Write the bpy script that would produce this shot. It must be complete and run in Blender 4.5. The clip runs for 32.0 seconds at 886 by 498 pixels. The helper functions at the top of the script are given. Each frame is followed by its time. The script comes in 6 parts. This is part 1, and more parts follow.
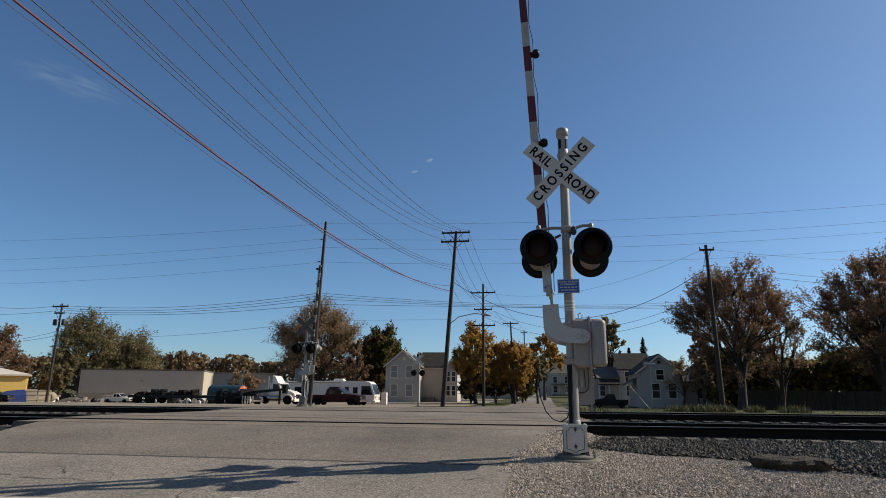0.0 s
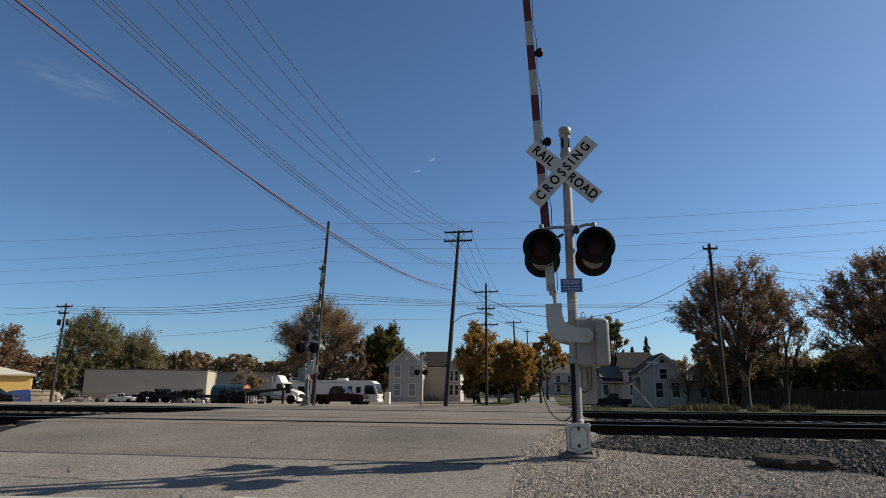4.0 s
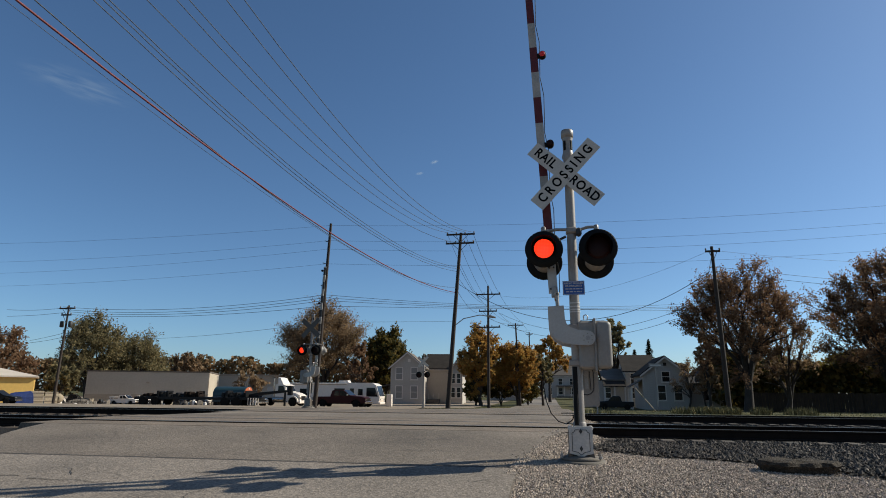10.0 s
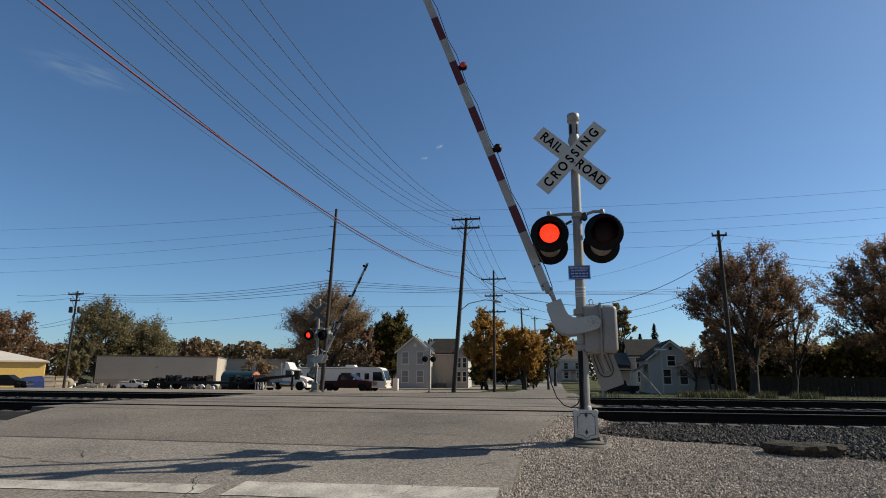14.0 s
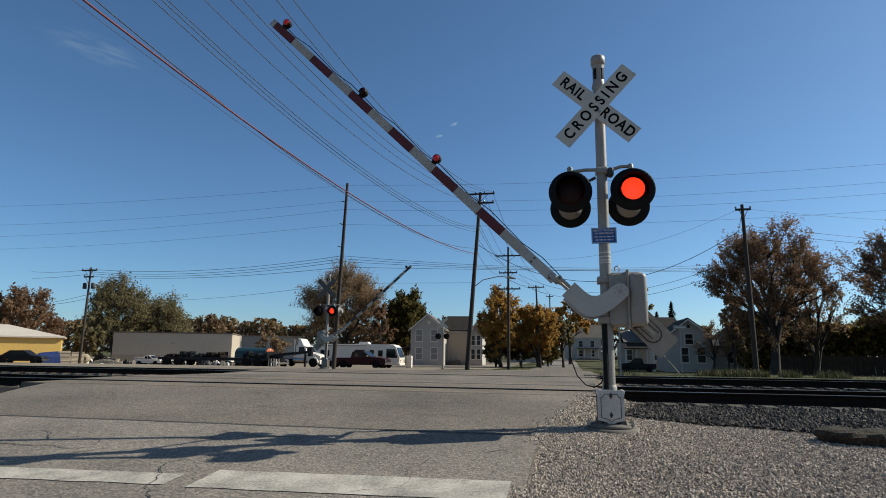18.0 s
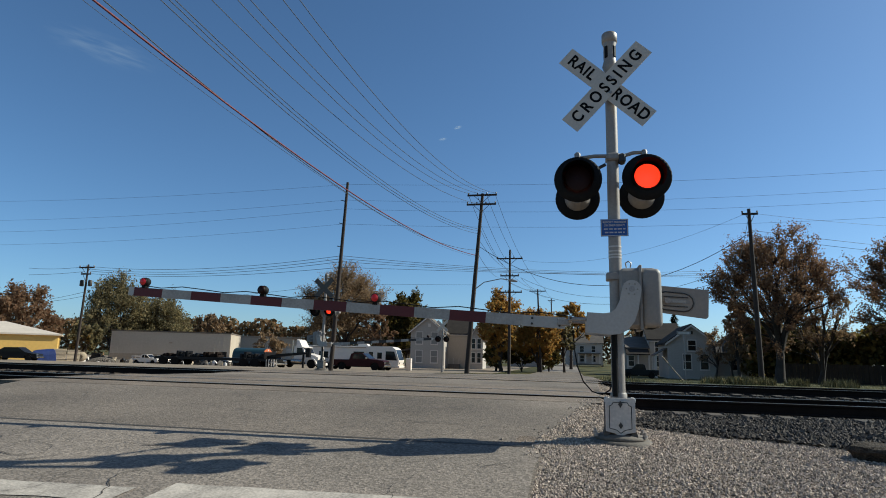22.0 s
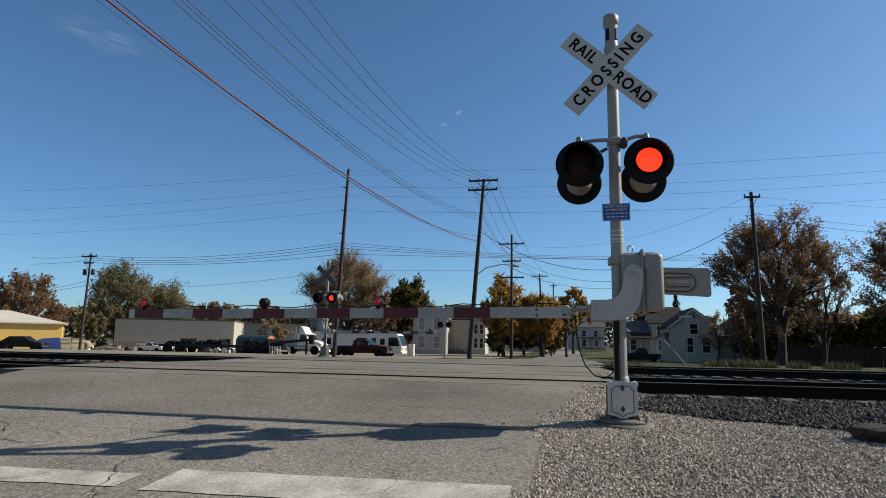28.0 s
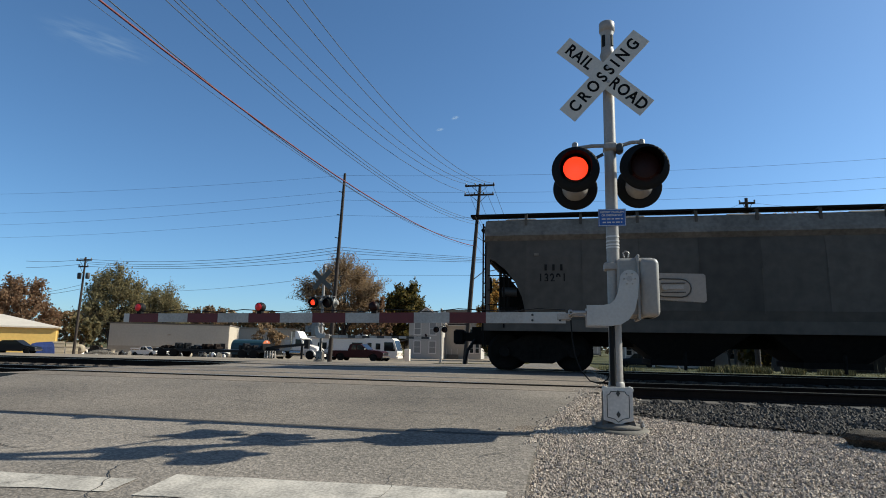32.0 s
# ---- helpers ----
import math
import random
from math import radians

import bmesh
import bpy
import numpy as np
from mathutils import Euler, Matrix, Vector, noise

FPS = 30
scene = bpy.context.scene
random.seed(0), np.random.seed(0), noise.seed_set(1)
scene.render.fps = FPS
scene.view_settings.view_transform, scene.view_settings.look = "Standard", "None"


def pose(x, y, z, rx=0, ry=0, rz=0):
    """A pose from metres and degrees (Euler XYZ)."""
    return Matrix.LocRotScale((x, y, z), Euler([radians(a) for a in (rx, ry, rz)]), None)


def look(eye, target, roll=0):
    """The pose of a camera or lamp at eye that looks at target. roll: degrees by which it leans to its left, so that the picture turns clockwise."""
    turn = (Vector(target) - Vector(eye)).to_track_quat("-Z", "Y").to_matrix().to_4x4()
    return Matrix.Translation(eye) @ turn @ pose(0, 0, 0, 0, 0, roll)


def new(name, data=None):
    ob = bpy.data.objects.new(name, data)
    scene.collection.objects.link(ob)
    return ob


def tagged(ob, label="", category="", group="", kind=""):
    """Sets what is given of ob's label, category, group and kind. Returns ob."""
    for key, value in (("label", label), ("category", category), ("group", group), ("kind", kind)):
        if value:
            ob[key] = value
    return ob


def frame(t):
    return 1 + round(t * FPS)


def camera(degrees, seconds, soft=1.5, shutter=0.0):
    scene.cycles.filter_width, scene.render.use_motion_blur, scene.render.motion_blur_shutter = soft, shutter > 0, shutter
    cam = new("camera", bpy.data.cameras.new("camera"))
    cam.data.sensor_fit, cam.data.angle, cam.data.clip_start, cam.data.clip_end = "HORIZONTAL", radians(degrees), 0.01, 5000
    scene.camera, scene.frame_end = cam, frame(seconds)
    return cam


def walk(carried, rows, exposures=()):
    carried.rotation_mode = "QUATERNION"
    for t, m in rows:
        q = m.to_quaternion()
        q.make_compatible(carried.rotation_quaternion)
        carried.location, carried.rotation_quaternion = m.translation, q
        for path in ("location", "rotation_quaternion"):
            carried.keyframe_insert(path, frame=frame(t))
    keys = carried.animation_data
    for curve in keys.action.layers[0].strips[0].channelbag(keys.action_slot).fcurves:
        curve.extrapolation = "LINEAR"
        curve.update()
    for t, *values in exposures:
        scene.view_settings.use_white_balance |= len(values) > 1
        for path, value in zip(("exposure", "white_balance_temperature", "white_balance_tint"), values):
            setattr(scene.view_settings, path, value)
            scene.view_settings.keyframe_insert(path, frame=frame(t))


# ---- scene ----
cam = camera(72.98, 32.0, soft=0.95)

# seconds, eye, yaw, pitch, roll
PATH = [
    (0, 0.000, 0.000, 1.550, 9.59, 13.16, 0.35),
    (0.5, 0.000, 0.000, 1.550, 9.64, 13.08, 0.50),
    (1, 0.000, 0.000, 1.550, 9.72, 12.91, 0.52),
    (1.5, 0.000, 0.000, 1.550, 9.73, 12.91, 0.46),
    (2, 0.000, 0.000, 1.550, 9.72, 12.96, 0.39),
    (2.5, 0.000, 0.000, 1.550, 9.73, 13.00, 0.40),
    (3, 0.000, 0.000, 1.550, 9.74, 13.08, 0.28),
    (3.5, 0.000, 0.000, 1.550, 9.77, 13.11, 0.27),
    (5.5, 0.000, 0.000, 1.550, 10.34, 13.04, 0.35),
    (6, 0.000, 0.000, 1.550, 10.42, 13.03, 0.37),
    (6.5, 0.000, 0.000, 1.550, 10.54, 13.01, 0.46),
    (7, 0.000, 0.000, 1.550, 10.70, 13.08, 0.45),
    (7.5, 0.000, 0.000, 1.550, 10.95, 13.09, 0.63),
    (8, 0.000, 0.000, 1.550, 10.91, 13.13, 0.55),
    (8.5, 0.000, 0.000, 1.550, 10.89, 13.15, 0.60),
    (9, 0.000, 0.000, 1.550, 10.58, 13.24, 0.61),
    (9.5, 0.000, 0.000, 1.550, 10.17, 13.31, 0.40),
    (10, 0.000, 0.000, 1.550, 10.07, 13.32, 0.39),
    (10.5, 0.000, 0.000, 1.550, 9.97, 13.32, 0.40),
    (11, 0.000, 0.000, 1.550, 9.93, 13.25, 0.48),
    (11.5, 0.000, 0.000, 1.550, 9.80, 13.01, 0.58),
    (12, 0.000, 0.000, 1.550, 9.80, 12.91, 0.51),
    (12.5, 0.000, 0.000, 1.550, 9.87, 12.87, 0.41),
    (13, 0.000, 0.000, 1.550, 10.05, 12.63, 0.29),
    (13.5, 0.000, 0.000, 1.550, 10.34, 12.26, 0.33),
    (14, 0.000, 0.000, 1.550, 10.60, 11.88, 0.33),
    (14.5, 0.000, 0.000, 1.550, 10.87, 11.59, 0.29),
    (16.5, 0.000, 0.000, 1.550, 11.11, 9.27, 0.50),
    (17, 0.000, 0.000, 1.550, 11.26, 8.84, 0.49),
    (17.5, -0.037, 0.475, 1.536, 11.70, 9.22, 0.24),
    (18, -0.074, 0.937, 1.524, 12.01, 9.80, 0.58),
    (18.5, -0.108, 1.372, 1.512, 12.53, 10.12, 1.03),
    (19, -0.125, 1.590, 1.505, 12.77, 10.33, 1.08),
    (19.5, -0.125, 1.590, 1.505, 12.59, 10.32, 0.91),
    (20, -0.125, 1.590, 1.505, 12.23, 10.32, 0.87),
    (20.5, -0.125, 1.590, 1.505, 12.10, 10.29, 0.68),
    (21, -0.125, 1.590, 1.505, 12.07, 10.28, 1.06),
    (21.5, -0.125, 1.590, 1.505, 12.13, 10.18, 1.25),
    (22, -0.125, 1.590, 1.505, 12.21, 10.10, 1.39),
    (22.5, -0.125, 1.590, 1.505, 12.42, 9.67, 1.25),
    (23, -0.125, 1.590, 1.505, 12.81, 9.47, 1.21),
    (23.5, -0.125, 1.590, 1.505, 13.03, 9.23, 1.27),
    (24, -0.125, 1.590, 1.505, 13.09, 9.05, 1.18),
    (24.5, -0.125, 1.590, 1.505, 13.05, 9.06, 1.02),
    (25, -0.125, 1.590, 1.505, 13.07, 9.06, 0.70),
    (25.5, -0.125, 1.590, 1.505, 13.14, 9.06, 0.04),
    (27.5, -0.125, 1.590, 1.505, 12.43, 8.81, 0.90),
    (28, -0.125, 1.590, 1.505, 12.35, 8.75, 0.92),
    (28.5, -0.125, 1.590, 1.505, 12.40, 8.73, 0.96),
    (29, -0.125, 1.590, 1.505, 12.42, 8.66, 0.92),
    (29.5, -0.125, 1.590, 1.505, 12.30, 8.83, 0.77),
    (30, -0.125, 1.590, 1.505, 12.31, 9.01, 0.48),
    (30.5, -0.125, 1.590, 1.505, 12.28, 9.20, 0.68),
    (31, -0.125, 1.590, 1.505, 12.25, 9.22, 0.99),
    (31.5, -0.125, 1.590, 1.505, 12.24, 9.14, 1.15),
    (32, -0.125, 1.590, 1.505, 11.98, 9.22, 1.06),
]
EXPOSURES = [(0, 0.18, 6500, 1), (14, 0.2, 6480, 0), (17, 0.23, 6400, -2), (19, 0.26, 6280, -3), (24, 0.3, 6230, -3), (29, 0.31, 6230, -3), (30.5, 0.36, 6230, -3), (31, 0.41, 6230, -3), (32, 0.54, 6230, -3)]
walk(cam, [(t, pose(x, y, z, 90 + pitch, 0, yaw) @ pose(0, 0, 0, 0, 0, roll)) for t, x, y, z, yaw, pitch, roll in PATH], EXPOSURES)

# ---- light ----
SUN_AZ, SUN_EL = radians(67.2), radians(35)
world = bpy.data.worlds.new("world")
scene.world = world
world.use_nodes = True
wn = world.node_tree
sky = wn.nodes.new("ShaderNodeTexSky")
sky.sky_type = "NISHITA"
sky.sun_disc = False
sky.sun_elevation, sky.sun_rotation = SUN_EL, SUN_AZ
sky.altitude, sky.air_density, sky.dust_density, sky.ozone_density = 200, 0.8, 0.7, 6.3
wn.links.new(sky.outputs[0], wn.nodes["Background"].inputs[0])
wn.nodes["Background"].inputs[1].default_value = 0.103
sun_data = bpy.data.lights.new("sun", "SUN")
sun_data.energy, sun_data.angle, sun_data.color = 5.0, radians(0.5), (1.0, 0.965, 0.92)
sun = new("sun", sun_data)
sun.matrix_world = look((60 * math.sin(SUN_AZ), 60 * math.cos(SUN_AZ), 60 * math.tan(SUN_EL)), (0, 0, 0))


# ---- materials ----
def material(name, color, rough=0.7, metal=0.0, vary=0.15, scale=8.0, fine=60.0, bump=0.0, island=0.0, obj=0.0, hue=None, emit=None, spec=0.5, speckle=0.0, streak=0.0):
    """A surface with two scales of variation, in metres, and an optional tint by piece."""
    color = tuple(0.85 * c * k for c, k in zip(color, (1.13, 0.93, 0.755)))
    hue = tuple(0.85 * c * k for c, k in zip(hue, (1.13, 0.93, 0.755))) if hue else None
    m = bpy.data.materials.new(name)
    m.use_nodes = True
    nt = m.node_tree
    b = nt.nodes["Principled BSDF"]
    b.inputs["Roughness"].default_value, b.inputs["Metallic"].default_value = rough, metal
    b.inputs["Specular IOR Level"].default_value = spec
    geo = nt.nodes.new("ShaderNodeTexCoord")
    n1, n2 = nt.nodes.new("ShaderNodeTexNoise"), nt.nodes.new("ShaderNodeTexNoise")
    for n, s in ((n1, scale), (n2, fine)):
        n.inputs["Scale"].default_value, n.inputs["Detail"].default_value = s, 4
        nt.links.new(geo.outputs["Object"], n.inputs["Vector"])
    if streak:
        mp = nt.nodes.new("ShaderNodeMapping")
        mp.inputs["Scale"].default_value = (1, 1, streak)
        nt.links.new(geo.outputs["Object"], mp.inputs["Vector"])
        nt.links.new(mp.outputs[0], n1.inputs["Vector"])
    add = nt.nodes.new("ShaderNodeMath")
    add.operation = "ADD"
    nt.links.new(n1.outputs[0], add.inputs[0])
    nt.links.new(n2.outputs[0], add.inputs[1])
    rng = nt.nodes.new("ShaderNodeMapRange")
    rng.inputs["From Min"].default_value, rng.inputs["From Max"].default_value = 0.72, 1.28
    rng.inputs["To Min"].default_value, rng.inputs["To Max"].default_value = 1 - vary, 1 + vary
    nt.links.new(add.outputs[0], rng.inputs["Value"])
    value = rng.outputs[0]
    for kind, amount, sock in (("ShaderNodeNewGeometry", island, "Random Per Island"), ("ShaderNodeObjectInfo", obj, "Random")):
        if amount:
            g = nt.nodes.new(kind)
            r2 = nt.nodes.new("ShaderNodeMapRange")
            r2.inputs["To Min"].default_value, r2.inputs["To Max"].default_value = 1 - amount, 1 + amount
            nt.links.new(g.outputs[sock], r2.inputs["Value"])
            mul = nt.nodes.new("ShaderNodeMath")
            mul.operation = "MULTIPLY"
            nt.links.new(value, mul.inputs[0])
            nt.links.new(r2.outputs[0], mul.inputs[1])
            value = mul.outputs[0]
    if speckle:
        n3 = nt.nodes.new("ShaderNodeTexVoronoi")
        n3.inputs["Scale"].default_value = speckle
        nt.links.new(geo.outputs["Object"], n3.inputs["Vector"])
        sep = nt.nodes.new("ShaderNodeSeparateColor")
        nt.links.new(n3.outputs["Color"], sep.inputs[0])
        r4 = nt.nodes.new("ShaderNodeMapRange")
        r4.inputs["To Min"].default_value, r4.inputs["To Max"].default_value = 0.68, 1.32
        nt.links.new(sep.outputs[0], r4.inputs["Value"])
        m4 = nt.nodes.new("ShaderNodeMath")
        m4.operation = "MULTIPLY"
        nt.links.new(value, m4.inputs[0])
        nt.links.new(r4.outputs[0], m4.inputs[1])
        value = m4.outputs[0]
    base = nt.nodes.new("ShaderNodeVectorMath")
    base.operation = "SCALE"
    nt.links.new(value, base.inputs["Scale"])
    if hue:
        ramp = nt.nodes.new("ShaderNodeMix")
        ramp.data_type = "RGBA"
        ramp.inputs[6].default_value, ramp.inputs[7].default_value = (*color, 1), (*hue, 1)
        if island:
            g = nt.nodes.new("ShaderNodeNewGeometry")
            nt.links.new(g.outputs["Random Per Island"], ramp.inputs[0])
        else:
            r3 = nt.nodes.new("ShaderNodeMapRange")
            r3.inputs["From Min"].default_value, r3.inputs["From Max"].default_value = 0.42, 0.6
            nt.links.new(n1.outputs[0], r3.inputs["Value"])
            nt.links.new(r3.outputs[0], ramp.inputs[0])
        nt.links.new(ramp.outputs[2], base.inputs[0])
    else:
        base.inputs[0].default_value = color
    nt.links.new(base.outputs[0], b.inputs["Base Color"])
    if bump:
        bp = nt.nodes.new("ShaderNodeBump")
        bp.inputs["Strength"].default_value, bp.inputs["Distance"].default_value = 1.0, bump
        nt.links.new(n2.outputs[0], bp.inputs["Height"])
        nt.links.new(bp.outputs[0], b.inputs["Normal"])
    if emit:
        b.inputs["Emission Color"].default_value, b.inputs["Emission Strength"].default_value = (*emit[0], 1), emit[1]
    return m


def foliage(name, a, b_, light=0.35):
    """Leaves: two hues by leaf, with light let through."""
    m = material(name, a, 0.75, vary=0.2, scale=0.6, fine=3, island=0.35, hue=b_, spec=0.2)
    nt = m.node_tree
    bs, out = nt.nodes["Principled BSDF"], nt.nodes["Material Output"]
    tr = nt.nodes.new("ShaderNodeBsdfTranslucent")
    mix = nt.nodes.new("ShaderNodeMixShader")
    mix.inputs[0].default_value = light
    nt.links.new(bs.inputs["Base Color"].links[0].from_socket, tr.inputs[0])
    nt.links.new(bs.outputs[0], mix.inputs[1])
    nt.links.new(tr.outputs[0], mix.inputs[2])
    nt.links.new(mix.outputs[0], out.inputs[0])
    return m


ASPHALT = material("worn asphalt", (0.165, 0.154, 0.142), 0.9, vary=0.36, scale=0.45, fine=40, bump=0.012, spec=0.3, speckle=38)
ASPHALT_NEAR = material("asphalt approach", (0.215, 0.205, 0.195), 0.9, vary=0.30, scale=0.6, fine=40, bump=0.011, spec=0.3, speckle=42)
STREET = material("far street", (0.19, 0.18, 0.17), 0.9, vary=0.2, scale=0.3, fine=12, bump=0.004)
CRACK = material("crack filler", (0.045, 0.042, 0.04), 0.9, vary=0.3, scale=3, fine=40)
STRIPE = material("worn road paint", (0.40, 0.40, 0.39), 0.85, vary=0.42, scale=3.5, fine=45, bump=0.002)
GRAVEL = material("gravel bed", (0.19, 0.17, 0.15), 0.95, vary=0.35, scale=2, fine=45, bump=0.03, spec=0.2, speckle=62)
STONE = material("gravel stones", (0.375, 0.350, 0.324), 0.9, vary=0.2, scale=8, fine=60, island=0.55, spec=0.2)
# near-black: the shade between the ballast stones is painted into this bed
BALLAST_BED = material("ballast bed, gap shade in its colour", (0.02, 0.018, 0.016), 0.95, vary=0.4, scale=2, fine=30, bump=0.03, spec=0.2)
BALLAST = material("ballast stones", (0.085, 0.080, 0.076), 0.9, vary=0.25, scale=8, fine=60, island=0.7, spec=0.2)
GRASS = material("grass", (0.05, 0.062, 0.03), 0.95, vary=0.4, scale=0.25, fine=6, bump=0.03, hue=(0.10, 0.10, 0.05), spec=0.1)
BLADE = material("grass blades", (0.08, 0.09, 0.045), 0.9, island=0.4, hue=(0.25, 0.24, 0.13), spec=0.1)
DIRT = material("gravel yard", (0.24, 0.22, 0.19), 0.95, vary=0.3, scale=0.3, fine=5, bump=0.02, spec=0.2)
SLABROCK = material("broken old paving", (0.065, 0.058, 0.05), 0.95, vary=0.5, scale=9, fine=45, bump=0.03, spec=0.15, speckle=30)
RUST = material("rusty rail steel", (0.018, 0.013, 0.011), 0.9, 0.0, spec=0.12, vary=0.3, scale=6, fine=50, bump=0.002)
RAILHEAD = material("polished rail head", (0.35, 0.34, 0.33), 0.3, 1.0, vary=0.1)
TIE = material("creosoted tie", (0.055, 0.045, 0.037), 0.9, vary=0.35, scale=3, fine=40, bump=0.008, obj=0.3)
PANEL = material("crossing asphalt", (0.178, 0.159, 0.139), 0.9, vary=0.28, scale=0.9, fine=50, bump=0.006, spec=0.3, speckle=38)
SILVER = material("aluminium paint", (0.300, 0.307, 0.319), 0.5, 0.2, vary=0.12, scale=3, fine=40, bump=0.001)
GALV = material("galvanised steel", (0.340, 0.360, 0.389), 0.5, 0.6, vary=0.15, scale=6, fine=60)
CASEGREY = material("grey painted casing", (0.270, 0.281, 0.290), 0.55, 0.05, vary=0.1, scale=3, fine=30)
WHITEP = material("white enamel", (0.552, 0.590, 0.628), 0.5, vary=0.15, scale=4, fine=40)
BUCK = material("reflective white sheeting", (0.520, 0.555, 0.572), 0.6, vary=0.08, scale=5, fine=40)
BLACK = material("black paint", (0.007, 0.007, 0.007), 0.7, vary=0.3, scale=4, fine=40, spec=0.2)
HOODBLACK = material("matt black hood", (0.0025, 0.0025, 0.0025), 0.9, vary=0.2, spec=0.05)
ALUBACK = material("bare aluminium sign back", (0.11, 0.11, 0.105), 0.6, 0.2, vary=0.12)
INK = material("black lettering", (0.006, 0.006, 0.006), 0.8, spec=0.15)
FADED = material("faded black lettering", (0.022, 0.021, 0.02), 0.8, vary=0.5, scale=9, fine=40, spec=0.1)
BLUE = material("blue sign face", (0.012, 0.085, 0.40), 0.5, vary=0.1)
REDT = material("red reflective tape", (0.095, 0.009, 0.010), 0.6, vary=0.15, scale=4, fine=40)
ARMALU = material("bare aluminium boom", (0.420, 0.445, 0.476), 0.45, 0.3, vary=0.07, scale=3, fine=40)
WHITET = material("white reflective tape", (0.360, 0.382, 0.400), 0.6, vary=0.18, scale=4, fine=40)
DARKLENS = material("unlit red lens", (0.018, 0.004, 0.003), 0.5, spec=0.2)
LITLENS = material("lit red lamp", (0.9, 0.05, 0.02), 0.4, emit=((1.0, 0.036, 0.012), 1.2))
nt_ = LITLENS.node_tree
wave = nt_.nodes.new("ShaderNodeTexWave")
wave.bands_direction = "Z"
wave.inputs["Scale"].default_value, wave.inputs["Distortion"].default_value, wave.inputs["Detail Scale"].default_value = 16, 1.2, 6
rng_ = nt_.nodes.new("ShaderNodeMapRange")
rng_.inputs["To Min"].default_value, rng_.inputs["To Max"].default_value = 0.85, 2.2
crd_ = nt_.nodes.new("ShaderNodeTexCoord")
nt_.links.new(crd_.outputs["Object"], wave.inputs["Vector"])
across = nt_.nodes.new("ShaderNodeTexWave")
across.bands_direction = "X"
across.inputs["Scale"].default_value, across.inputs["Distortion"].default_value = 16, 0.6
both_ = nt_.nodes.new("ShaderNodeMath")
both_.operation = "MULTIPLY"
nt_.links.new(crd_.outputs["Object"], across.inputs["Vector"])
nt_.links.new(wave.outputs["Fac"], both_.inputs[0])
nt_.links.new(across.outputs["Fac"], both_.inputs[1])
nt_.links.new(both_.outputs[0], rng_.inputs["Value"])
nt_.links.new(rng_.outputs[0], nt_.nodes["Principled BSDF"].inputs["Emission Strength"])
LITARM = material("lit red marker", (0.3, 0.01, 0.015), 0.4, emit=((1.0, 0.02, 0.03), 0.06))
CONCRETE = material("concrete", (0.145, 0.14, 0.132), 0.9, vary=0.25, scale=4, fine=50, bump=0.004)
POLEWOOD = material("weathered pole wood", (0.042, 0.032, 0.026), 0.9, vary=0.3, scale=1.5, fine=20, bump=0.01)
WIRE = material("black cable", (0.02, 0.02, 0.022), 0.6)
REDWIRE = material("red sheathed cable", (0.15, 0.040, 0.048), 0.6, vary=0.2, spec=0.25)
INSUL = material("glazed insulator", (0.2, 0.2, 0.21), 0.25)
BARK = material("bark", (0.046, 0.040, 0.036), 0.95, vary=0.35, scale=2, fine=15, bump=0.02)
LEAF = {
    "green": foliage("olive green leaves", (0.17, 0.178, 0.108), (0.25, 0.225, 0.13), 0.5),
    "dark": foliage("dark olive leaves", (0.055, 0.068, 0.026), (0.17, 0.13, 0.035), 0.4),
    "orange": foliage("orange leaves", (0.56, 0.31, 0.09), (0.27, 0.22, 0.07), 0.5),
    "brown": foliage("russet leaves", (0.32, 0.20, 0.13), (0.165, 0.13, 0.092), 0.5),
    "tan": foliage("tan thinning leaves", (0.34, 0.255, 0.165), (0.24, 0.195, 0.135), 0.5),
    "far": foliage("far wood leaves", (0.14, 0.13, 0.08), (0.24, 0.16, 0.09), 0.4),
    "spruce": foliage("spruce needles", (0.025, 0.04, 0.022), (0.035, 0.05, 0.025), 0.15),
}
SIDING = material("white lap siding", (0.44, 0.452, 0.462), 0.75, vary=0.08, scale=0.5, fine=6)
SIDINGG = material("pale grey siding", (0.44, 0.445, 0.45), 0.75, vary=0.08, scale=0.5, fine=6)
CREAM = material("cream siding", (0.50, 0.49, 0.45), 0.7, vary=0.08, scale=0.5, fine=6)
SHINGLE = material("dark shingles", (0.035, 0.032, 0.03), 0.9, spec=0.15, vary=0.3, scale=1, fine=12, bump=0.01)
SHINGLE2 = material("grey brown shingles", (0.13, 0.12, 0.11), 0.9, vary=0.25, scale=1, fine=12, bump=0.01)
GLASS = material("dark window glass", (0.012, 0.013, 0.014), 0.12, spec=0.3)
TRIM = material("white trim", (0.70, 0.72, 0.74), 0.6, vary=0.06)
METALWALL = material("pale metal cladding", (0.49, 0.475, 0.43), 0.6, vary=0.07, scale=0.3, fine=4)
METALDARK = material("lower wall band", (0.37, 0.34, 0.29), 0.6, vary=0.12, scale=0.4, fine=4)
YELLOW = material("yellow metal wall", (0.72, 0.52, 0.16), 0.6, vary=0.08, scale=0.4, fine=4)
ROOFWHITE = material("pale metal roof", (0.62, 0.61, 0.58), 0.45, vary=0.08, scale=0.4, fine=4)
TARP = material("blue tarpaulin", (0.014, 0.034, 0.17), 0.6, vary=0.25, scale=1.5, fine=8, bump=0.02)
CRATE = material("pale boxes", (0.42, 0.38, 0.30), 0.8, vary=0.15, obj=0.3)
TRUCKWHITE = material("white vehicle paint", (0.740, 0.756, 0.775), 0.4, vary=0.06)
MAROON = material("maroon vehicle paint", (0.035, 0.008, 0.010), 0.55, vary=0.1, spec=0.15)
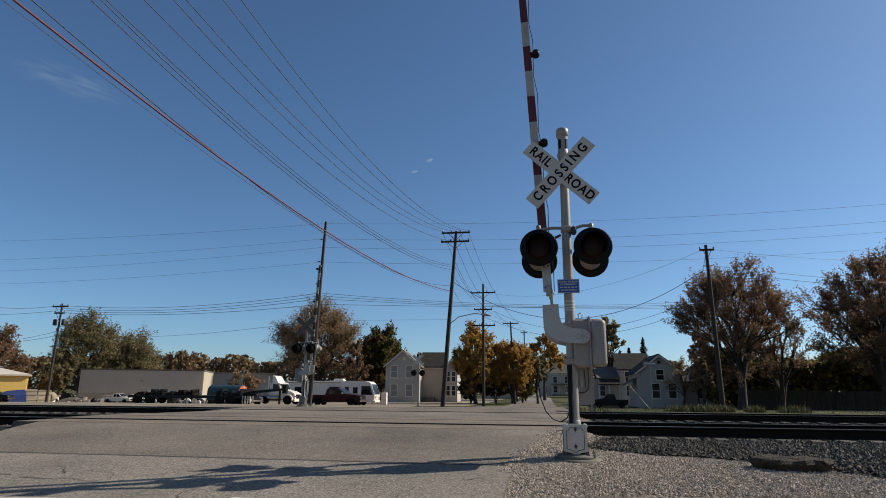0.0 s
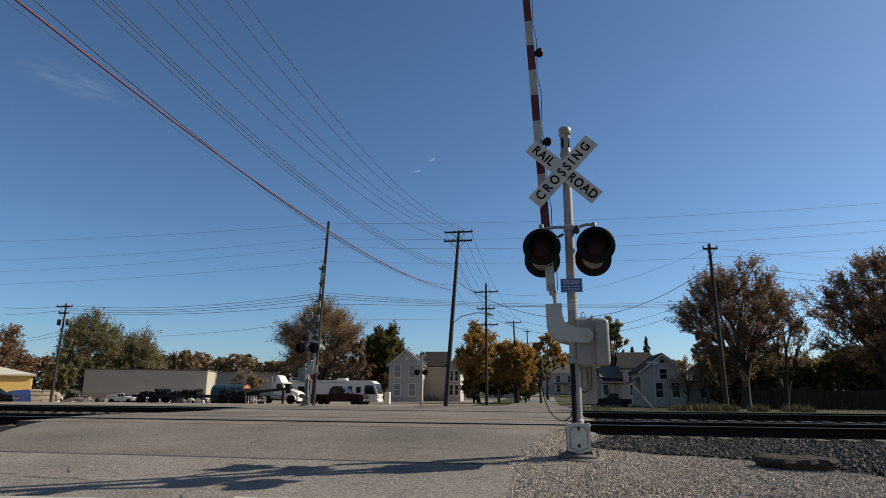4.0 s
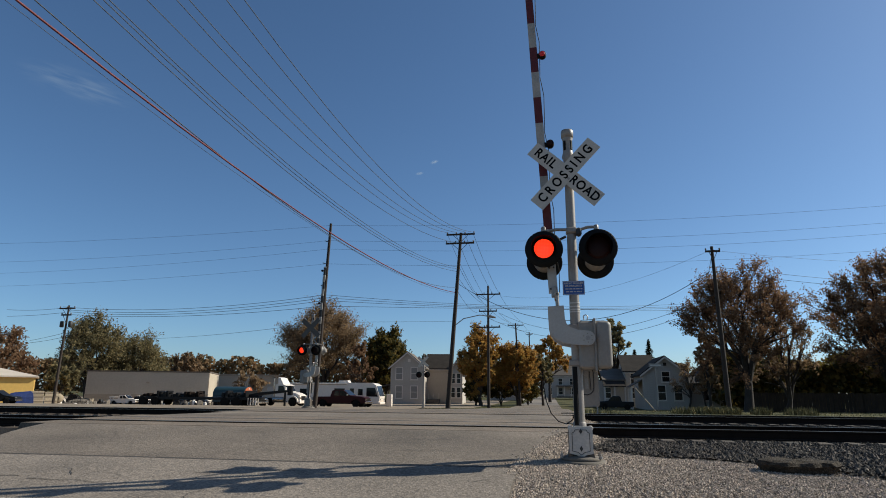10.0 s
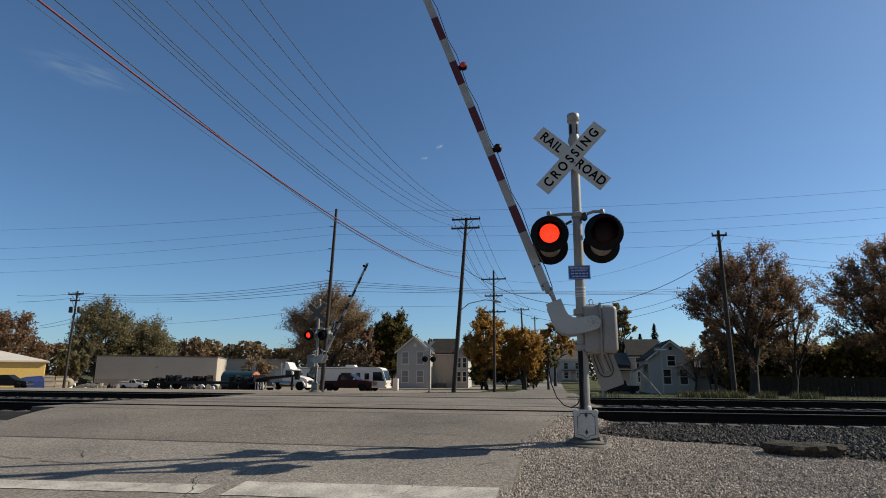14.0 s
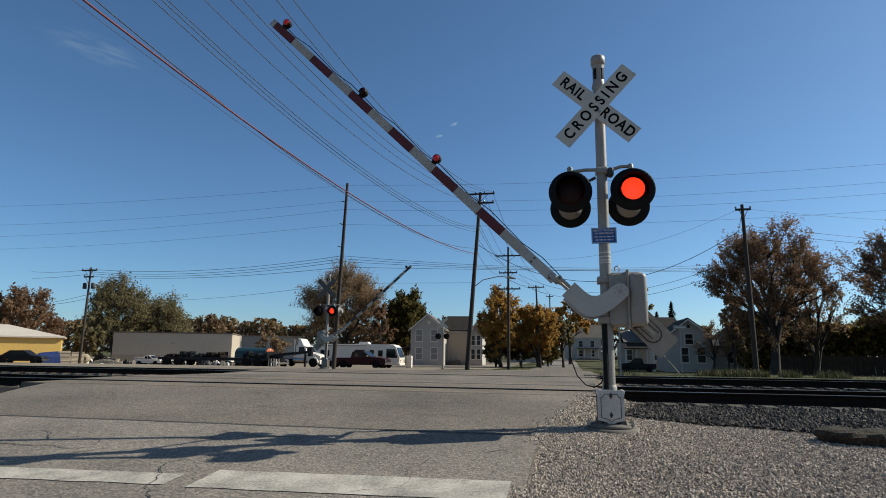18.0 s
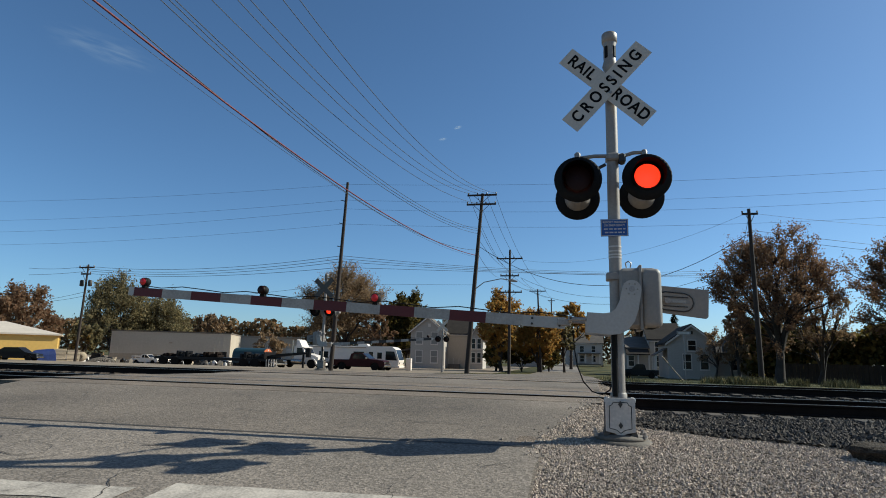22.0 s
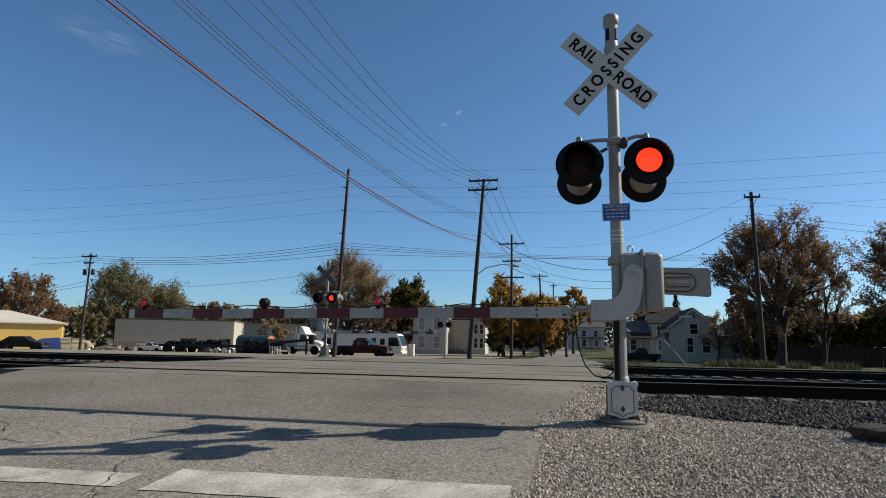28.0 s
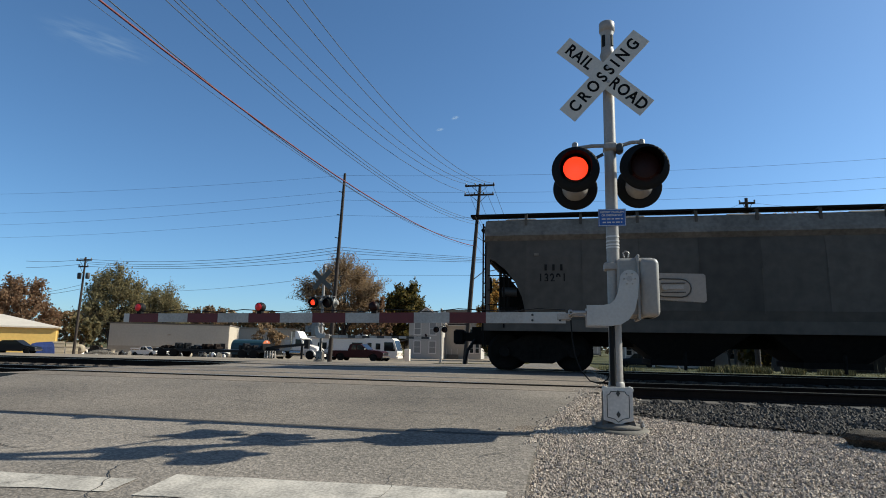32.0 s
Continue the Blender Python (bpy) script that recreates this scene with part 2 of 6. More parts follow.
DARKPAINT = material("dark vehicle paint", (0.010, 0.010, 0.011), 0.45, vary=0.1, spec=0.2)
TEAL = material("teal tank paint", (0.018, 0.05, 0.066), 0.4, vary=0.15)
ORANGE = material("faded orange paint", (0.45, 0.13, 0.05), 0.55, vary=0.15)
RUBBER = material("tyre rubber", (0.011, 0.011, 0.011), 0.9, vary=0.2, spec=0.15)
CHROME = material("bright metal", (0.6, 0.6, 0.6), 0.25, 1.0, vary=0.08)
CARGREY = material("grey hopper paint", (0.092, 0.084, 0.076), 0.7, 0.0, obj=0.18, vary=0.22, scale=1.1, fine=4, bump=0.002, spec=0.2, streak=0.12)
# paler than the sides: sky light on the sloping roof is put into this colour
CARROOF = material("weathered roof paint, sky light added", (0.185, 0.172, 0.158), 0.75, 0.0, vary=0.3, scale=1.2, fine=10, bump=0.002, spec=0.2, streak=0.3)
CARDARK = material("near-black underframe steel", (0.011, 0.010, 0.009), 0.9, 0.0, vary=0.4, spec=0.12)
AMBER = material("amber lamp lens", (0.5, 0.2, 0.03), 0.3)
CURTAIN = material("curtained window", (0.26, 0.27, 0.28), 0.35, spec=0.3, vary=0.1)
TRANSF = material("dark transformer paint", (0.035, 0.035, 0.036), 0.6)
FENCE = material("dark stained fence", (0.035, 0.028, 0.022), 0.9, vary=0.3, scale=1.5, fine=12, obj=0.2)


# ---- mesh building ----
class Mesh:
    """Collects vertices and faces of one part."""

    def __init__(self):
        self.v, self.f, self.s = [], [], []

    def add(self, verts, faces, smooth=False):
        n = len(self.v)
        self.v += [tuple(p) for p in verts]
        self.f += [tuple(i + n for i in f) for f in faces]
        self.s += [smooth] * len(faces)
        return self

    def box(self, x0, x1, y0, y1, z0, z1, c=0.0):
        """A box with its upright edges and rims chamfered by c."""
        if not c:
            v = [(x, y, z) for z in (z0, z1) for x, y in ((x0, y0), (x1, y0), (x1, y1), (x0, y1))]
            return self.add(v, [(3, 2, 1, 0), (4, 5, 6, 7), (0, 1, 5, 4), (1, 2, 6, 5), (2, 3, 7, 6), (3, 0, 4, 7)])
        rings = []
        for z, i in ((z0, c), (z0 + c, 0), (z1 - c, 0), (z1, c)):
            a, b, d, e = x0 + i, x1 - i, y0 + i, y1 - i
            k = c * 0.8
            rings.append([(a + k, d, z), (b - k, d, z), (b, d + k, z), (b, e - k, z), (b - k, e, z), (a + k, e, z), (a, e - k, z), (a, d + k, z)])
        return self.loft(rings)

    def round_box(self, x0, x1, y0, y1, z0, z1, r, k=4):
        """A box with all its edges rounded by r."""
        rings = []
        turns = [math.pi / 2 * i / k for i in range(k + 1)]
        for z, a in [(z0 + r - r * math.cos(t), t) for t in turns] + [(z1 - r + r * math.sin(t), math.pi / 2 - t) for t in turns]:
            c = r * math.sin(a)
            ring = []
            for cx, cy, start in ((x1 - r, y1 - r, 0), (x0 + r, y1 - r, 1), (x0 + r, y0 + r, 2), (x1 - r, y0 + r, 3)):
                ring += [(cx + c * math.cos(start * math.pi / 2 + t), cy + c * math.sin(start * math.pi / 2 + t), z) for t in turns]
            rings.append(ring)
        return self.loft(rings, True, True)

    def loft(self, rings, caps=True, smooth=False, close=True):
        n = len(rings[0])
        v = [p for r in rings for p in r]
        f = []
        for k in range(len(rings) - 1):
            for i in range(n if close else n - 1):
                j = (i + 1) % n
                f.append((k * n + i, k * n + j, (k + 1) * n + j, (k + 1) * n + i))
        self.add(v, f, smooth)
        if caps:
            self.add(rings[0], [tuple(range(n - 1, -1, -1))])
            self.add(rings[-1], [tuple(range(n))])
        return self

    def tube(self, points, radii, sides=8, caps=True, smooth=True):
        """A round bar along points."""
        pts = [Vector(p) for p in points]
        if not hasattr(radii, "__len__"):
            radii = [radii] * len(pts)
        rings, side = [], None
        for i, p in enumerate(pts):
            d = (pts[min(i + 1, len(pts) - 1)] - pts[max(i - 1, 0)]).normalized()
            if side is None:
                side = d.cross(Vector((0, 0, 1)) if abs(d.z) < 0.9 else Vector((1, 0, 0))).normalized()
            side = (side - d * side.dot(d)).normalized()
            up = side.cross(d)
            rings.append([p + (side * math.cos(a) + up * math.sin(a)) * radii[i] for a in (2 * math.pi * k / sides for k in range(sides))])
        return self.loft(rings, caps, smooth)

    def lathe(self, profile, axis="z", origin=(0, 0, 0), sides=20, smooth=True, caps=True):
        """Turns (radius, along) pairs round an axis."""
        o = Vector(origin)
        rings = []
        for r, h in profile:
            ring = []
            for k in range(sides):
                a = 2 * math.pi * k / sides
                c, s = r * math.cos(a), r * math.sin(a)
                ring.append(o + Vector({"z": (c, s, h), "y": (s, h, c), "x": (h, c, s)}[axis]))
            rings.append(ring)
        return self.loft(rings, caps, smooth)

    def prism(self, outline, a0, a1, plane="xz"):
        """A flat outline given thickness along the third axis."""
        put = {"xz": lambda p, a: (p[0], a, p[1]), "yz": lambda p, a: (a, p[0], p[1]), "xy": lambda p, a: (p[0], p[1], a)}[plane]
        return self.loft([[put(p, a0) for p in outline], [put(p, a1) for p in outline]])

    def moved(self, m):
        self.v = [tuple(m @ Vector(p)) for p in self.v]
        return self

    def data(self, name):
        d = bpy.data.meshes.new(name)
        d.from_pydata(self.v, [], self.f)
        d.polygons.foreach_set("use_smooth", self.s)
        b = bmesh.new()
        b.from_mesh(d)
        bmesh.ops.recalc_face_normals(b, faces=b.faces)
        b.to_mesh(d)
        b.free()
        return d


def part(name, mesh, mat, parent=None, label="", at=None):
    """One mesh object, as a part of its thing where a parent is given."""
    d = mesh.data(name) if isinstance(mesh, Mesh) else mesh
    if mat is not None and not d.materials:
        d.materials.append(mat)
    ob = new(name, d)
    if parent is not None:
        ob.parent = parent
    if at is not None:
        ob.matrix_basis = at
    if label:
        ob["label"] = label
    return ob


def thing(name, label, category, at=None, group="", kind="", mesh=None, mat=None):
    ob = part(name, mesh, mat, at=at) if mesh is not None else new(name)
    if at is not None:
        ob.matrix_basis = at
    return tagged(ob, label, category, group, kind)


def lettering(text, size, mat, parent, m, name="lettering", thick=0.002, wide=1.0):
    """Raised letters with the built-in font."""
    c = bpy.data.curves.new(name, "FONT")
    c.body, c.size, c.extrude, c.align_x, c.align_y, c.offset = text, size, thick, "CENTER", "CENTER", size * 0.026
    c.space_character = wide
    o = new(name, c)
    d = bpy.data.meshes.new_from_object(o.evaluated_get(bpy.context.evaluated_depsgraph_get()))
    bpy.data.objects.remove(o)
    return part(name, d, mat, parent, at=m)


# ---- ground ----
GY = [-80, -6, 0, 3, 5, 7, 8.3, 9.3, 10.5, 11.3, 12, 24, 27, 30, 42, 55, 70, 100, 3000]
GZ = [-0.5, -0.25, 0, 0.22, 0.40, 0.58, 0.67, 0.68, 0.66, 0.62, 0.58, 0.45, 0.42, 0.40, 0.36, 0.05, -0.35, -0.5, -0.5]
YS = [-80, -6, 0, 3, 5, 7, 8.3, 10, 11.25]
ZS = [-0.5, -0.25, 0, 0.22, 0.40, 0.58, 0.67, 0.765, 0.847]
for rail_y, z in ((12.395, 0.868), (13.905, 0.868), (19.695, 0.838), (21.205, 0.838)):  # flangeways
    YS += [rail_y - 0.066, rail_y - 0.06, rail_y + 0.065, rail_y + 0.071]
    ZS += [z - (0.018 if rail_y < 13 else 0.012), z - 0.14, z - 0.14, z]
YS += [24, 30, 42, 55, 70, 100, 3000]
ZS += [0.82, 0.60, 0.40, 0.08, -0.3, -0.48, -0.48]


def gz(y):
    """Height of the open ground."""
    return float(np.interp(y, GY, GZ))


def rz(y):
    """Height of the road."""
    return float(np.interp(y, YS, ZS))


def sheet(x0, x1, y0, y1, nx, ny, up=0.0, edges=None, bumpy=0.0, height=gz):
    """A piece of ground that follows the profile; edges gives its left and right limits by y."""
    ys = sorted(set([y for y in YS + GY if y0 < y < y1] + list(np.linspace(y0, y1, ny + 1))))
    m = Mesh()
    v, f = [], []
    for y in ys:
        a, b = edges(y) if edges else (x0, x1)
        for i in range(nx + 1):
            x = a + (b - a) * i / nx
            v.append((x, y, height(y) + up + (bumpy * noise.noise((x * 0.7, y * 0.7, 0)) if bumpy else 0)))
    for j in range(len(ys) - 1):
        for i in range(nx):
            k = j * (nx + 1) + i
            f.append((k, k + 1, k + nx + 2, k + nx + 1))
    return m.add(v, f, True)


ground = tagged(part("ground", sheet(-1500, 1500, -80, 3000, 60, 20, -0.03), GRASS), "dry autumn grass and level earth out to the horizon", "ground", kind="structure")


def road_edges(y):
    left = float(np.interp(y, [-80, 8.3, 8.9, 9.6, 10.9, 13, 16, 20.4, 26, 30, 34, 40, 200], [-60, -60, -9.2, -9.7, -10.25, -10.6, -10.6, -10.0, -10.2, -10.2, -8.5, -4.8, -4.8]))
    right = float(np.interp(y, [-80, 7.3, 8.3, 9.5, 11.4, 12.3, 24, 32, 200], [-0.45, -0.43, -0.33, -0.08, 0.17, 0.34, 0.75, 1.1, 1.1]))
    return left, right


road = tagged(part("road", sheet(0, 0, -80, 160, 24, 60, 0.004, road_edges, height=rz), ASPHALT), "worn grey asphalt road rising to the crossing", "road", kind="structure")
apron = tagged(part("pavement", sheet(0, 0, -80, 7.75, 12, 20, 0.010, lambda y: (-60, road_edges(y)[1] - 0.02), height=rz), ASPHALT_NEAR), "paler asphalt approach below the crossing", "pavement", kind="structure")
street = tagged(part("far_street", sheet(0, 0, 40, 400, 6, 12, 0.03, lambda y: (-4.7, 1.0)), STREET), "pale residential street beyond the tracks", "street", kind="structure")
for y0, y1, near, far, nx, ny in ((-80, 2, None, 60, 30, 10), (2, 11.6, None, 9, 90, 90), (2, 11.6, 9, 60, 20, 10)):
    m = sheet(0, 0, y0, y1, nx, ny, 0.0, lambda y: (road_edges(y)[1] - 0.6 if near is None else near, far), 0.03)
    tagged(part("gravel_shoulder", m, GRAVEL), "grey gravel shoulder beside the signal", "gravel", kind="structure")
yard = tagged(part("yard", sheet(-400, -9, 33, 140, 10, 20, 0.0, None), DIRT), "dusty gravel yard before the warehouse", "yard", kind="structure")

# fine cracks wandering over the asphalt
rc = random.Random(12)
veins = Mesh()
for cx, cy, heading, length in ((-6.0, 6.4, 15, 2.2), (-5.6, 6.6, 100, 0.9), (-6.2, 6.5, 200, 1.6), (-4.2, 6.9, 5, 1.4), (-3.0, 7.2, 150, 0.8), (-7.5, 8.6, -5, 2.4), (-4.6, 9.2, 8, 1.8), (-2.2, 8.9, -12, 1.6), (-1.6, 10.1, 170, 2.2), (-5.5, 10.6, 3, 2.0), (-8.0, 10.2, -8, 1.4), (-2.9, 6.7, 75, 1.0), (-4.9, 6.2, 40, 1.1), (-0.9, 6.8, 100, 0.7)):
    x, y, a = cx, cy, radians(heading)
    n = int(length / 0.07)
    for i in range(n):
        a += rc.gauss(0, 0.28)
        x2, y2 = x + 0.07 * math.cos(a), y + 0.045 * math.sin(a)
        w = 0.006 * (1 - i / n) + 0.0025
        if y2 < 11.1:
            up = 0.017
            veins.add([(x, y - w, rz(y - w) + up), (x2, y2 - w, rz(y2 - w) + up), (x2, y2 + w, rz(y2 + w) + up), (x, y + w, rz(y + w) + up)], [(0, 1, 2, 3)])
        x, y = x2, y2
for cx, cy, heading, length, wide in ((-3.22, 4.6, 88, 1.9, 0.016), (-3.15, 6.3, 60, 1.3, 0.010), (-5.2, 6.9, 8, 2.6, 0.007), (-4.4, 5.2, 100, 1.2, 0.008), (-1.9, 5.4, 70, 1.6, 0.006), (-2.4, 6.6, 20, 1.5, 0.006), (-6.6, 7.3, -15, 1.8, 0.006)):
    x, y, a, base = cx, cy, radians(heading), radians(heading)
    for i in range(int(length / 0.06)):
        a = base + 0.7 * (a - base) + rc.gauss(0, 0.35)
        x2, y2 = x + 0.06 * math.cos(a), y + 0.06 * math.sin(a)
        w = 0.4 * wide * rc.uniform(0.3, 1.0)
        nx_, ny_ = -math.sin(a) * w, math.cos(a) * w
        veins.add([(u, v, rz(v) + 0.018) for u, v in ((x - nx_, y - ny_), (x2 - nx_, y2 - ny_), (x2 + nx_, y2 + ny_), (x + nx_, y + ny_))], [(0, 1, 2, 3)])
        x, y = x2, y2
part("crack", veins, CRACK, road, "fine dark cracks in the asphalt")

# crack between the approach and the crossing, and the stop line
crack = Mesh()
for i in range(40):
    x0, x1 = -12 + i * 0.29, -12 + (i + 1) * 0.29
    o0, o1 = 0.03 * noise.noise((x0, 0, 3)), 0.03 * noise.noise((x1, 0, 3))
    crack.add([(x0, 7.74 + o0, rz(7.74) + 0.014), (x1, 7.74 + o1, rz(7.74) + 0.014), (x1, 7.79 + o1, rz(7.79) + 0.014), (x0, 7.79 + o0, rz(7.79) + 0.014)], [(0, 1, 2, 3)])
part("pavement_joint", crack, CRACK, road)
for x0, x1, y0, y1, sl in ((-6.1, -3.32, 5.44, 5.74, 0.06), (-3.1, -0.57, 5.54, 6.02, 0.05)):
    st = Mesh()
    n = 30
    top, bot = [], []
    for i in range(n + 1):
        x = x0 + (x1 - x0) * i / n
        s = sl * (x - x1)
        ya, yb = y0 + s + 0.02 * noise.noise((x * 3, 0, 0)), y1 + s + 0.02 * noise.noise((x * 3, 5, 0))
        top.append((x, yb, rz(yb) + 0.016))
        bot.append((x, ya, rz(ya) + 0.016))
    st.add(bot + top, [(i, i + 1, n + 2 + i, n + 1 + i) for i in range(n)])
    part("stop_line", st, STRIPE, road, "worn white stop line")

# tracks: two, each of two rails on ties
TRACKS = [(13.15, 0.88), (20.45, 0.85)]
for cy, top in TRACKS:
    for side in (-1, 1):
        y = cy + side * 0.755
        prof = [(-0.075, 0), (0.075, 0), (0.075, 0.012), (0.012, 0.035), (0.009, 0.135), (0.036, 0.145), (0.036, 0.172), (-0.036, 0.172), (-0.036, 0.145), (-0.009, 0.135), (-0.012, 0.035), (-0.075, 0.012)]
        rail = thing("rail", "rusty steel rail with a worn shiny head", "rail", group="railway rails")
        part("rail_web", Mesh().prism([(y + a, top - 0.178 + b) for a, b in prof], -160, 160, "yz"), RUST, rail)
        part("rail_head", Mesh().box(-160, 160, y - 0.03, y + 0.03, top - 0.006, top), RAILHEAD, rail, "bright running surface")
BED = ([8.9, 9.6, 10.9, 11.5, 14.8, 15.6, 17.3, 18.9, 19.4, 21.7, 22.5, 27.5], [0.60, 0.66, 0.685, 0.70, 0.70, 0.66, 0.62, 0.65, 0.67, 0.67, 0.60, 0.40])
for x0, x1 in ((-160, -9.8), (0.42, 160)):
    m = Mesh()
    for (ya, za), (yb, zb) in zip(list(zip(*BED))[:-1], list(zip(*BED))[1:]):
        if x0 < 0 and yb < 11.6:
            za, zb = za + 0.06, zb + 0.06
        n = 60
        m.add([(x0 + (x1 - x0) * (i / n) ** (2 if x0 > 0 else 1), y, z - 0.035) for y, z in ((ya, za), (yb, zb)) for i in range(n + 1)], [(i, i + 1, n + 2 + i, n + 1 + i) for i in range(n)])
    tagged(part("ballast", m, BALLAST_BED), "dark crushed stone ballast under the tracks, gap shade painted in", "ballast", kind="structure")


def ballast_edge(x):
    """Where the fine gravel ends and the coarse ballast begins, beside the signal."""
    return max(6.9, 9.8 - 0.74 * max(0, x - 0.63)) + 0.12 * noise.noise((x * 1.7, 0, 2))


def bed_height(x, y):
    return max(gz(y) + 0.03 * noise.noise((x * 0.7, y * 0.7, 0)) + 0.012, float(np.interp(y, *BED)) - 0.034)


m = Mesh()
nx, ny = 56, 10
v = []
for i in range(nx + 1):
    x = 0.5 + 13.5 * (i / nx) ** 1.4
    e = ballast_edge(x)
    v += [(x, e + (11.6 - e) * j / ny, bed_height(x, e + (11.6 - e) * j / ny)) for j in range(ny + 1)]
m.add(v, [(i * (ny + 1) + j, (i + 1) * (ny + 1) + j, (i + 1) * (ny + 1) + j + 1, i * (ny + 1) + j + 1) for i in range(nx) for j in range(ny)], True)
tagged(part("ballast_shoulder", m, BALLAST_BED), "dark crushed stone shoulder beside the gravel, gap shade painted in", "ballast", kind="structure")
# gravel bank from the raised road down to the ballast
for side in (1, 0):
    m = Mesh()
    ys = np.linspace(8.0, 27.5, 40)
    v = []
    for y in ys:
        e = road_edges(y)[side]
        sg = 1 if side else -1
        lo = max(gz(y), float(np.interp(y, *BED)) - 0.03)
        v += [(e - sg * 0.03, y, rz(y) + 0.002), (e + sg * (0.25 + 0.08 * noise.noise((y, side, 0))), y, (rz(y) * 2 + lo) / 3), (e + sg * 0.75, y, lo - 0.01)]
    if not side:
        v, ys = v[3 * 8:], ys[8:]
    m.add(v, [(3 * i + k, 3 * i + k + 1, 3 * i + k + 4, 3 * i + k + 3) for i in range(len(ys) - 1) for k in (0, 1)], True)
    tagged(part("gravel_bank", m, GRAVEL), "gravel bank at the edge of the raised road", "gravel", kind="structure")
tie_mesh = Mesh().box(-0.115, 0.115, -1.3, 1.3, -0.17, 0.0, 0.012).data("tie")
for cy, top in TRACKS:
    for k in range(-70, 66):
        x = k * 0.52
        if -11.2 < x < 0.5 or x < -30:
            continue
        tie = part("tie", tie_mesh, TIE, at=pose(x, cy + random.uniform(-0.05, 0.05), top - 0.178 + random.uniform(-0.01, 0.005), 0, random.uniform(-1, 1), random.uniform(-1, 1)))
        tagged(tie, "dark weathered wooden railway tie", "tie", "railway ties")
# crossing surface between and beside the rails
for cy, top in TRACKS:
    for y0, y1 in ((cy - 1.9, cy - 0.80), (cy - 0.69, cy + 0.69), (cy + 0.80, cy + 1.9)):
        d = 0.026 if y0 < 11.5 else (0.018 if 18 < y0 < 19 else 0.005)
        a = Mesh().loft([[(-11.0, y0, top - 0.25), (0.40, y0, top - 0.25), (0.40, y1, top - 0.25), (-11.0, y1, top - 0.25)], [(-10.9, y0, top - d), (0.30, y0, top - d), (0.30, y1, top - d), (-10.9, y1, top - d)]])
        part("crossing_panel", a, PANEL, road)


# ---- thin high cloud ----
def cloud(azimuth, elevation, wide, high, tilt, thick, label):
    """A faint wisp of ice cloud far off, facing the crossing; angles in degrees."""
    a, e, far = radians(azimuth), radians(elevation), 3000
    spot = Vector((far * math.sin(a) * math.cos(e), far * math.cos(a) * math.cos(e), far * math.sin(e)))
    w, h = far * math.tan(radians(wide)) / 2, far * math.tan(radians(high)) / 2
    n = 12
    v = [(w * (2 * i / n - 1), h * (2 * j / 4 - 1), -0.004 * w * (i - n / 2) ** 2) for j in range(5) for i in range(n + 1)]
    f = [(j * (n + 1) + i, j * (n + 1) + i + 1, (j + 1) * (n + 1) + i + 1, (j + 1) * (n + 1) + i) for j in range(4) for i in range(n)]
    m = bpy.data.materials.new("ice cloud")
    m.use_nodes = True
    nt = m.node_tree
    nt.nodes.remove(nt.nodes["Principled BSDF"])
    glow, clear, mix = nt.nodes.new("ShaderNodeEmission"), nt.nodes.new("ShaderNodeBsdfTransparent"), nt.nodes.new("ShaderNodeMixShader")
    glow.inputs[0].default_value, glow.inputs[1].default_value = (0.62, 0.72, 0.85, 1), 0.6
    tex, crd, mp = nt.nodes.new("ShaderNodeTexNoise"), nt.nodes.new("ShaderNodeTexCoord"), nt.nodes.new("ShaderNodeMapping")
    mp.inputs["Scale"].default_value = (3, 7, 1)
    nt.links.new(crd.outputs["Generated"], mp.inputs["Vector"])
    nt.links.new(mp.outputs[0], tex.inputs["Vector"])
    tex.inputs["Scale"].default_value, tex.inputs["Detail"].default_value = 1.3, 5
    fall = nt.nodes.new("ShaderNodeVectorMath")
    fall.operation = "DISTANCE"
    fall.inputs[1].default_value = (0.5, 0.5, 0.5)
    flat = nt.nodes.new("ShaderNodeMapping")
    flat.inputs["Scale"].default_value, flat.inputs["Location"].default_value = (1, 1, 0), (0, 0, 0.5)
    nt.links.new(crd.outputs["Generated"], flat.inputs["Vector"])
    nt.links.new(flat.outputs[0], fall.inputs[0])
    edge, body, both = nt.nodes.new("ShaderNodeMapRange"), nt.nodes.new("ShaderNodeMapRange"), nt.nodes.new("ShaderNodeMath")
    edge.interpolation_type = "SMOOTHSTEP"
    edge.inputs["From Min"].default_value, edge.inputs["From Max"].default_value = 0.48, 0.05
    body.inputs["From Min"].default_value, body.inputs["From Max"].default_value, body.inputs["To Max"].default_value = 0.38, 0.72, thick
    nt.links.new(fall.outputs["Value"], edge.inputs["Value"])
    nt.links.new(tex.outputs[0], body.inputs["Value"])
    both.operation = "MULTIPLY"
    nt.links.new(edge.outputs[0], both.inputs[0])
    nt.links.new(body.outputs[0], both.inputs[1])
    nt.links.new(both.outputs[0], mix.inputs[0])
    nt.links.new(clear.outputs[0], mix.inputs[1])
    nt.links.new(glow.outputs[0], mix.inputs[2])
    nt.links.new(mix.outputs[0], nt.nodes["Material Output"].inputs[0])
    ob = part("cloud", Mesh().add(v, f, True), m, at=look(spot, (0, 0, 1.5)) @ pose(0, 0, 0, 0, 180, tilt))
    ob.visible_shadow = False
    tagged(ob, label, "cloud", kind="structure")


cloud(-44.0, 24.2, 10, 3.0, 6, 0.22, "faint streak of high cloud in the blue sky")
cloud(-11.0, 21.6, 1.0, 0.42, -20, 1.0, "tiny white wisp of high cloud")
cloud(-12.5, 20.5, 1.0, 0.36, -12, 0.9, "tiny white wisp of high cloud")

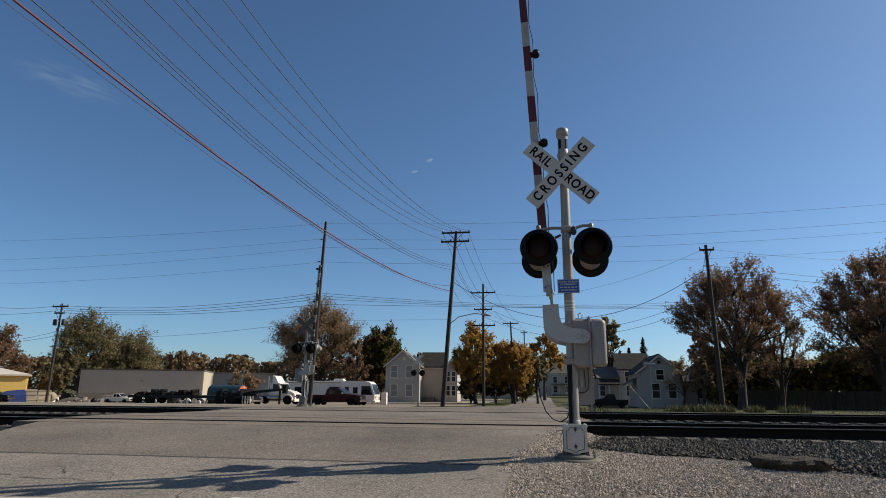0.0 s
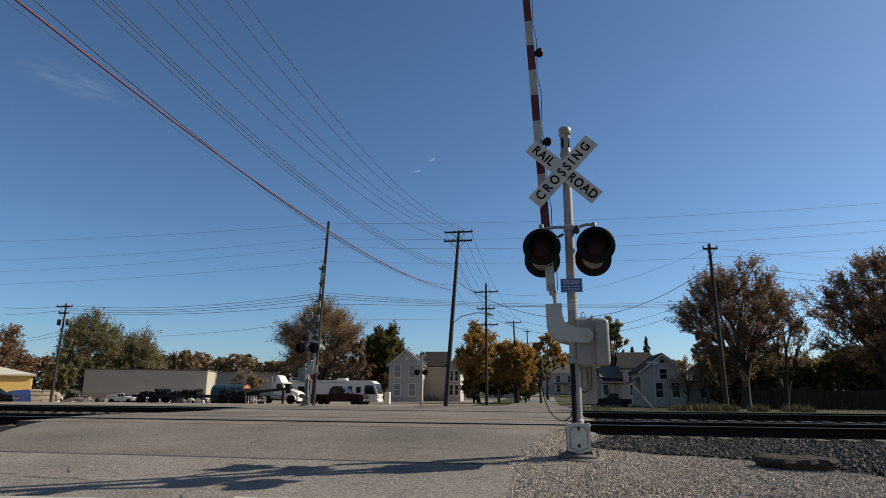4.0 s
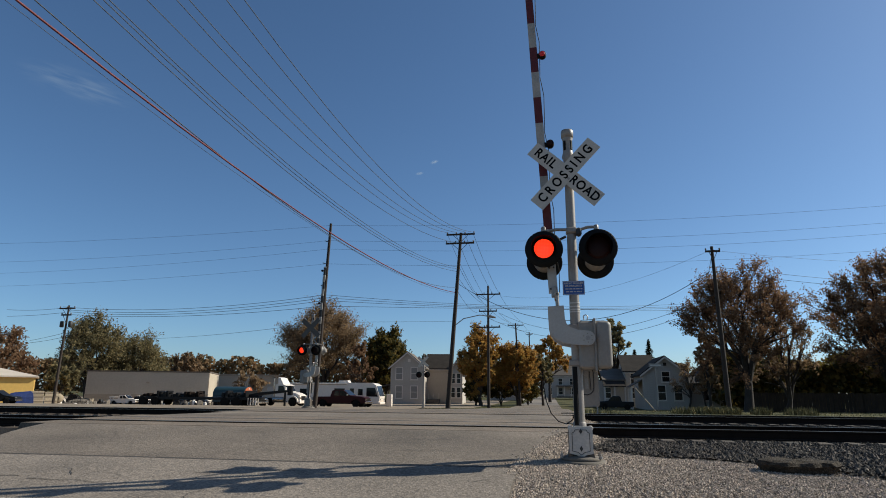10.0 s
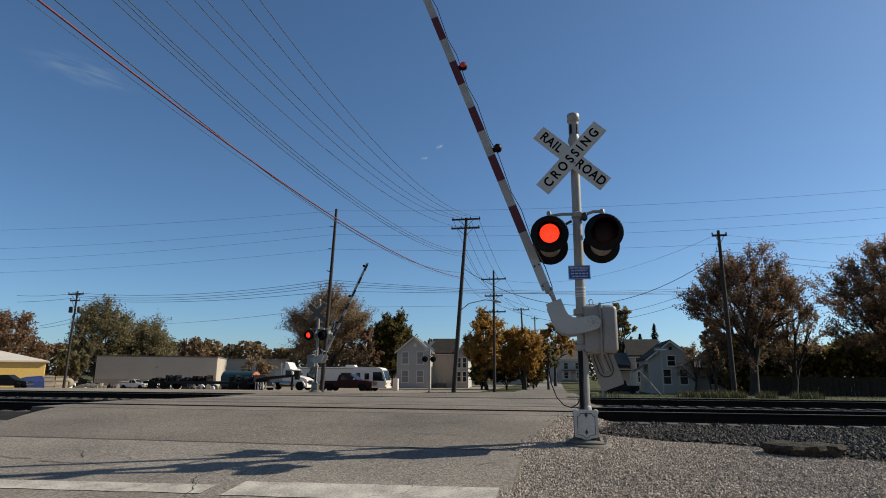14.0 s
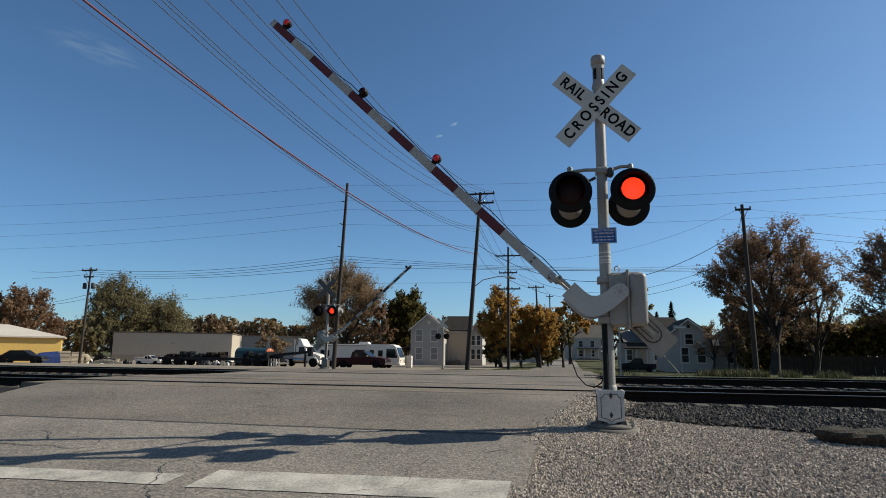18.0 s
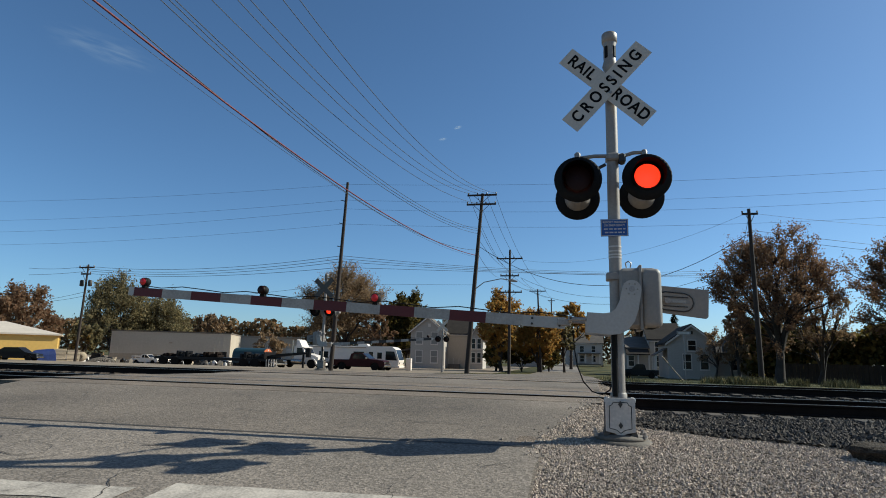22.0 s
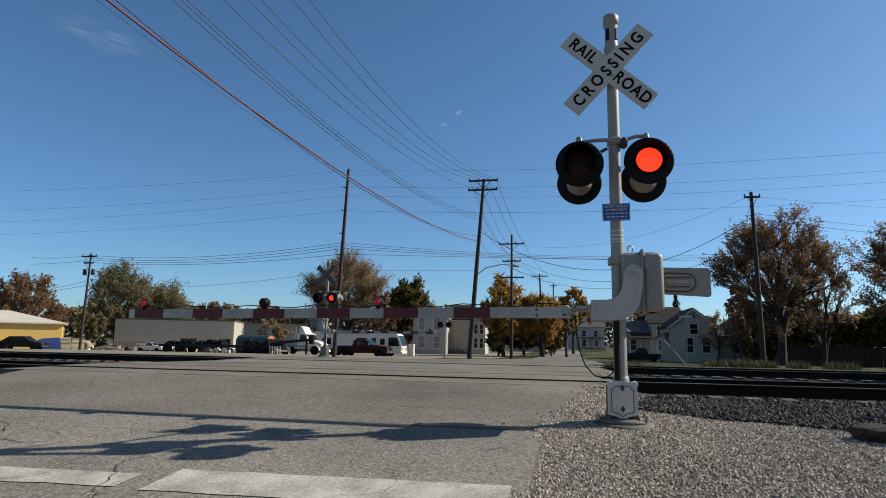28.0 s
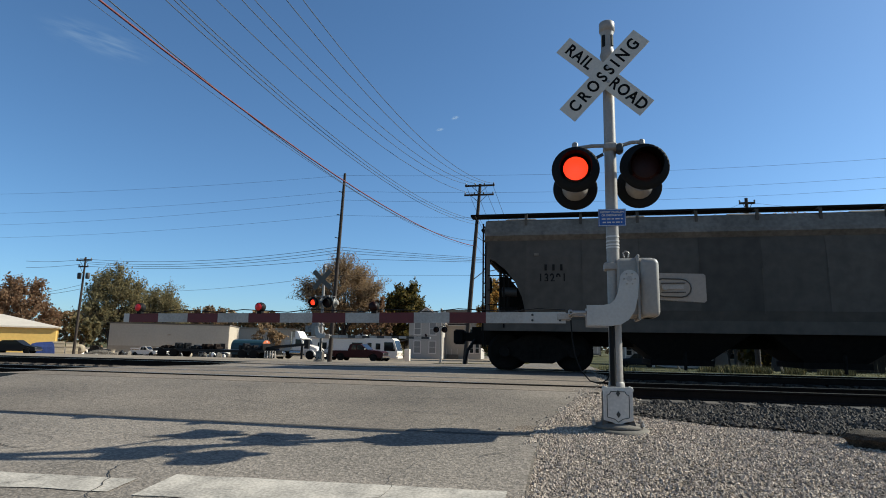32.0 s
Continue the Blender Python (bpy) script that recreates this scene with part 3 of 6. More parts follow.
# ---- crossing signals ----
def signal(name, label, at, mirror=1, arm_len=6.22, twin=True, lamps=True, gate=True):
    """A mast with crossbuck, flashing lamps and a gate. It faces -y; mirror -1 puts the gate on its other side."""
    s = thing(name, label, "railroad signal", at, "crossing signals")
    q = mirror
    w = 1.0 if gate else 0.5
    part("foundation", Mesh().lathe([(0.33 * w, -0.22), (0.33 * w, 0.0), (0.30 * w, 0.03), (0.27 * w, 0.03)], sides=24), CONCRETE, s)
    part("base_flange", Mesh().lathe([(0.25 * w, 0.03), (0.265 * w, 0.045), (0.25 * w, 0.065), (0.17 * w, 0.085)], sides=20), CONCRETE, s)
    if not gate:
        part("mast_foot", Mesh().lathe([(0.10, 0.08), (0.09, 0.3), (0.07, 0.42)], sides=14), SILVER, s)
    if gate:
        foot = Mesh().box(-0.15, 0.15, -0.13, 0.15, 0.09, 0.40, 0.02)
        for x in (-0.14, 0.14):
            foot.loft([[(x - 0.03, -0.16, 0.07), (x + 0.03, -0.16, 0.07), (x + 0.03, 0.16, 0.07), (x - 0.03, 0.16, 0.07)], [(x * 0.8 - 0.02, -0.1, 0.2), (x * 0.8 + 0.02, -0.1, 0.2), (x * 0.8 + 0.02, 0.1, 0.2), (x * 0.8 - 0.02, 0.1, 0.2)]])
        part("base_casting", foot, CARGREY, s)
        out = [(-0.155, 0.12), (-0.06, 0.10), (0, 0.06), (0.06, 0.10), (0.155, 0.12), (0.155, 0.40), (0.12, 0.415), (0.10, 0.45), (-0.10, 0.45), (-0.12, 0.415), (-0.155, 0.40)]
        cover = part("base_cover", Mesh().prism([(x * 0.95, z) for x, z in out], -0.155, -0.13).prism([(x * 0.78, 0.26 + (z - 0.26) * 0.88) for x, z in out], -0.165, -0.155), WHITEP if twin else CASEGREY, s, "pale shield-shaped cover plate")
        rim = [(x * 0.70, 0.26 + (z - 0.26) * 0.78) for x, z in out]
        for a, b in zip(rim, rim[1:] + rim[:1]):
            part("cover_groove", Mesh().tube([(a[0], -0.166, a[1]), (b[0], -0.166, b[1])], 0.004, 4), TRANSF, cover)
        for x in (-0.125, 0.125):
            part("cover_lug", Mesh().lathe([(0.03, -0.15), (0.034, -0.12), (0.034, -0.08)], "y", (x, 0, 0.425), 12), WHITEP if twin else CASEGREY, cover)
        for z in (0.39, 0.18):
            part("cover_latch", Mesh().prism([(0, z + 0.035), (0.022, z), (0, z - 0.035), (-0.022, z)], -0.175, -0.165), TRANSF, cover)
        for x in (-0.24, 0.24):
            for y in (-0.1, 0.14):
                part("anchor_bolt", Mesh().lathe([(0.024, 0.06), (0.024, 0.085), (0.012, 0.085), (0.012, 0.115)], origin=(x, y, 0), sides=6, smooth=False), GALV, s)
    part("mast", Mesh().tube([(0, 0, 0.38), (0, 0, 2.4), (0, 0, 4.35)], [0.07, 0.066, 0.062], 20), SILVER, s, "aluminium-painted steel mast")
    part("mast_collar", Mesh().lathe([(0.085, 0.40), (0.085, 0.48), (0.075, 0.50)], sides=16), SILVER, s)
    part("mast_cap", Mesh().lathe([(0.064, 4.10), (0.088, 4.17), (0.068, 4.25), (0.068, 4.42), (0.078, 4.45), (0.078, 4.465), (0.088, 4.47), (0.088, 4.565), (0.08, 4.58), (0.0, 4.585)], sides=20), SILVER, s, "worn silver pinnacle cap")
    for k in range(4):
        part("cap_slot", Mesh().box(-0.022, 0.022, -0.076, -0.060, 4.265, 4.41, 0.009), BLACK, s, at=pose(0, 0, 0, 0, 0, 50 + 90 * k))
    # crossbuck
    buck = part("crossbuck", Mesh().box(-0.09, 0.09, -0.105, -0.06, 3.74, 4.02), GALV, s, "white crossbuck with black lettering")
    for k, (ang, words) in enumerate(((-42.6, (("RAIL", -0.365), ("ROAD", 0.345))), (47, (("CROSSING", 0.0),)))):
        m = pose(-0.05, -0.112 - 0.008 * k, 3.88, 0, -ang, 0)
        b = part("board", Mesh().box(-0.61, 0.61, -0.003, 0.003, -0.1145, 0.1145), BUCK if twin or not gate else ALUBACK, buck, at=m)
        if twin:
            for w, dx in words:
                lettering(w, 0.185, INK, b, pose(dx, -0.004, 0, 90, 0, 0) @ Matrix.Diagonal((0.86, 1.0, 1.0, 1.0)), wide=1.52 if w == "CROSSING" else 1.14)
    if twin:
        for z in (3.97, 3.80):
            part("buck_bolt", Mesh().lathe([(0.02, -0.136), (0.016, -0.124), (0.016, -0.11)], "y", (-0.01, 0, z), 8), GALV, buck)
    # lamps
    if lamps:
        z = 2.77
        part("crossarm", Mesh().tube([(-0.40, -0.06, z + 0.29), (-0.2, -0.06, z + 0.31), (0.12, -0.06, z + 0.30), (0.22, -0.06, z + 0.33), (0.34, -0.06, z + 0.33)], 0.022, 8), SILVER, s)
        part("crossarm_clamp", Mesh().box(-0.075, 0.075, -0.095, 0.08, z + 0.25, z + 0.34, 0.02), SILVER, s)
        part("clamp_strut", Mesh().tube([(-0.22, -0.05, z + 0.14), (-0.08, -0.09, z + 0.2)], 0.018, 6), TRANSF, s)
        part("junction_box", Mesh().box(0.06, 0.135, -0.12, 0.01, z + 0.21, z + 0.32, 0.02), TRANSF, s)
        for x in (-0.385, 0.335):
            part("arm_cap", Mesh().lathe([(0.03, z + 0.24), (0.034, z + 0.30), (0.034, z + 0.345), (0.02, z + 0.36)], origin=(x, -0.06, 0), sides=10), SILVER, s)
            for back in ((1, -1) if twin else (1,)):
                y = -0.18 if back > 0 else 0.30
                h = part("lamp", Mesh().lathe([(0.09, 0.10 * back), (0.145, 0.02 * back), (0.155, -0.05 * back)], "y", (x, y, z - (0 if back > 0 else 0.07)), 20), CASEGREY if back < 0 else BLACK, s, "flashing lamp with round black background")
                zz = z - (0 if back > 0 else 0.07)
                part("lamp_background", Mesh().lathe([(0.165, -0.055 * back), (0.254, -0.05 * back), (0.258, -0.04 * back), (0.254, -0.03 * back), (0.16, -0.028 * back)], "y", (x, y, zz), 32), BLACK, h)
                hood = Mesh()
                rings = []
                for d in (-0.055, -0.30):
                    ring = []
                    for i in range(17):
                        a = radians(-35 + 250 * i / 16)
                        drop = 0.0 if d > -0.1 else 0.03
                        ring.append((x + 0.168 * math.cos(a), y + (d + (0.14 if d < -0.1 else 0) * max(0, -math.sin(a) + 0.1)) * back, zz + 0.168 * math.sin(a) - drop))
                    rings.append(ring)
                hood.loft(rings, False, True, False)
                part("lamp_hood", hood, HOODBLACK, h)
                part("lamp_bracket", Mesh().tube([(x, y + 0.05 * back, zz + 0.12), (x, -0.06, z + 0.3)], 0.02, 8), SILVER, h)
                if back > 0:
                    lens = part("lens", Mesh().lathe([(0.135, 0.002), (0.15, 0.006), (0.15, 0.014), (0.13, 0.02), (0.01, 0.026)], "y", (0, 0, 0), 28), DARKLENS, h, "round red signal lens", at=pose(x, y - 0.075, zz))
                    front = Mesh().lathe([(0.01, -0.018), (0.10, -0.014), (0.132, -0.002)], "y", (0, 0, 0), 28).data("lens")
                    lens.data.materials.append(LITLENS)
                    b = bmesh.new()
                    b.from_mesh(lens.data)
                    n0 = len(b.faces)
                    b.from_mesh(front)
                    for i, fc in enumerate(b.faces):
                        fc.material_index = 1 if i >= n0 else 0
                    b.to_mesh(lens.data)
                    b.free()
                    lens.rotation_mode = "QUATERNION"
                    lens.rotation_quaternion = Euler((0, 0, math.pi)).to_quaternion()
                    if gate:
                        LENSES.append((lens, x < 0, (x, y - 0.075, zz), at))
        if gate and not twin:
            for x in (0.62, -0.12):
                h = part("side_lamp", Mesh().lathe([(0.09, 0.12), (0.15, 0.05), (0.16, -0.02), (0.24, -0.03), (0.245, -0.05), (0.17, -0.06)], "x", (x, 0.12, z), 18), CASEGREY, s, "lamp turned towards the side street")
                part("lamp_bracket", Mesh().tube([(x, 0.1, z + 0.1), (x, 0.0, z + 0.3), (0, -0.06, z + 0.3)], 0.02, 6), SILVER, h)
    if twin:
        sg = part("notice_sign", Mesh().box(-0.15, 0.14, -0.09, -0.082, 2.155, 2.345), BLUE, s, "blue notice with white lines of writing")
        part("sign_border", Mesh().prism([(-0.145, 2.16), (0.135, 2.16), (0.135, 2.34), (-0.145, 2.34), (-0.145, 2.335), (0.13, 2.335), (0.13, 2.165), (-0.14, 2.165), (-0.14, 2.335), (-0.145, 2.335)], -0.093, -0.09), WHITEP, sg)
        for z, words in ((2.31, "REPORT PROBLEM"), (2.275, "OR EMERGENCY")):
            lettering(words, 0.03, WHITEP, sg, pose(-0.005, -0.0915, z, 90, 0, 0), thick=0.001)
        for z, w in ((2.235, 0.22), (2.197, 0.2)):
            x = -0.005 - w / 2
            while x < -0.005 + w / 2:
                l = random.uniform(0.02, 0.05)
                part("writing_bar", Mesh().box(x, min(x + l, w / 2), -0.0925, -0.09, z - 0.007, z + 0.007), WHITEP, sg)
                x += l + 0.012
        for z in (2.05, 2.0, 1.96, 1.93):
            part("mast_label", Mesh().tube([(0, 0, z - 0.008), (0, 0, z + 0.008)], 0.0705, 20), WHITEP, s)
    if not gate:
        return s
    # gate mechanism
    box = Mesh().box(0.03 if q > 0 else -0.42, 0.42 if q > 0 else -0.03, -0.14, 0.24, 1.17, 1.80, 0.03)
    mech = part("gate_mechanism", box, CASEGREY, s, "grey gate motor casing")
    part("casing_door", Mesh().round_box(min(0.25 * q, 0.45 * q), max(0.25 * q, 0.45 * q), -0.19, 0.28, 1.17, 1.79, 0.06), CASEGREY, mech)
    part("casing_rib", Mesh().box(min(0.225 * q, 0.255 * q), max(0.225 * q, 0.255 * q), -0.17, 0.27, 1.14, 1.83, 0.008), CASEGREY, mech)
    part("lifting_eye", Mesh().tube([(0.12 * q, 0.05, 1.83), (0.11 * q, 0.05, 1.88), (0.14 * q, 0.05, 1.9), (0.17 * q, 0.05, 1.88), (0.16 * q, 0.05, 1.83)], 0.008, 6), GALV, mech)
    for z in (1.25, 1.72):
        part("mast_bracket", Mesh().box(min(-0.10 * q, 0.1 * q), max(-0.10 * q, 0.1 * q), -0.09, 0.09, z - 0.04, z + 0.04, 0.01), SILVER, s)
    part("conduit", Mesh().tube([(-0.035 * q, -0.065, 0.46), (-0.035 * q, -0.065, 1.2)], 0.032, 8), BLACK, s)
    loop = [(-0.46, 1.14), (-0.45, 0.95), (-0.42, 0.76), (-0.36, 0.60), (-0.27, 0.50), (-0.17, 0.47), (-0.09, 0.52), (-0.05, 0.62)]
    part("cable", Mesh().tube([(x * q, 0.0, z) for x, z in loop], 0.008, 6), BLACK, s)
    # the moving arm: pivot at its origin, boom along -x when down
    o = 0.385
    plate = Mesh()
    jay = [(0.095 * math.cos(radians(a)), 0.095 * math.sin(radians(a))) for a in range(0, 181, 20)]
    jay += [(-0.115, -0.12), (-0.15, -0.21), (-0.20, -0.255), (-0.27, -0.27), (-0.44, -0.27), (-0.44, -0.48), (-0.20, -0.485), (-0.10, -0.47), (-0.02, -0.42), (0.04, -0.33), (0.075, -0.2)]
    pv = (0.14 * q, -0.25, 1.56)
    jay = [(x * q, z) for x, z in jay]
    plate.prism(jay, -0.02, 0.02)
    arm = part("gate_arm", plate, ARMALU, s, "red and white striped gate arm")
    ARMS.append((arm, pv, q, at))
    part("arm_plate", Mesh().prism(jay, 0.55, 0.59), ARMALU, arm)
    part("pivot_shaft", Mesh().tube([(0, -0.024, 0), (0, 0.63, 0)], 0.03, 12), GALV, arm)
    for i in range(6):
        a = radians(60 * i)
        part("pivot_bolt", Mesh().lathe([(0.009, -0.03), (0.009, -0.02)], "y", (0.055 * math.cos(a), 0, 0.06 * math.sin(a)), 6, False), CASEGREY, arm)
    part("arm_yoke", Mesh().box(min(-0.62 * q, -0.44 * q), max(-0.62 * q, -0.44 * q), 0.0, 0.05, -o + 0.02, -o + 0.06, 0.01).box(min(-0.62 * q, -0.44 * q), max(-0.62 * q, -0.44 * q), 0.5, 0.55, -o + 0.02, -o + 0.06, 0.01).box(min(-0.63 * q, -0.585 * q), max(-0.63 * q, -0.585 * q), 0.0, 0.55, -o + 0.01, -o + 0.07, 0.01).box(min(-0.75 * q, -0.6 * q), max(-0.70 * q, -0.6 * q), 0.265, 0.335, -o - 0.03, -o + 0.05, 0.01), GALV, arm)
    # boom, tapering, in bands of tape
    x0, yb = 0.66, 0.30
    tip = arm_len - 0.08
    edges = [tip - (tip - 1.12) / 12 * k for k in range(13)]
    bounds = [x0, (x0 + edges[-1]) / 2] + edges[::-1] + [arm_len]
    n = len(bounds) - 1
    for i in range(n):
        a, b = bounds[i], bounds[i + 1]
        ha, hb = 0.062 - 0.008 * i / n, 0.062 - 0.008 * (i + 1) / n
        seg = Mesh().loft([[(-a * q, yb - 0.02, -o - ha), (-a * q, yb + 0.02, -o - ha), (-a * q, yb + 0.02, -o + ha), (-a * q, yb - 0.02, -o + ha)], [(-b * q, yb - 0.02, -o - hb), (-b * q, yb + 0.02, -o - hb), (-b * q, yb + 0.02, -o + hb), (-b * q, yb - 0.02, -o + hb)]])
        part("arm_band", seg, ((REDT if twin else TRANSF) if i % 2 else WHITET) if 1 < i < n - 1 else ARMALU, arm, ("red reflective band" if i % 2 else "white reflective band") if 1 < i < n - 1 else "bare aluminium end of the arm")
    for x in (0.72, 1.02):
        for z in (-0.03, 0.03):
            part("arm_bolt", Mesh().lathe([(0.014, -0.034), (0.014, -0.018)], "y", (-x * q, yb, -o + z), 6, False), TRANSF, arm)
    for i, x in enumerate((arm_len - 0.22, arm_len - 1.90, arm_len - 3.36)):
        part("arm_lamp", Mesh().lathe([(0.03, -0.045), (0.055, -0.03), (0.06, 0.0), (0.055, 0.03), (0.03, 0.045)], "y", (-x * q, yb, -o + 0.13), 14).box(-x * q - 0.03, -x * q + 0.03, yb - 0.03, yb + 0.03, -o + 0.05, -o + 0.08), BLACK, arm, "small marker lamp")
        lens = part("marker_lens", Mesh().lathe([(0.05, 0.0), (0.054, 0.006), (0.01, 0.012)], "y", (0, 0, 0), 14), DARKLENS, arm, at=pose(-x * q, yb - 0.055, -o + 0.13))
        lens.data.materials.append(LITARM)
        b = bmesh.new()
        b.from_mesh(lens.data)
        n0 = len(b.faces)
        b.from_mesh(Mesh().lathe([(0.01, -0.022), (0.03, -0.016), (0.044, -0.001)], "y", (0, 0, 0), 14).data("marker_lens"))
        for k, fc in enumerate(b.faces):
            fc.material_index = 1 if k >= n0 else 0
        b.to_mesh(lens.data)
        b.free()
        lens.rotation_mode = "QUATERNION"
        lens.rotation_quaternion = Euler((0, 0, math.pi)).to_quaternion()
        MARKERS.append((lens, i, (-x * q, yb - 0.055, -o + 0.13)))
    part("lamp_wiring", Mesh().tube([(-(x0 + 0.3 * k) * q, yb, -o + 0.085 + 0.02 * math.sin(k * 2.1)) for k in range(int((arm_len - x0) / 0.3) + 1)], 0.006, 5), BLACK, arm)
    # counterweights on the other end
    cw = Mesh().prism([(0.1 * q, -0.06), (0.30 * q, -0.16), (0.86 * q, -0.20), (0.88 * q, -0.18), (0.88 * q, 0.10), (0.86 * q, 0.12), (0.30 * q, 0.14), (0.1 * q, 0.06)], 0.66, 0.70)
    part("counterweight", cw, CASEGREY, arm, "grey counterweight plate")
    slot = [(0.42 * q + 0.10 * math.cos(radians(a)) * q, 0.10 * math.sin(radians(a)) - 0.03) for a in range(90, 271, 30)] + [(0.62 * q + 0.10 * math.cos(radians(a)) * q, 0.10 * math.sin(radians(a)) - 0.04) for a in range(-90, 91, 30)]
    part("weight_slot", Mesh().prism(slot, 0.645, 0.66), CASEGREY, arm, "raised oval slot")
    part("slot_rim", Mesh().tube([(x, 0.645, z) for x, z in slot + slot[:1]], 0.008, 5), TRANSF, arm)
    part("slot_scale", Mesh().box(min(0.40 * q, 0.66 * q), max(0.40 * q, 0.66 * q), 0.635, 0.645, 0.012, 0.022).box(min(0.40 * q, 0.66 * q), max(0.40 * q, 0.66 * q), 0.635, 0.645, -0.092, -0.082), TRANSF, arm)
    part("slot_bar", Mesh().box(min(0.44 * q, 0.64 * q), max(0.44 * q, 0.64 * q), 0.63, 0.645, -0.05, -0.01), GALV, arm)
    part("weight_bolt", Mesh().tube([(0.44 * q, 0.60, -0.03), (0.44 * q, 0.66, -0.03)], 0.035, 8), GALV, arm)
    part("weight_arm", Mesh().prism([(-0.06 * q, -0.06), (0.35 * q, -0.10), (0.35 * q, 0.08), (-0.06 * q, 0.06)], 0.60, 0.64), CASEGREY, arm)
    return s


LENSES, ARMS, MARKERS = [], [], []
NEAR = pose(0.35, 8.29, 0.67)
FARG = pose(-11.75, 28.7, 0.70)
near_signal = signal("crossing_signal", "silver crossing mast with crossbuck, lamps and striped gate", NEAR)
far_signal = signal("crossing_signal", "silver crossing mast across the tracks, crossbuck seen from behind", FARG, mirror=-1, arm_len=5.5, twin=False)
mid_signal = signal("crossing_signal", "slim white crossing mast with two black lamps, no gate", pose(-10.85, 52.0, 0.12), twin=False, gate=False)


# ---- utility poles and wires ----
def pole(x, y, height, lean=(0, 0), arms=(), r=0.16, label="dark weathered wooden utility pole", extra=""):
    """A tapering pole; arms: (drop from the top, half width, insulators)."""
    z = gz(y)
    top = Vector((lean[0], lean[1], height))
    p = thing("utility_pole", label, "utility pole", pose(x, y, z), "utility poles")
    part("pole_shaft", Mesh().tube([(0, 0, -0.3), top * 0.5, top], [r * 1.15, r * 0.95, r * 0.68], 10), POLEWOOD, p)
    for drop, half, ins in arms:
        c = top * ((height - drop) / height)
        arm = part("crossarm", Mesh().box(c.x - half, c.x + half, c.y - 0.2, c.y - 0.09, c.z - 0.06, c.z + 0.06), POLEWOOD, p)
        for sx in (-1, 1):
            part("arm_brace", Mesh().tube([(c.x + sx * half * 0.55, c.y - 0.2, c.z - 0.05), (c.x, c.y - 0.15, c.z - 0.6)], 0.02, 5), POLEWOOD, arm)
        for i in range(ins):
            ix = c.x - half * 0.94 + 2 * half * 0.94 * i / max(1, ins - 1)
            part("insulator", Mesh().lathe([(0.02, 0.06), (0.05, 0.1), (0.06, 0.17), (0.03, 0.2)], origin=(ix, c.y - 0.15, c.z), sides=8), INSUL, arm)
    return p


pole_a = pole(-7.47, 44.4, 13.15, (1.0, 0), ((0.15, 1.1, 4), (0.85, 1.1, 4)), 0.16)
pole_b = pole(-6.0, 59.7, 12.0, (0.05, 0), ((0.9, 1.25, 4), (2.6, 0.9, 4), (4.2, 1.2, 4)), 0.14)
pole_c = pole(-15.6, 39.2, 12.75, (0.5, 0), (), 0.13)
pole_d = pole(-4.2, 84.9, 11.3, (-0.45, 0), ((0.3, 1.1, 4),), 0.15)
pole_e = pole(-3.6, 110, 12.5, (0, 0), ((0.4, 0.6, 2),), 0.14)
pole_r = pole(10.75, 40.6, 10.5, (-0.1, 0), ((0.35, 0.45, 2),), 0.14)
pole_l = pole(-43.55, 48.0, 8.75, (0.15, 0.0), ((0.3, 0.8, 3), (0.9, 0.5, 2)), 0.11)
for sx in (-0.42, 0.46):
    part("transformer", Mesh().lathe([(0.14, 0), (0.18, 0.05), (0.18, 0.5), (0.12, 0.56)], origin=(sx + 0.1, 0.0, 6.75), sides=12), TRANSF, pole_l, "grey cylindrical transformer")
for k in range(3):
    part("pole_bracket", Mesh().tube([(0.3 + 0.06 * k, 0, 8.2 + 1.6 * k), (-0.02 + 0.06 * k, 0, 8.3 + 1.6 * k)], 0.03, 5), POLEWOOD, pole_c)
part("street_lamp_arm", Mesh().tube([(0.55, -0.1, 6.0), (1.2, -0.1, 6.5), (2.4, -0.1, 6.75), (3.1, -0.1, 6.65)], 0.035, 6), GALV, pole_a, "curved street lamp arm")
part("street_lamp_head", Mesh().tube([(3.0, -0.1, 6.66), (3.2, -0.1, 6.64), (3.6, -0.1, 6.55)], [0.06, 0.11, 0.05], 8), GALV, pole_a)


def wire(a, b, sag, r=0.014, mat=None, label="thin black overhead wire", n=24):
    a, b = Vector(a), Vector(b)
    pts = []
    for i in range(n + 1):
        k = i / n
        p = a.lerp(b, k)
        p.z -= sag * 4 * k * (1 - k)
        pts.append(p)
    r *= 1.0 if mat else (1.35 if r > 0.0085 else 1.0)
    return tagged(part("overhead_wire", Mesh().tube(pts, r, 5), mat or WIRE), label, "wire", "overhead wires")


wire((-5.59, 44.55, 13.54), (-9.85, -0.98, 16.78), 3.49, 0.010)
wire((-6.28, 44.46, 13.59), (-10.29, -1.06, 16.55), 3.33, 0.010)
wire((-6.8, 44.38, 13.49), (-11.63, -1.27, 16.32), 3.13, 0.010)
wire((-7.4, 44.29, 13.45), (-11.89, -1.31, 16.38), 3.15, 0.010)
wire((-6.84, 44.38, 12.68), (-13.45, -1.56, 16.82), 3.20, 0.010)
wire((-6.71, 44.4, 10.77), (-11.82, -5.52, 14.6), 3.06, 0.009)
wire((-6.75, 44.39, 10.64), (-12.0, -5.55, 14.75), 3.13, 0.009)
wire((-6.79, 44.38, 10.42), (-12.34, -5.6, 14.68), 2.99, 0.009)
wire((-6.87, 44.37, 9.19), (-11.64, -8.45, 13.64), 3.33, 0.010)
wire((-6.91, 44.36, 8.8), (-10.95, -9.6, 11.53), 2.27, 0.025, REDWIRE, "thick reddish cable bundle over the road")
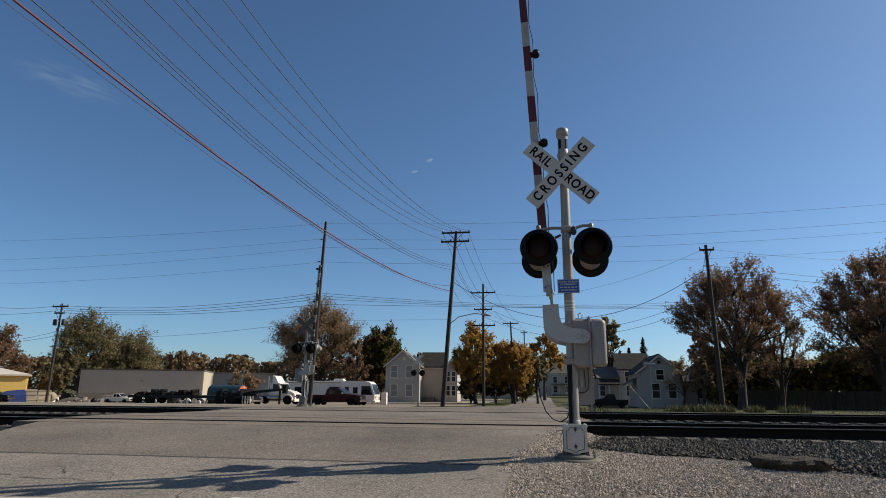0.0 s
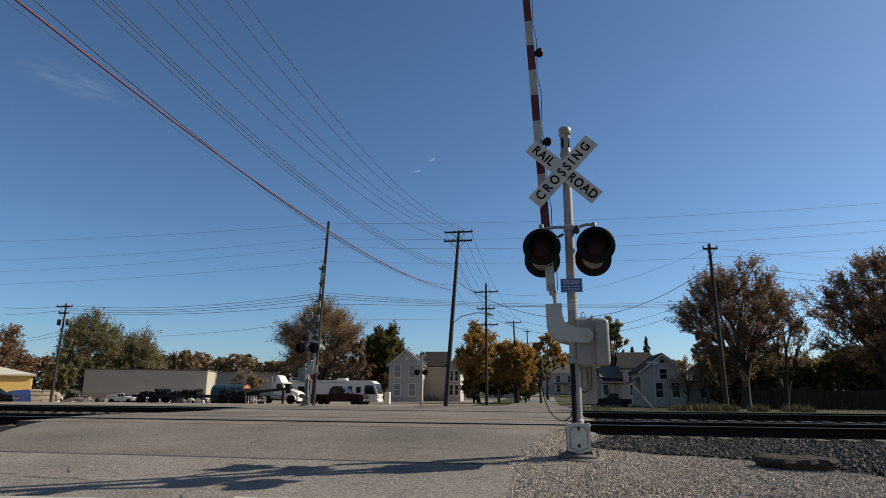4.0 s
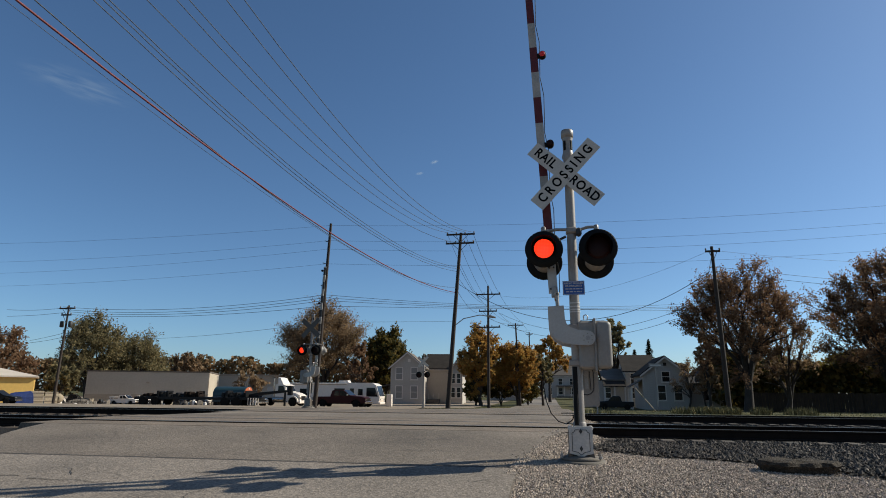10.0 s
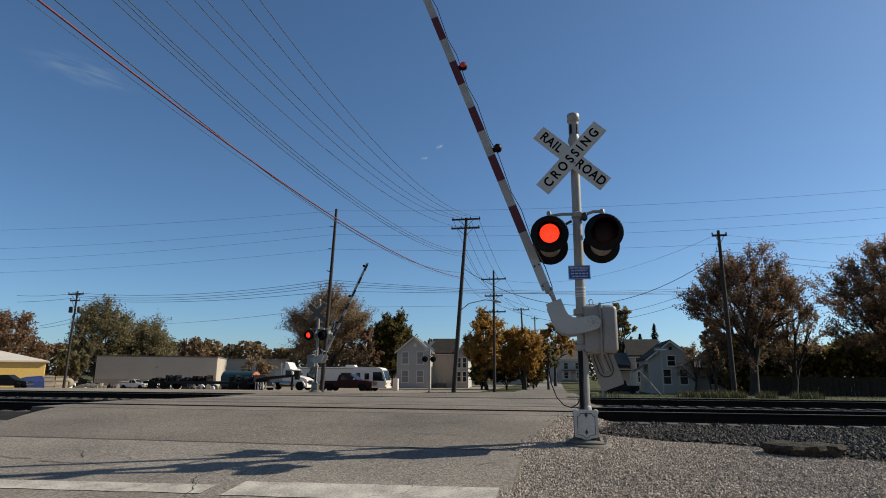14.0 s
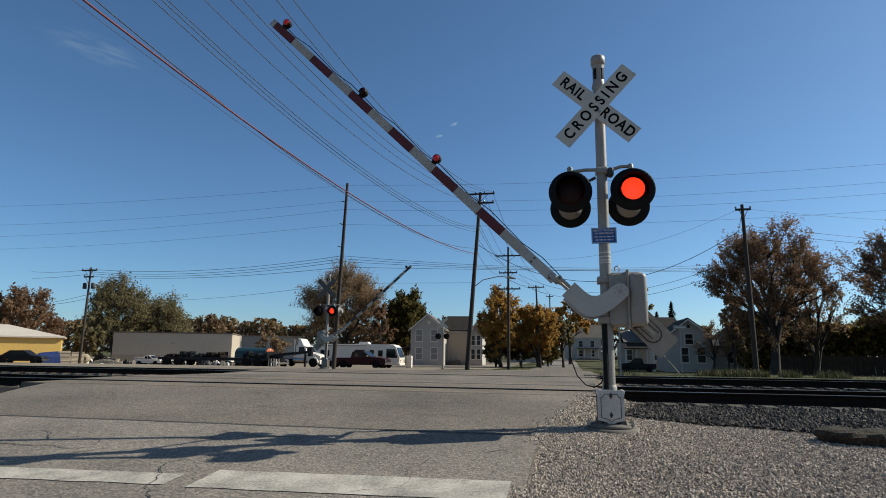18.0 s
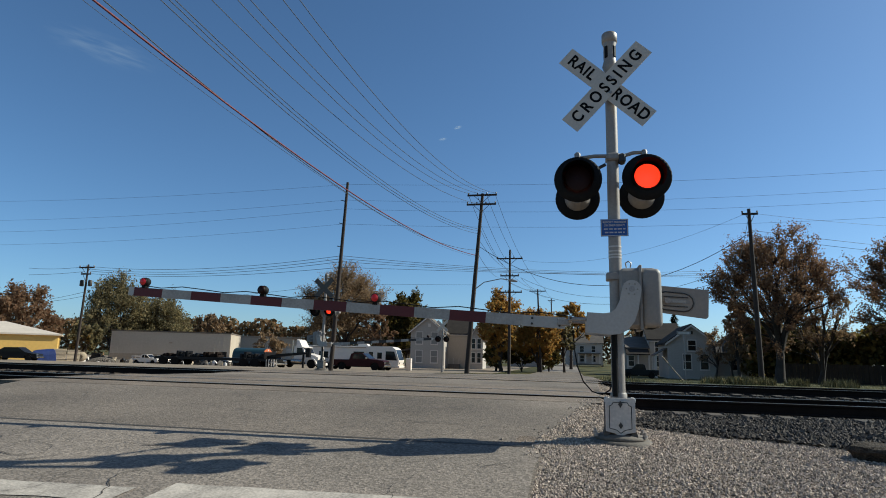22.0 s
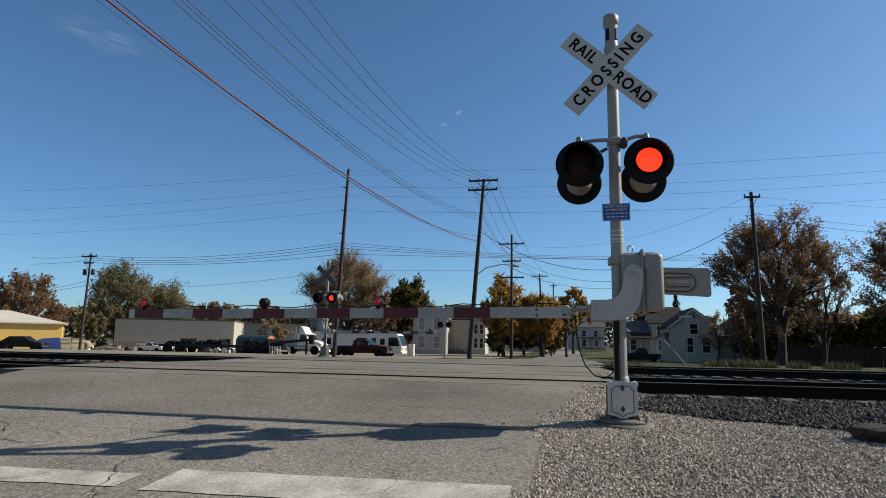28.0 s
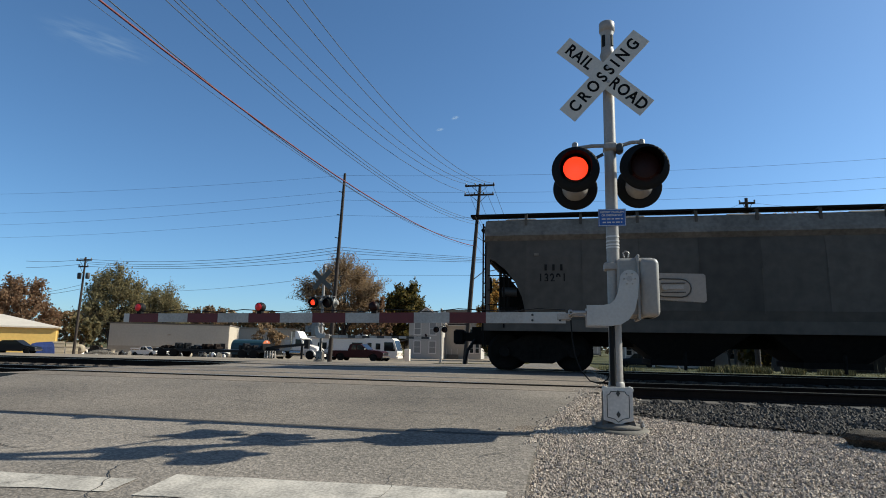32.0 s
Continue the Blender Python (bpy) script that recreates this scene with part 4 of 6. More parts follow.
wire((-6.91, 44.36, 8.68), (-10.99, -9.61, 11.40), 2.29, 0.006, WIRE, "thin black cable under the reddish bundle")
wire((-15.2, 39.37, 13.04), (-47.14, 40.38, 13.05), 0.25, 0.007)
wire((-15.2, 39.37, 13.04), (25.76, 41.41, 13.57), 0.54, 0.007)
wire((-15.22, 39.36, 11.91), (-48.86, 42.35, 11.94), 0.28, 0.007)
wire((-15.22, 39.36, 11.91), (25.58, 41.42, 12.46), 0.61, 0.007)
wire((-15.26, 39.34, 11.29), (-50.49, 44.11, 11.33), 0.30, 0.007)
wire((-15.26, 39.34, 11.29), (25.68, 41.81, 11.86), 0.65, 0.007)
wire((-15.29, 39.33, 10.22), (-50.65, 44.52, 10.26), 0.29, 0.007)
wire((-15.29, 39.33, 10.22), (25.55, 41.89, 10.76), 0.58, 0.007)
wire((-43.92, 47.91, 8.83), (-15.25, 39.13, 7.98), 0.60, 0.011)
wire((-15.25, 39.13, 7.98), (17.9, 65.08, 10.73), 0.73, 0.010)
wire((-43.77, 48.05, 8.59), (-15.24, 39.14, 7.78), 0.59, 0.011)
wire((-15.24, 39.14, 7.78), (17.88, 65.08, 10.41), 0.60, 0.010)
wire((-43.49, 48.31, 8.41), (-15.23, 39.14, 7.58), 0.56, 0.011)
wire((-15.23, 39.14, 7.58), (17.86, 65.08, 10.16), 0.46, 0.010)
wire((-43.86, 47.97, 8.17), (-15.25, 39.13, 7.19), 0.45, 0.011)
wire((-15.25, 39.13, 7.19), (17.85, 65.09, 9.71), 0.06, 0.010)
wire((-50.47, 48.5, 8.76), (-43.91, 47.92, 8.73), 0.13, 0.011)
wire((-50.41, 48.57, 8.13), (-43.78, 48.05, 8.33), 0.07, 0.011)
wire((-46.17, 47.17, 5.71), (-43.69, 48.12, 6.43), 0.03, 0.011)
wire((-46.15, 47.19, 5.51), (-43.66, 48.15, 6.08), 0.05, 0.011)
wire((-44.65, 60.26, 6.95), (-15.37, 39.09, 6.06), 0.23, 0.009)
wire((-15.37, 39.09, 6.06), (-6.92, 44.46, 6.63), 0.00, 0.008)
wire((-7.53, 44.26, 13.4), (-7.03, 59.59, 10.9), 0.35, 0.010)
wire((-6.89, 44.37, 13.4), (-6.36, 59.66, 10.89), 0.35, 0.010)
wire((-6.19, 44.47, 13.4), (-5.34, 59.76, 10.89), 0.35, 0.010)
wire((-5.54, 44.56, 13.4), (-4.71, 59.81, 10.89), 0.35, 0.010)
wire((-6.58, 44.42, 10.68), (-6.47, 59.65, 10.26), 0.35, 0.010)
wire((-6.66, 44.4, 9.89), (-6.14, 59.69, 9.98), 0.35, 0.010)
wire((-6.75, 44.39, 8.93), (-7.04, 59.59, 9.18), 0.35, 0.010)
wire((-7.03, 59.59, 10.9), (-5.7, 84.81, 11.07), 0.40, 0.011)
wire((-4.71, 59.81, 10.89), (-3.73, 84.92, 11.05), 0.40, 0.011)
wire((-6.71, 59.62, 9.18), (-5.23, 84.84, 10.82), 0.40, 0.011)
wire((-4.91, 59.8, 9.18), (-4.28, 84.89, 10.82), 0.40, 0.011)
wire((-5.7, 84.81, 11.07), (-3.94, 109.93, 12.3), 0.50, 0.012)
wire((-3.73, 84.92, 11.05), (-3.23, 109.95, 12.3), 0.50, 0.012)
wire((-6.68, 44.5, 9.47), (10.42, 40.69, 9.23), 2.99, 0.014)
wire((-4.71, 59.81, 10.89), (10.61, 40.64, 10.65), 1.27, 0.008)
wire((-4.91, 59.8, 9.18), (10.83, 40.58, 7.83), 2.16, 0.010)
wire((-5.92, 59.71, 8.67), (10.84, 40.58, 7.27), 2.19, 0.010)
wire((10.74, 40.6, 10.6), (26.92, 47.96, 10.76), 0.19, 0.008)
wire((10.74, 40.6, 9.51), (26.72, 48.07, 9.11), 0.09, 0.009)
wire((10.72, 40.61, 9.21), (26.68, 48.09, 8.82), 0.19, 0.009)
wire((10.61, 40.64, 10.27), (9.73, 39.83, 7.55), 0.07, 0.010)


# ---- trees ----
def tree(x, y, height, width, leaf, leaves=5000, base=0.25, seed=1, size=0.26, depth=None, sparse=0.0, label="leafy autumn tree by the road", trunk=0.0, low=None, spread=0.55):
    """A tapered trunk with limbs, twigs and a crown of many small leaves in clumps with gaps."""
    rnd = random.Random(seed)
    z0 = gz(y)
    t = thing("tree", label, "tree", pose(x, y, z0, 0, 0, rnd.uniform(0, 360)), "trees")
    depth = depth or width
    c0 = base * height
    cz, rz = (c0 + height) / 2, (height - c0) / 2
    wood = Mesh()
    tr = trunk or height * 0.022
    fork = Vector((rnd.uniform(-0.03, 0.03) * height, rnd.uniform(-0.03, 0.03) * height, c0 + 0.10 * rz))
    wood.tube([(0, 0, -0.3), (0, 0, 0.4), fork * 0.6, fork], [tr * 1.5, tr * 1.1, tr * 0.9, tr * 0.8], 8)
    tips = []
    nt = max(40, min(leaves // 90, 260))
    off = Vector((seed * 3.1, seed * 1.7, 0))
    while len(tips) < nt:
        u = Vector((rnd.uniform(-1, 1), rnd.uniform(-1, 1), rnd.uniform(-1, 1)))
        l = u.length
        if l > 1 or l < 0.3:
            continue
        lump = 0.76 + 0.30 * noise.noise(u.normalized() * 1.7 + off) + 0.24 * noise.noise(u.normalized() * 4.3 + off)
        if l > lump or (u.z < -0.55 and rnd.random() < 0.6):
            continue
        tips.append((u.x * width / 2 * (1 - 0.18 * max(0, u.z)), u.y * depth / 2 * (1 - 0.18 * max(0, u.z)), cz + u.z * rz * 1.05))
    rs = np.random.RandomState(seed)
    tips = np.array(tips)

    def groups(points, k):
        """Splits points into k clumps."""
        k = min(k, len(points))
        heads = points[rs.permutation(len(points))[:k]]
        for _ in range(6):
            own = np.argmin(((points[:, None] - heads[None]) ** 2).sum(2), 1)
            heads = np.array([points[own == g].mean(0) if (own == g).any() else heads[g] for g in range(k)])
        return [points[own == g] for g in range(k) if (own == g).any()]

    starts, ends = [], []
    reach = 0.26 * min(width / 2, rz) * spread / 0.55
    for g1 in groups(tips, 8):
        c1 = Vector(g1.mean(0))
        root = fork.lerp(Vector((fork.x, fork.y, c0)), rnd.uniform(0, 0.8))
        a1 = root.lerp(c1, 0.66)
        bend = Vector((root.x * 0.62 + a1.x * 0.38, root.y * 0.62 + a1.y * 0.38, root.z * 0.42 + a1.z * 0.58))
        wood.tube([root, root.lerp(bend, 0.55), bend, a1.lerp(bend, 0.45), a1], [tr * 0.62, tr * 0.52, tr * 0.44, tr * 0.36, tr * 0.28], 6)
        for g2 in groups(g1, 5):
            c2 = Vector(g2.mean(0))
            q = bend.lerp(a1, rnd.uniform(0.2, 1.0))
            a2 = q.lerp(c2, 0.72)
            wood.tube([q, q.lerp(a2, 0.5) + Vector((0, 0, 0.05 * (a2 - q).length)), a2], [tr * 0.27, tr * 0.2, tr * 0.13], 4, False)
            for p in g2:
                p = Vector(p)
                m = a2.lerp(p, 0.5) + Vector((0, 0, 0.03 * rz))
                wood.tube([a2, m, p], [tr * 0.12, tr * 0.08, tr * 0.045], 3, False)
                out = Vector((p.x * 2 / width, p.y * 2 / depth, (p.z - cz) / rz))
                way = (out * 0.75 + Vector((0, 0, 0.6))).normalized()
                for _ in range(7):
                    d = way + Vector((rnd.gauss(0, 0.42), rnd.gauss(0, 0.42), rnd.gauss(0, 0.3)))
                    a = m.lerp(p, rnd.uniform(0.3, 1.0))
                    b = a + d.normalized() * reach * rnd.uniform(0.5, 1.35)
                    wood.tube([a, b], [tr * 0.04, tr * 0.014], 3, False)
                    starts.append(a)
                    ends.append(b)
    part("trunk", wood, BARK, t)
    n = int(leaves * (1 - sparse))
    pick = rs.randint(0, len(starts), n)
    k = rs.uniform(0.2, 1.06, (n, 1))
    a, b = np.array([tuple(p) for p in starts])[pick], np.array([tuple(p) for p in ends])[pick]
    pos = a + (b - a) * k + rs.normal(0, 0.085 * reach + 0.02, (n, 3))
    d1 = rs.normal(0, 1, (n, 3))
    d1 /= np.linalg.norm(d1, axis=1)[:, None]
    d2 = np.cross(d1, rs.normal(0, 1, (n, 3)))
    d2 /= np.linalg.norm(d2, axis=1)[:, None]
    s = size * rs.uniform(0.6, 1.3, (n, 1))
    quad = np.stack([pos - d1 * s, pos + d2 * s * 0.6, pos + d1 * s, pos - d2 * s * 0.6], 1).reshape(-1, 3)
    me = bpy.data.meshes.new("crown")
    me.from_pydata(quad.tolist(), [], np.arange(4 * n).reshape(-1, 4).tolist())
    part("crown", me, LEAF[leaf], t)
    return t


def woods(x0, x1, y, h0, h1, leaf, n, seed, label, size=0.5):
    """A far belt of trees, too dense to count."""
    rs = np.random.RandomState(seed)
    m = n
    x = rs.uniform(x0, x1, m)
    top = np.array([h0 + (h1 - h0) * (0.5 + 0.5 * noise.noise((a * 0.09, seed, 0)) + 0.35 * noise.noise((a * 0.3, seed, 4))) for a in x])
    z = gz(y) + top * rs.uniform(0, 1, m) ** 0.6
    pos = np.stack([x, y + rs.uniform(-3, 3, m), z], 1)
    d1 = rs.normal(0, 1, (m, 3))
    d1 /= np.linalg.norm(d1, axis=1)[:, None]
    d2 = np.cross(d1, rs.normal(0, 1, (m, 3)))
    d2 /= np.linalg.norm(d2, axis=1)[:, None]
    s = size * rs.uniform(0.6, 1.4, (m, 1))
    quad = np.stack([pos - d1 * s, pos + d2 * s, pos + d1 * s, pos - d2 * s], 1).reshape(-1, 3)
    me = bpy.data.meshes.new("woods")
    me.from_pydata(quad.tolist(), [], np.arange(4 * m).reshape(-1, 4).tolist())
    return tagged(part("woods", me, LEAF[leaf]), label, "woods", kind="stuff")


tree(-66.0, 62.5, 9.3, 9.6, "brown", 14000, 0.08, 3, 0.17, label="russet autumn tree behind the yellow building")
tree(-65.6, 78.0, 12.2, 9.4, "green", 26000, 0.10, 5, 0.14, spread=0.75, label="large olive green tree behind the warehouse")
tree(-62.4, 84.0, 10.3, 9.6, "green", 22000, 0.08, 6, 0.14, spread=0.75, label="olive and yellow tree behind the warehouse")
tree(-54.1, 60.2, 5.0, 3.9, "green", 2500, 0.05, 61, 0.25, label="small bushy tree beside the utility pole")
tree(-70.3, 109.0, 9.7, 7.2, "tan", 7000, 0.1, 7, 0.25, label="yellowing tree beyond the warehouse roof")
tree(-39.4, 101.0, 17.2, 17.3, "tan", 52000, 0.12, 8, 0.13, label="broad grey-brown tree with thinning leaves", spread=0.7)
tree(-30.5, 95.0, 10.0, 5.5, "brown", 5000, 0.1, 9, 0.2, label="russet tree beside the broad bare one")
tree(-28.9, 106.5, 13.2, 9.0, "dark", 34000, 0.04, 10, 0.22, spread=0.8, label="dense dark olive tree with yellow tips")
tree(-23.0, 112.0, 9.2, 3.0, "dark", 2000, 0.2, 17, 0.3, label="narrow dark tree behind the gabled house")
tree(-9.6, 84.5, 11.6, 7.0, "orange", 26000, 0.05, 11, 0.15, label="orange and olive autumn maple")
tree(-4.6, 86.5, 9.2, 6.8, "orange", 24000, 0.05, 12, 0.15, label="bright orange autumn maple by the street")
tree(-1.2, 89.0, 7.6, 3.6, "green", 3000, 0.22, 13, 0.25, label="yellow-green tree beside the street")
tree(-0.3, 120.5, 13.2, 7.6, "orange", 5000, 0.3, 14, 0.3, label="tall orange tree far along the street")
tree(-6.5, 135.0, 12.0, 7.0, "tan", 3000, 0.2, 15, 0.3, sparse=0.3, label="thinning tree far along the street")
tree(10.9, 110.0, 15.8, 6.5, "green", 4500, 0.3, 16, 0.3, label="tall thinning green tree behind the houses")
tree(16.9, 57.6, 13.4, 12.4, "brown", 38000, 0.14, 18, 0.095, spread=0.46, label="large russet tree with dark limbs", trunk=0.38)
tree(14.6, 61.0, 7.5, 3.2, "tan", 2500, 0.15, 19, 0.2, sparse=0.3, label="thin tree with few leaves beside the house")
tree(22.0, 63.0, 11.5, 6.5, "tan", 8000, 0.06, 20, 0.12, sparse=0.5, label="nearly bare tree between two russet ones")
tree(27.0, 54.5, 13.3, 12.5, "brown", 40000, 0.10, 21, 0.095, spread=0.46, label="large russet tree by the dark fence", trunk=0.38)
tree(32.0, 60.0, 12.5, 9.0, "brown", 8000, 0.12, 22, 0.22, label="russet tree beyond the fence")
tree(15.0, 72.0, 5.4, 4.2, "tan", 4500, 0.2, 23, 0.08, sparse=0.55, label="small yellowing tree before the white house")
tree(16.6, 71.6, 4.6, 2.6, "tan", 2000, 0.2, 24, 0.10, sparse=0.5, label="small bare shrub before the white house")
tree(-35.6, 68.3, 4.4, 4.2, "tan", 2500, 0.05, 25, 0.16, sparse=0.2, label="scrubby bush behind the parked trailer")
woods(-150, -40, 150, 7, 12.5, "far", 9000, 31, "far belt of autumn trees")
woods(-40, 40, 190, 8, 14, "far", 7000, 32, "far autumn woods beyond the houses")
woods(18, 120, 73, 4.0, 7.6, "dark", 46000, 33, "far dark trees beyond the fence", 0.27)


def spruce(x, y, h, r, seed):
    rs = np.random.RandomState(seed)
    t = thing("tree", "dark pointed spruce behind the houses", "tree", pose(x, y, gz(y)), "trees")
    part("trunk", Mesh().tube([(0, 0, 0), (0, 0, h)], [0.25, 0.03], 6), BARK, t)
    n = 2600
    k = rs.uniform(0, 1, n) ** 0.7
    z = h * (1 - k * 0.93)
    rr = r * k * (0.75 + 0.25 * np.sin(z * 5)) * rs.uniform(0.3, 1, n) ** 0.5
    a = rs.uniform(0, 6.283, n)
    pos = np.stack([rr * np.cos(a), rr * np.sin(a), z - rr * 0.25], 1)
    out = np.stack([np.cos(a), np.sin(a), np.full(n, -0.35)], 1)
    sd = np.stack([-np.sin(a), np.cos(a), rs.uniform(-0.3, 0.3, n)], 1)
    s = rs.uniform(0.2, 0.42, (n, 1))
    quad = np.stack([pos - sd * s * 0.5, pos + out * s, pos + sd * s * 0.5, pos - out * s * 0.4], 1).reshape(-1, 3)
    me = bpy.data.meshes.new("crown")
    me.from_pydata(quad.tolist(), [], np.arange(4 * n).reshape(-1, 4).tolist())
    part("crown", me, LEAF["spruce"], t)


# added shrubs whose dark leaves stand for the shade beneath the maples
tree(-10.6, 87.0, 4.6, 4.2, "dark", 7000, 0.0, 71, 0.16, label="dark shrub added as shade under the maples")
tree(-7.2, 89.5, 4.2, 4.6, "dark", 7000, 0.0, 72, 0.16, label="dark shrub added as shade under the maples")
tree(-3.4, 91.0, 3.6, 4.4, "dark", 6000, 0.0, 73, 0.16, label="dark shrub added as shade under the maples")

spruce(16.8, 109, 11.0, 3.0, 41)
spruce(14.9, 113, 9.6, 2.2, 42)


# ---- houses ----
def window(parent, x0, x1, z0, z1, y, face=-1, axis="x", pane=None):
    """A framed sash window on a wall whose outside looks along face on y (axis x) or on x (axis y)."""
    def bx(a0, a1, b0, b1, c0, c1):
        lo, hi = min(b0, b1), max(b0, b1)
        return Mesh().box(a0, a1, lo, hi, c0, c1) if axis == "x" else Mesh().box(lo, hi, a0, a1, c0, c1)
    w = part("window", bx(x0, x1, y - face * 0.02, y + face * 0.03, z0, z1), pane or GLASS, parent, "curtained sash window" if pane else "dark sash window with white frame")
    fr = 0.1
    for a, b, c, d in ((x0 - fr, x0, z0 - fr, z1 + fr), (x1, x1 + fr, z0 - fr, z1 + fr), (x0, x1, z1, z1 + fr), (x0, x1, z0 - fr, z0), (x0, x1, (z0 + z1) / 2 - 0.03, (z0 + z1) / 2 + 0.03)):
        part("window_frame", bx(a, b, y - face * 0.01, y + face * 0.06, c, d), TRIM, w)
    part("window_sill", bx(x0 - 0.15, x1 + 0.15, y, y + face * 0.12, z0 - fr - 0.05, z0 - fr), TRIM, w)


def gabled(parent, x0, x1, y0, y1, z0, eave, ridge, wall, roof, along="y", over=0.35):
    """Walls with a pitched roof; the ridge runs along the axis given."""
    m = Mesh()
    if along == "y":
        c = (x0 + x1) / 2
        out = [(x0, z0), (x1, z0), (x1, eave), (c, ridge), (x0, eave)]
        m.prism(out, y0, y1, "xz")
        part("wall", m, wall, parent)
        s = (ridge - eave) / (c - x0)
        for sx in (-1, 1):
            e = c + sx * (c - x0 + over)
            o = [(c, ridge + 0.03), (c, ridge + 0.22), (e, eave - s * over + 0.22), (e, eave - s * over + 0.03)]
            part("roof", Mesh().prism(o, y0 - over, y1 + over, "xz"), roof, parent)
            part("bargeboard", Mesh().prism([(c, ridge - 0.12), (c, ridge + 0.1), (e, eave - s * over + 0.1), (e, eave - s * over - 0.1)], y0 - over - 0.06, y0 - over, "xz"), TRIM, parent)
    else:
        c = (y0 + y1) / 2
        out = [(y0, z0), (y1, z0), (y1, eave), (c, ridge), (y0, eave)]
        m.prism(out, x0, x1, "yz")
        part("wall", m, wall, parent)
        s = (ridge - eave) / (c - y0)
        for sy in (-1, 1):
            e = c + sy * (c - y0 + over)
            o = [(c, ridge + 0.03), (c, ridge + 0.22), (e, eave - s * over + 0.22), (e, eave - s * over + 0.03)]
            part("roof", Mesh().prism(o, x0 - over, x1 + over, "yz"), roof, parent)
            part("fascia", Mesh().box(x0 - over, x1 + over, min(e, e - sy * 0.05), max(e, e - sy * 0.05), eave - s * over - 0.08, eave - s * over + 0.05), TRIM, parent)


HZ = -0.45
house_1 = thing("house", "two-storey pale grey gabled house with side wing", "house", pose(-21.75, 92.3, HZ, 0, 0, 6), "houses")
gabled(house_1, -2.7, 2.5, 0, 8.5, 0, 5.55, 7.75, SIDINGG, SHINGLE2)
for zz in (0.9, 3.7):
    for xx in (-1.85, 0.5):
        window(house_1, xx, xx + 0.95, zz, zz + 1.75, 0, pane=CURTAIN)
part("attic_vent", Mesh().box(-0.05, 0.35, -0.05, 0, 6.3, 6.8), TRIM, house_1)
part("porch_roof", Mesh().loft([[(-5.0, 0.4, 2.4), (-2.8, 0.4, 2.9), (-2.8, 4, 2.9), (-5.0, 4, 2.4)], [(-5.0, 0.4, 2.5), (-2.8, 0.4, 3.0), (-2.8, 4, 3.0), (-5.0, 4, 2.5)]]), SHINGLE2, house_1)
part("porch_post", Mesh().box(-4.9, -4.75, 0.5, 0.65, 0, 2.4), TRIM, house_1)
house_2 = thing("house", "cream two-storey house wing with dark hipped roof", "house", pose(-17.9, 97.8, HZ, 0, 0, 6), "houses")
gabled(house_2, -2.0, 1.5, 0, 9, 0, 5.5, 7.9, CREAM, SHINGLE, "x")
part("step", Mesh().box(-1.6, 0.2, -1.2, 0, 0, 0.7), CONCRETE, house_2)
for x in (-1.6, -0.8, 0.1):
    part("stair_rail", Mesh().box(x - 0.03, x + 0.03, -1.2, -1.14, 0.7, 1.6), TRIM, house_2)
house_3 = thing("house", "white gabled house with tall windows beside the pole", "house", pose(-14.95, 97, HZ, 0, 0, 4), "houses")
gabled(house_3, -1.0, 1.0, 0, 8, 0, 5.0, 6.6, SIDING, SHINGLE2)
for xx in (-0.75, 0.15):
    for zz in (1.0, 3.2):
        window(house_3, xx, xx + 0.55, zz, zz + 1.5, 0)
house_4 = thing("house", "pale house with porch under the maples", "house", pose(-9.5, 140, HZ), "houses")
gabled(house_4, -5, 3.2, 0, 8, 0, 3.2, 5.6, SIDINGG, SHINGLE2, "x")
for xx in (-3.8, -1.2, 1.2):
    window(house_4, xx, xx + 0.9, 0.9, 2.4, 0)
house_5 = thing("house", "two-storey white house with columned porch at the street's end", "house", pose(2.6, 168, HZ + 0.4), "houses")
gabled(house_5, -4.5, 5.2, 0, 9, 0, 5.9, 9.2, SIDINGG, SHINGLE2, "x")
for xx in (-3.4, -0.6, 2.4):
    for zz in (0.9, 3.4):
        window(house_5, xx, xx + 1.0, zz, zz + 1.6, 0)
part("porch_roof", Mesh().box(-1.2, 4.6, -2.6, 0, 2.9, 3.2), SHINGLE2, house_5)
for x in (-1.0, 0.8, 2.6, 4.4):
    part("porch_post", Mesh().box(x - 0.1, x + 0.1, -2.5, -2.3, 0, 2.9), TRIM, house_5)
part("porch_floor", Mesh().box(-1.2, 4.6, -2.6, 0, 0, 0.4), CONCRETE, house_5)
house_6 = thing("house", "two-storey white house with dark roof and low porch", "house", pose(10.3, 84, 0.0), "houses")
gabled(house_6, -0.6, 3.2, 0, 9, -0.4, 4.2, 6.4, SIDING, SHINGLE, "x")
part("side_roof", Mesh().loft([[(-3.6, -0.2, 3.0), (-0.6, -0.2, 3.0), (-0.6, 5, 4.6), (-3.6, 5, 4.6)], [(-3.6, -0.2, 3.15), (-0.6, -0.2, 3.15), (-0.6, 5, 4.75), (-3.6, 5, 4.75)]]), SHINGLE2, house_6)
part("side_wall", Mesh().box(-4.0, -0.6, 0.2, 6, -0.4, 3.0), SIDINGG, house_6)
part("porch_roof", Mesh().loft([[(-3.6, -1.8, 2.2), (-0.8, -1.8, 2.2), (-0.8, 0.2, 3.0), (-3.6, 0.2, 3.0)], [(-3.6, -1.8, 2.32), (-0.8, -1.8, 2.32), (-0.8, 0.2, 3.12), (-3.6, 0.2, 3.12)]]), SHINGLE, house_6)
for x in (-3.5, -2.2, -0.9):
    part("porch_post", Mesh().box(x - 0.07, x + 0.07, -1.75, -1.6, -0.4, 2.2), TRIM, house_6)
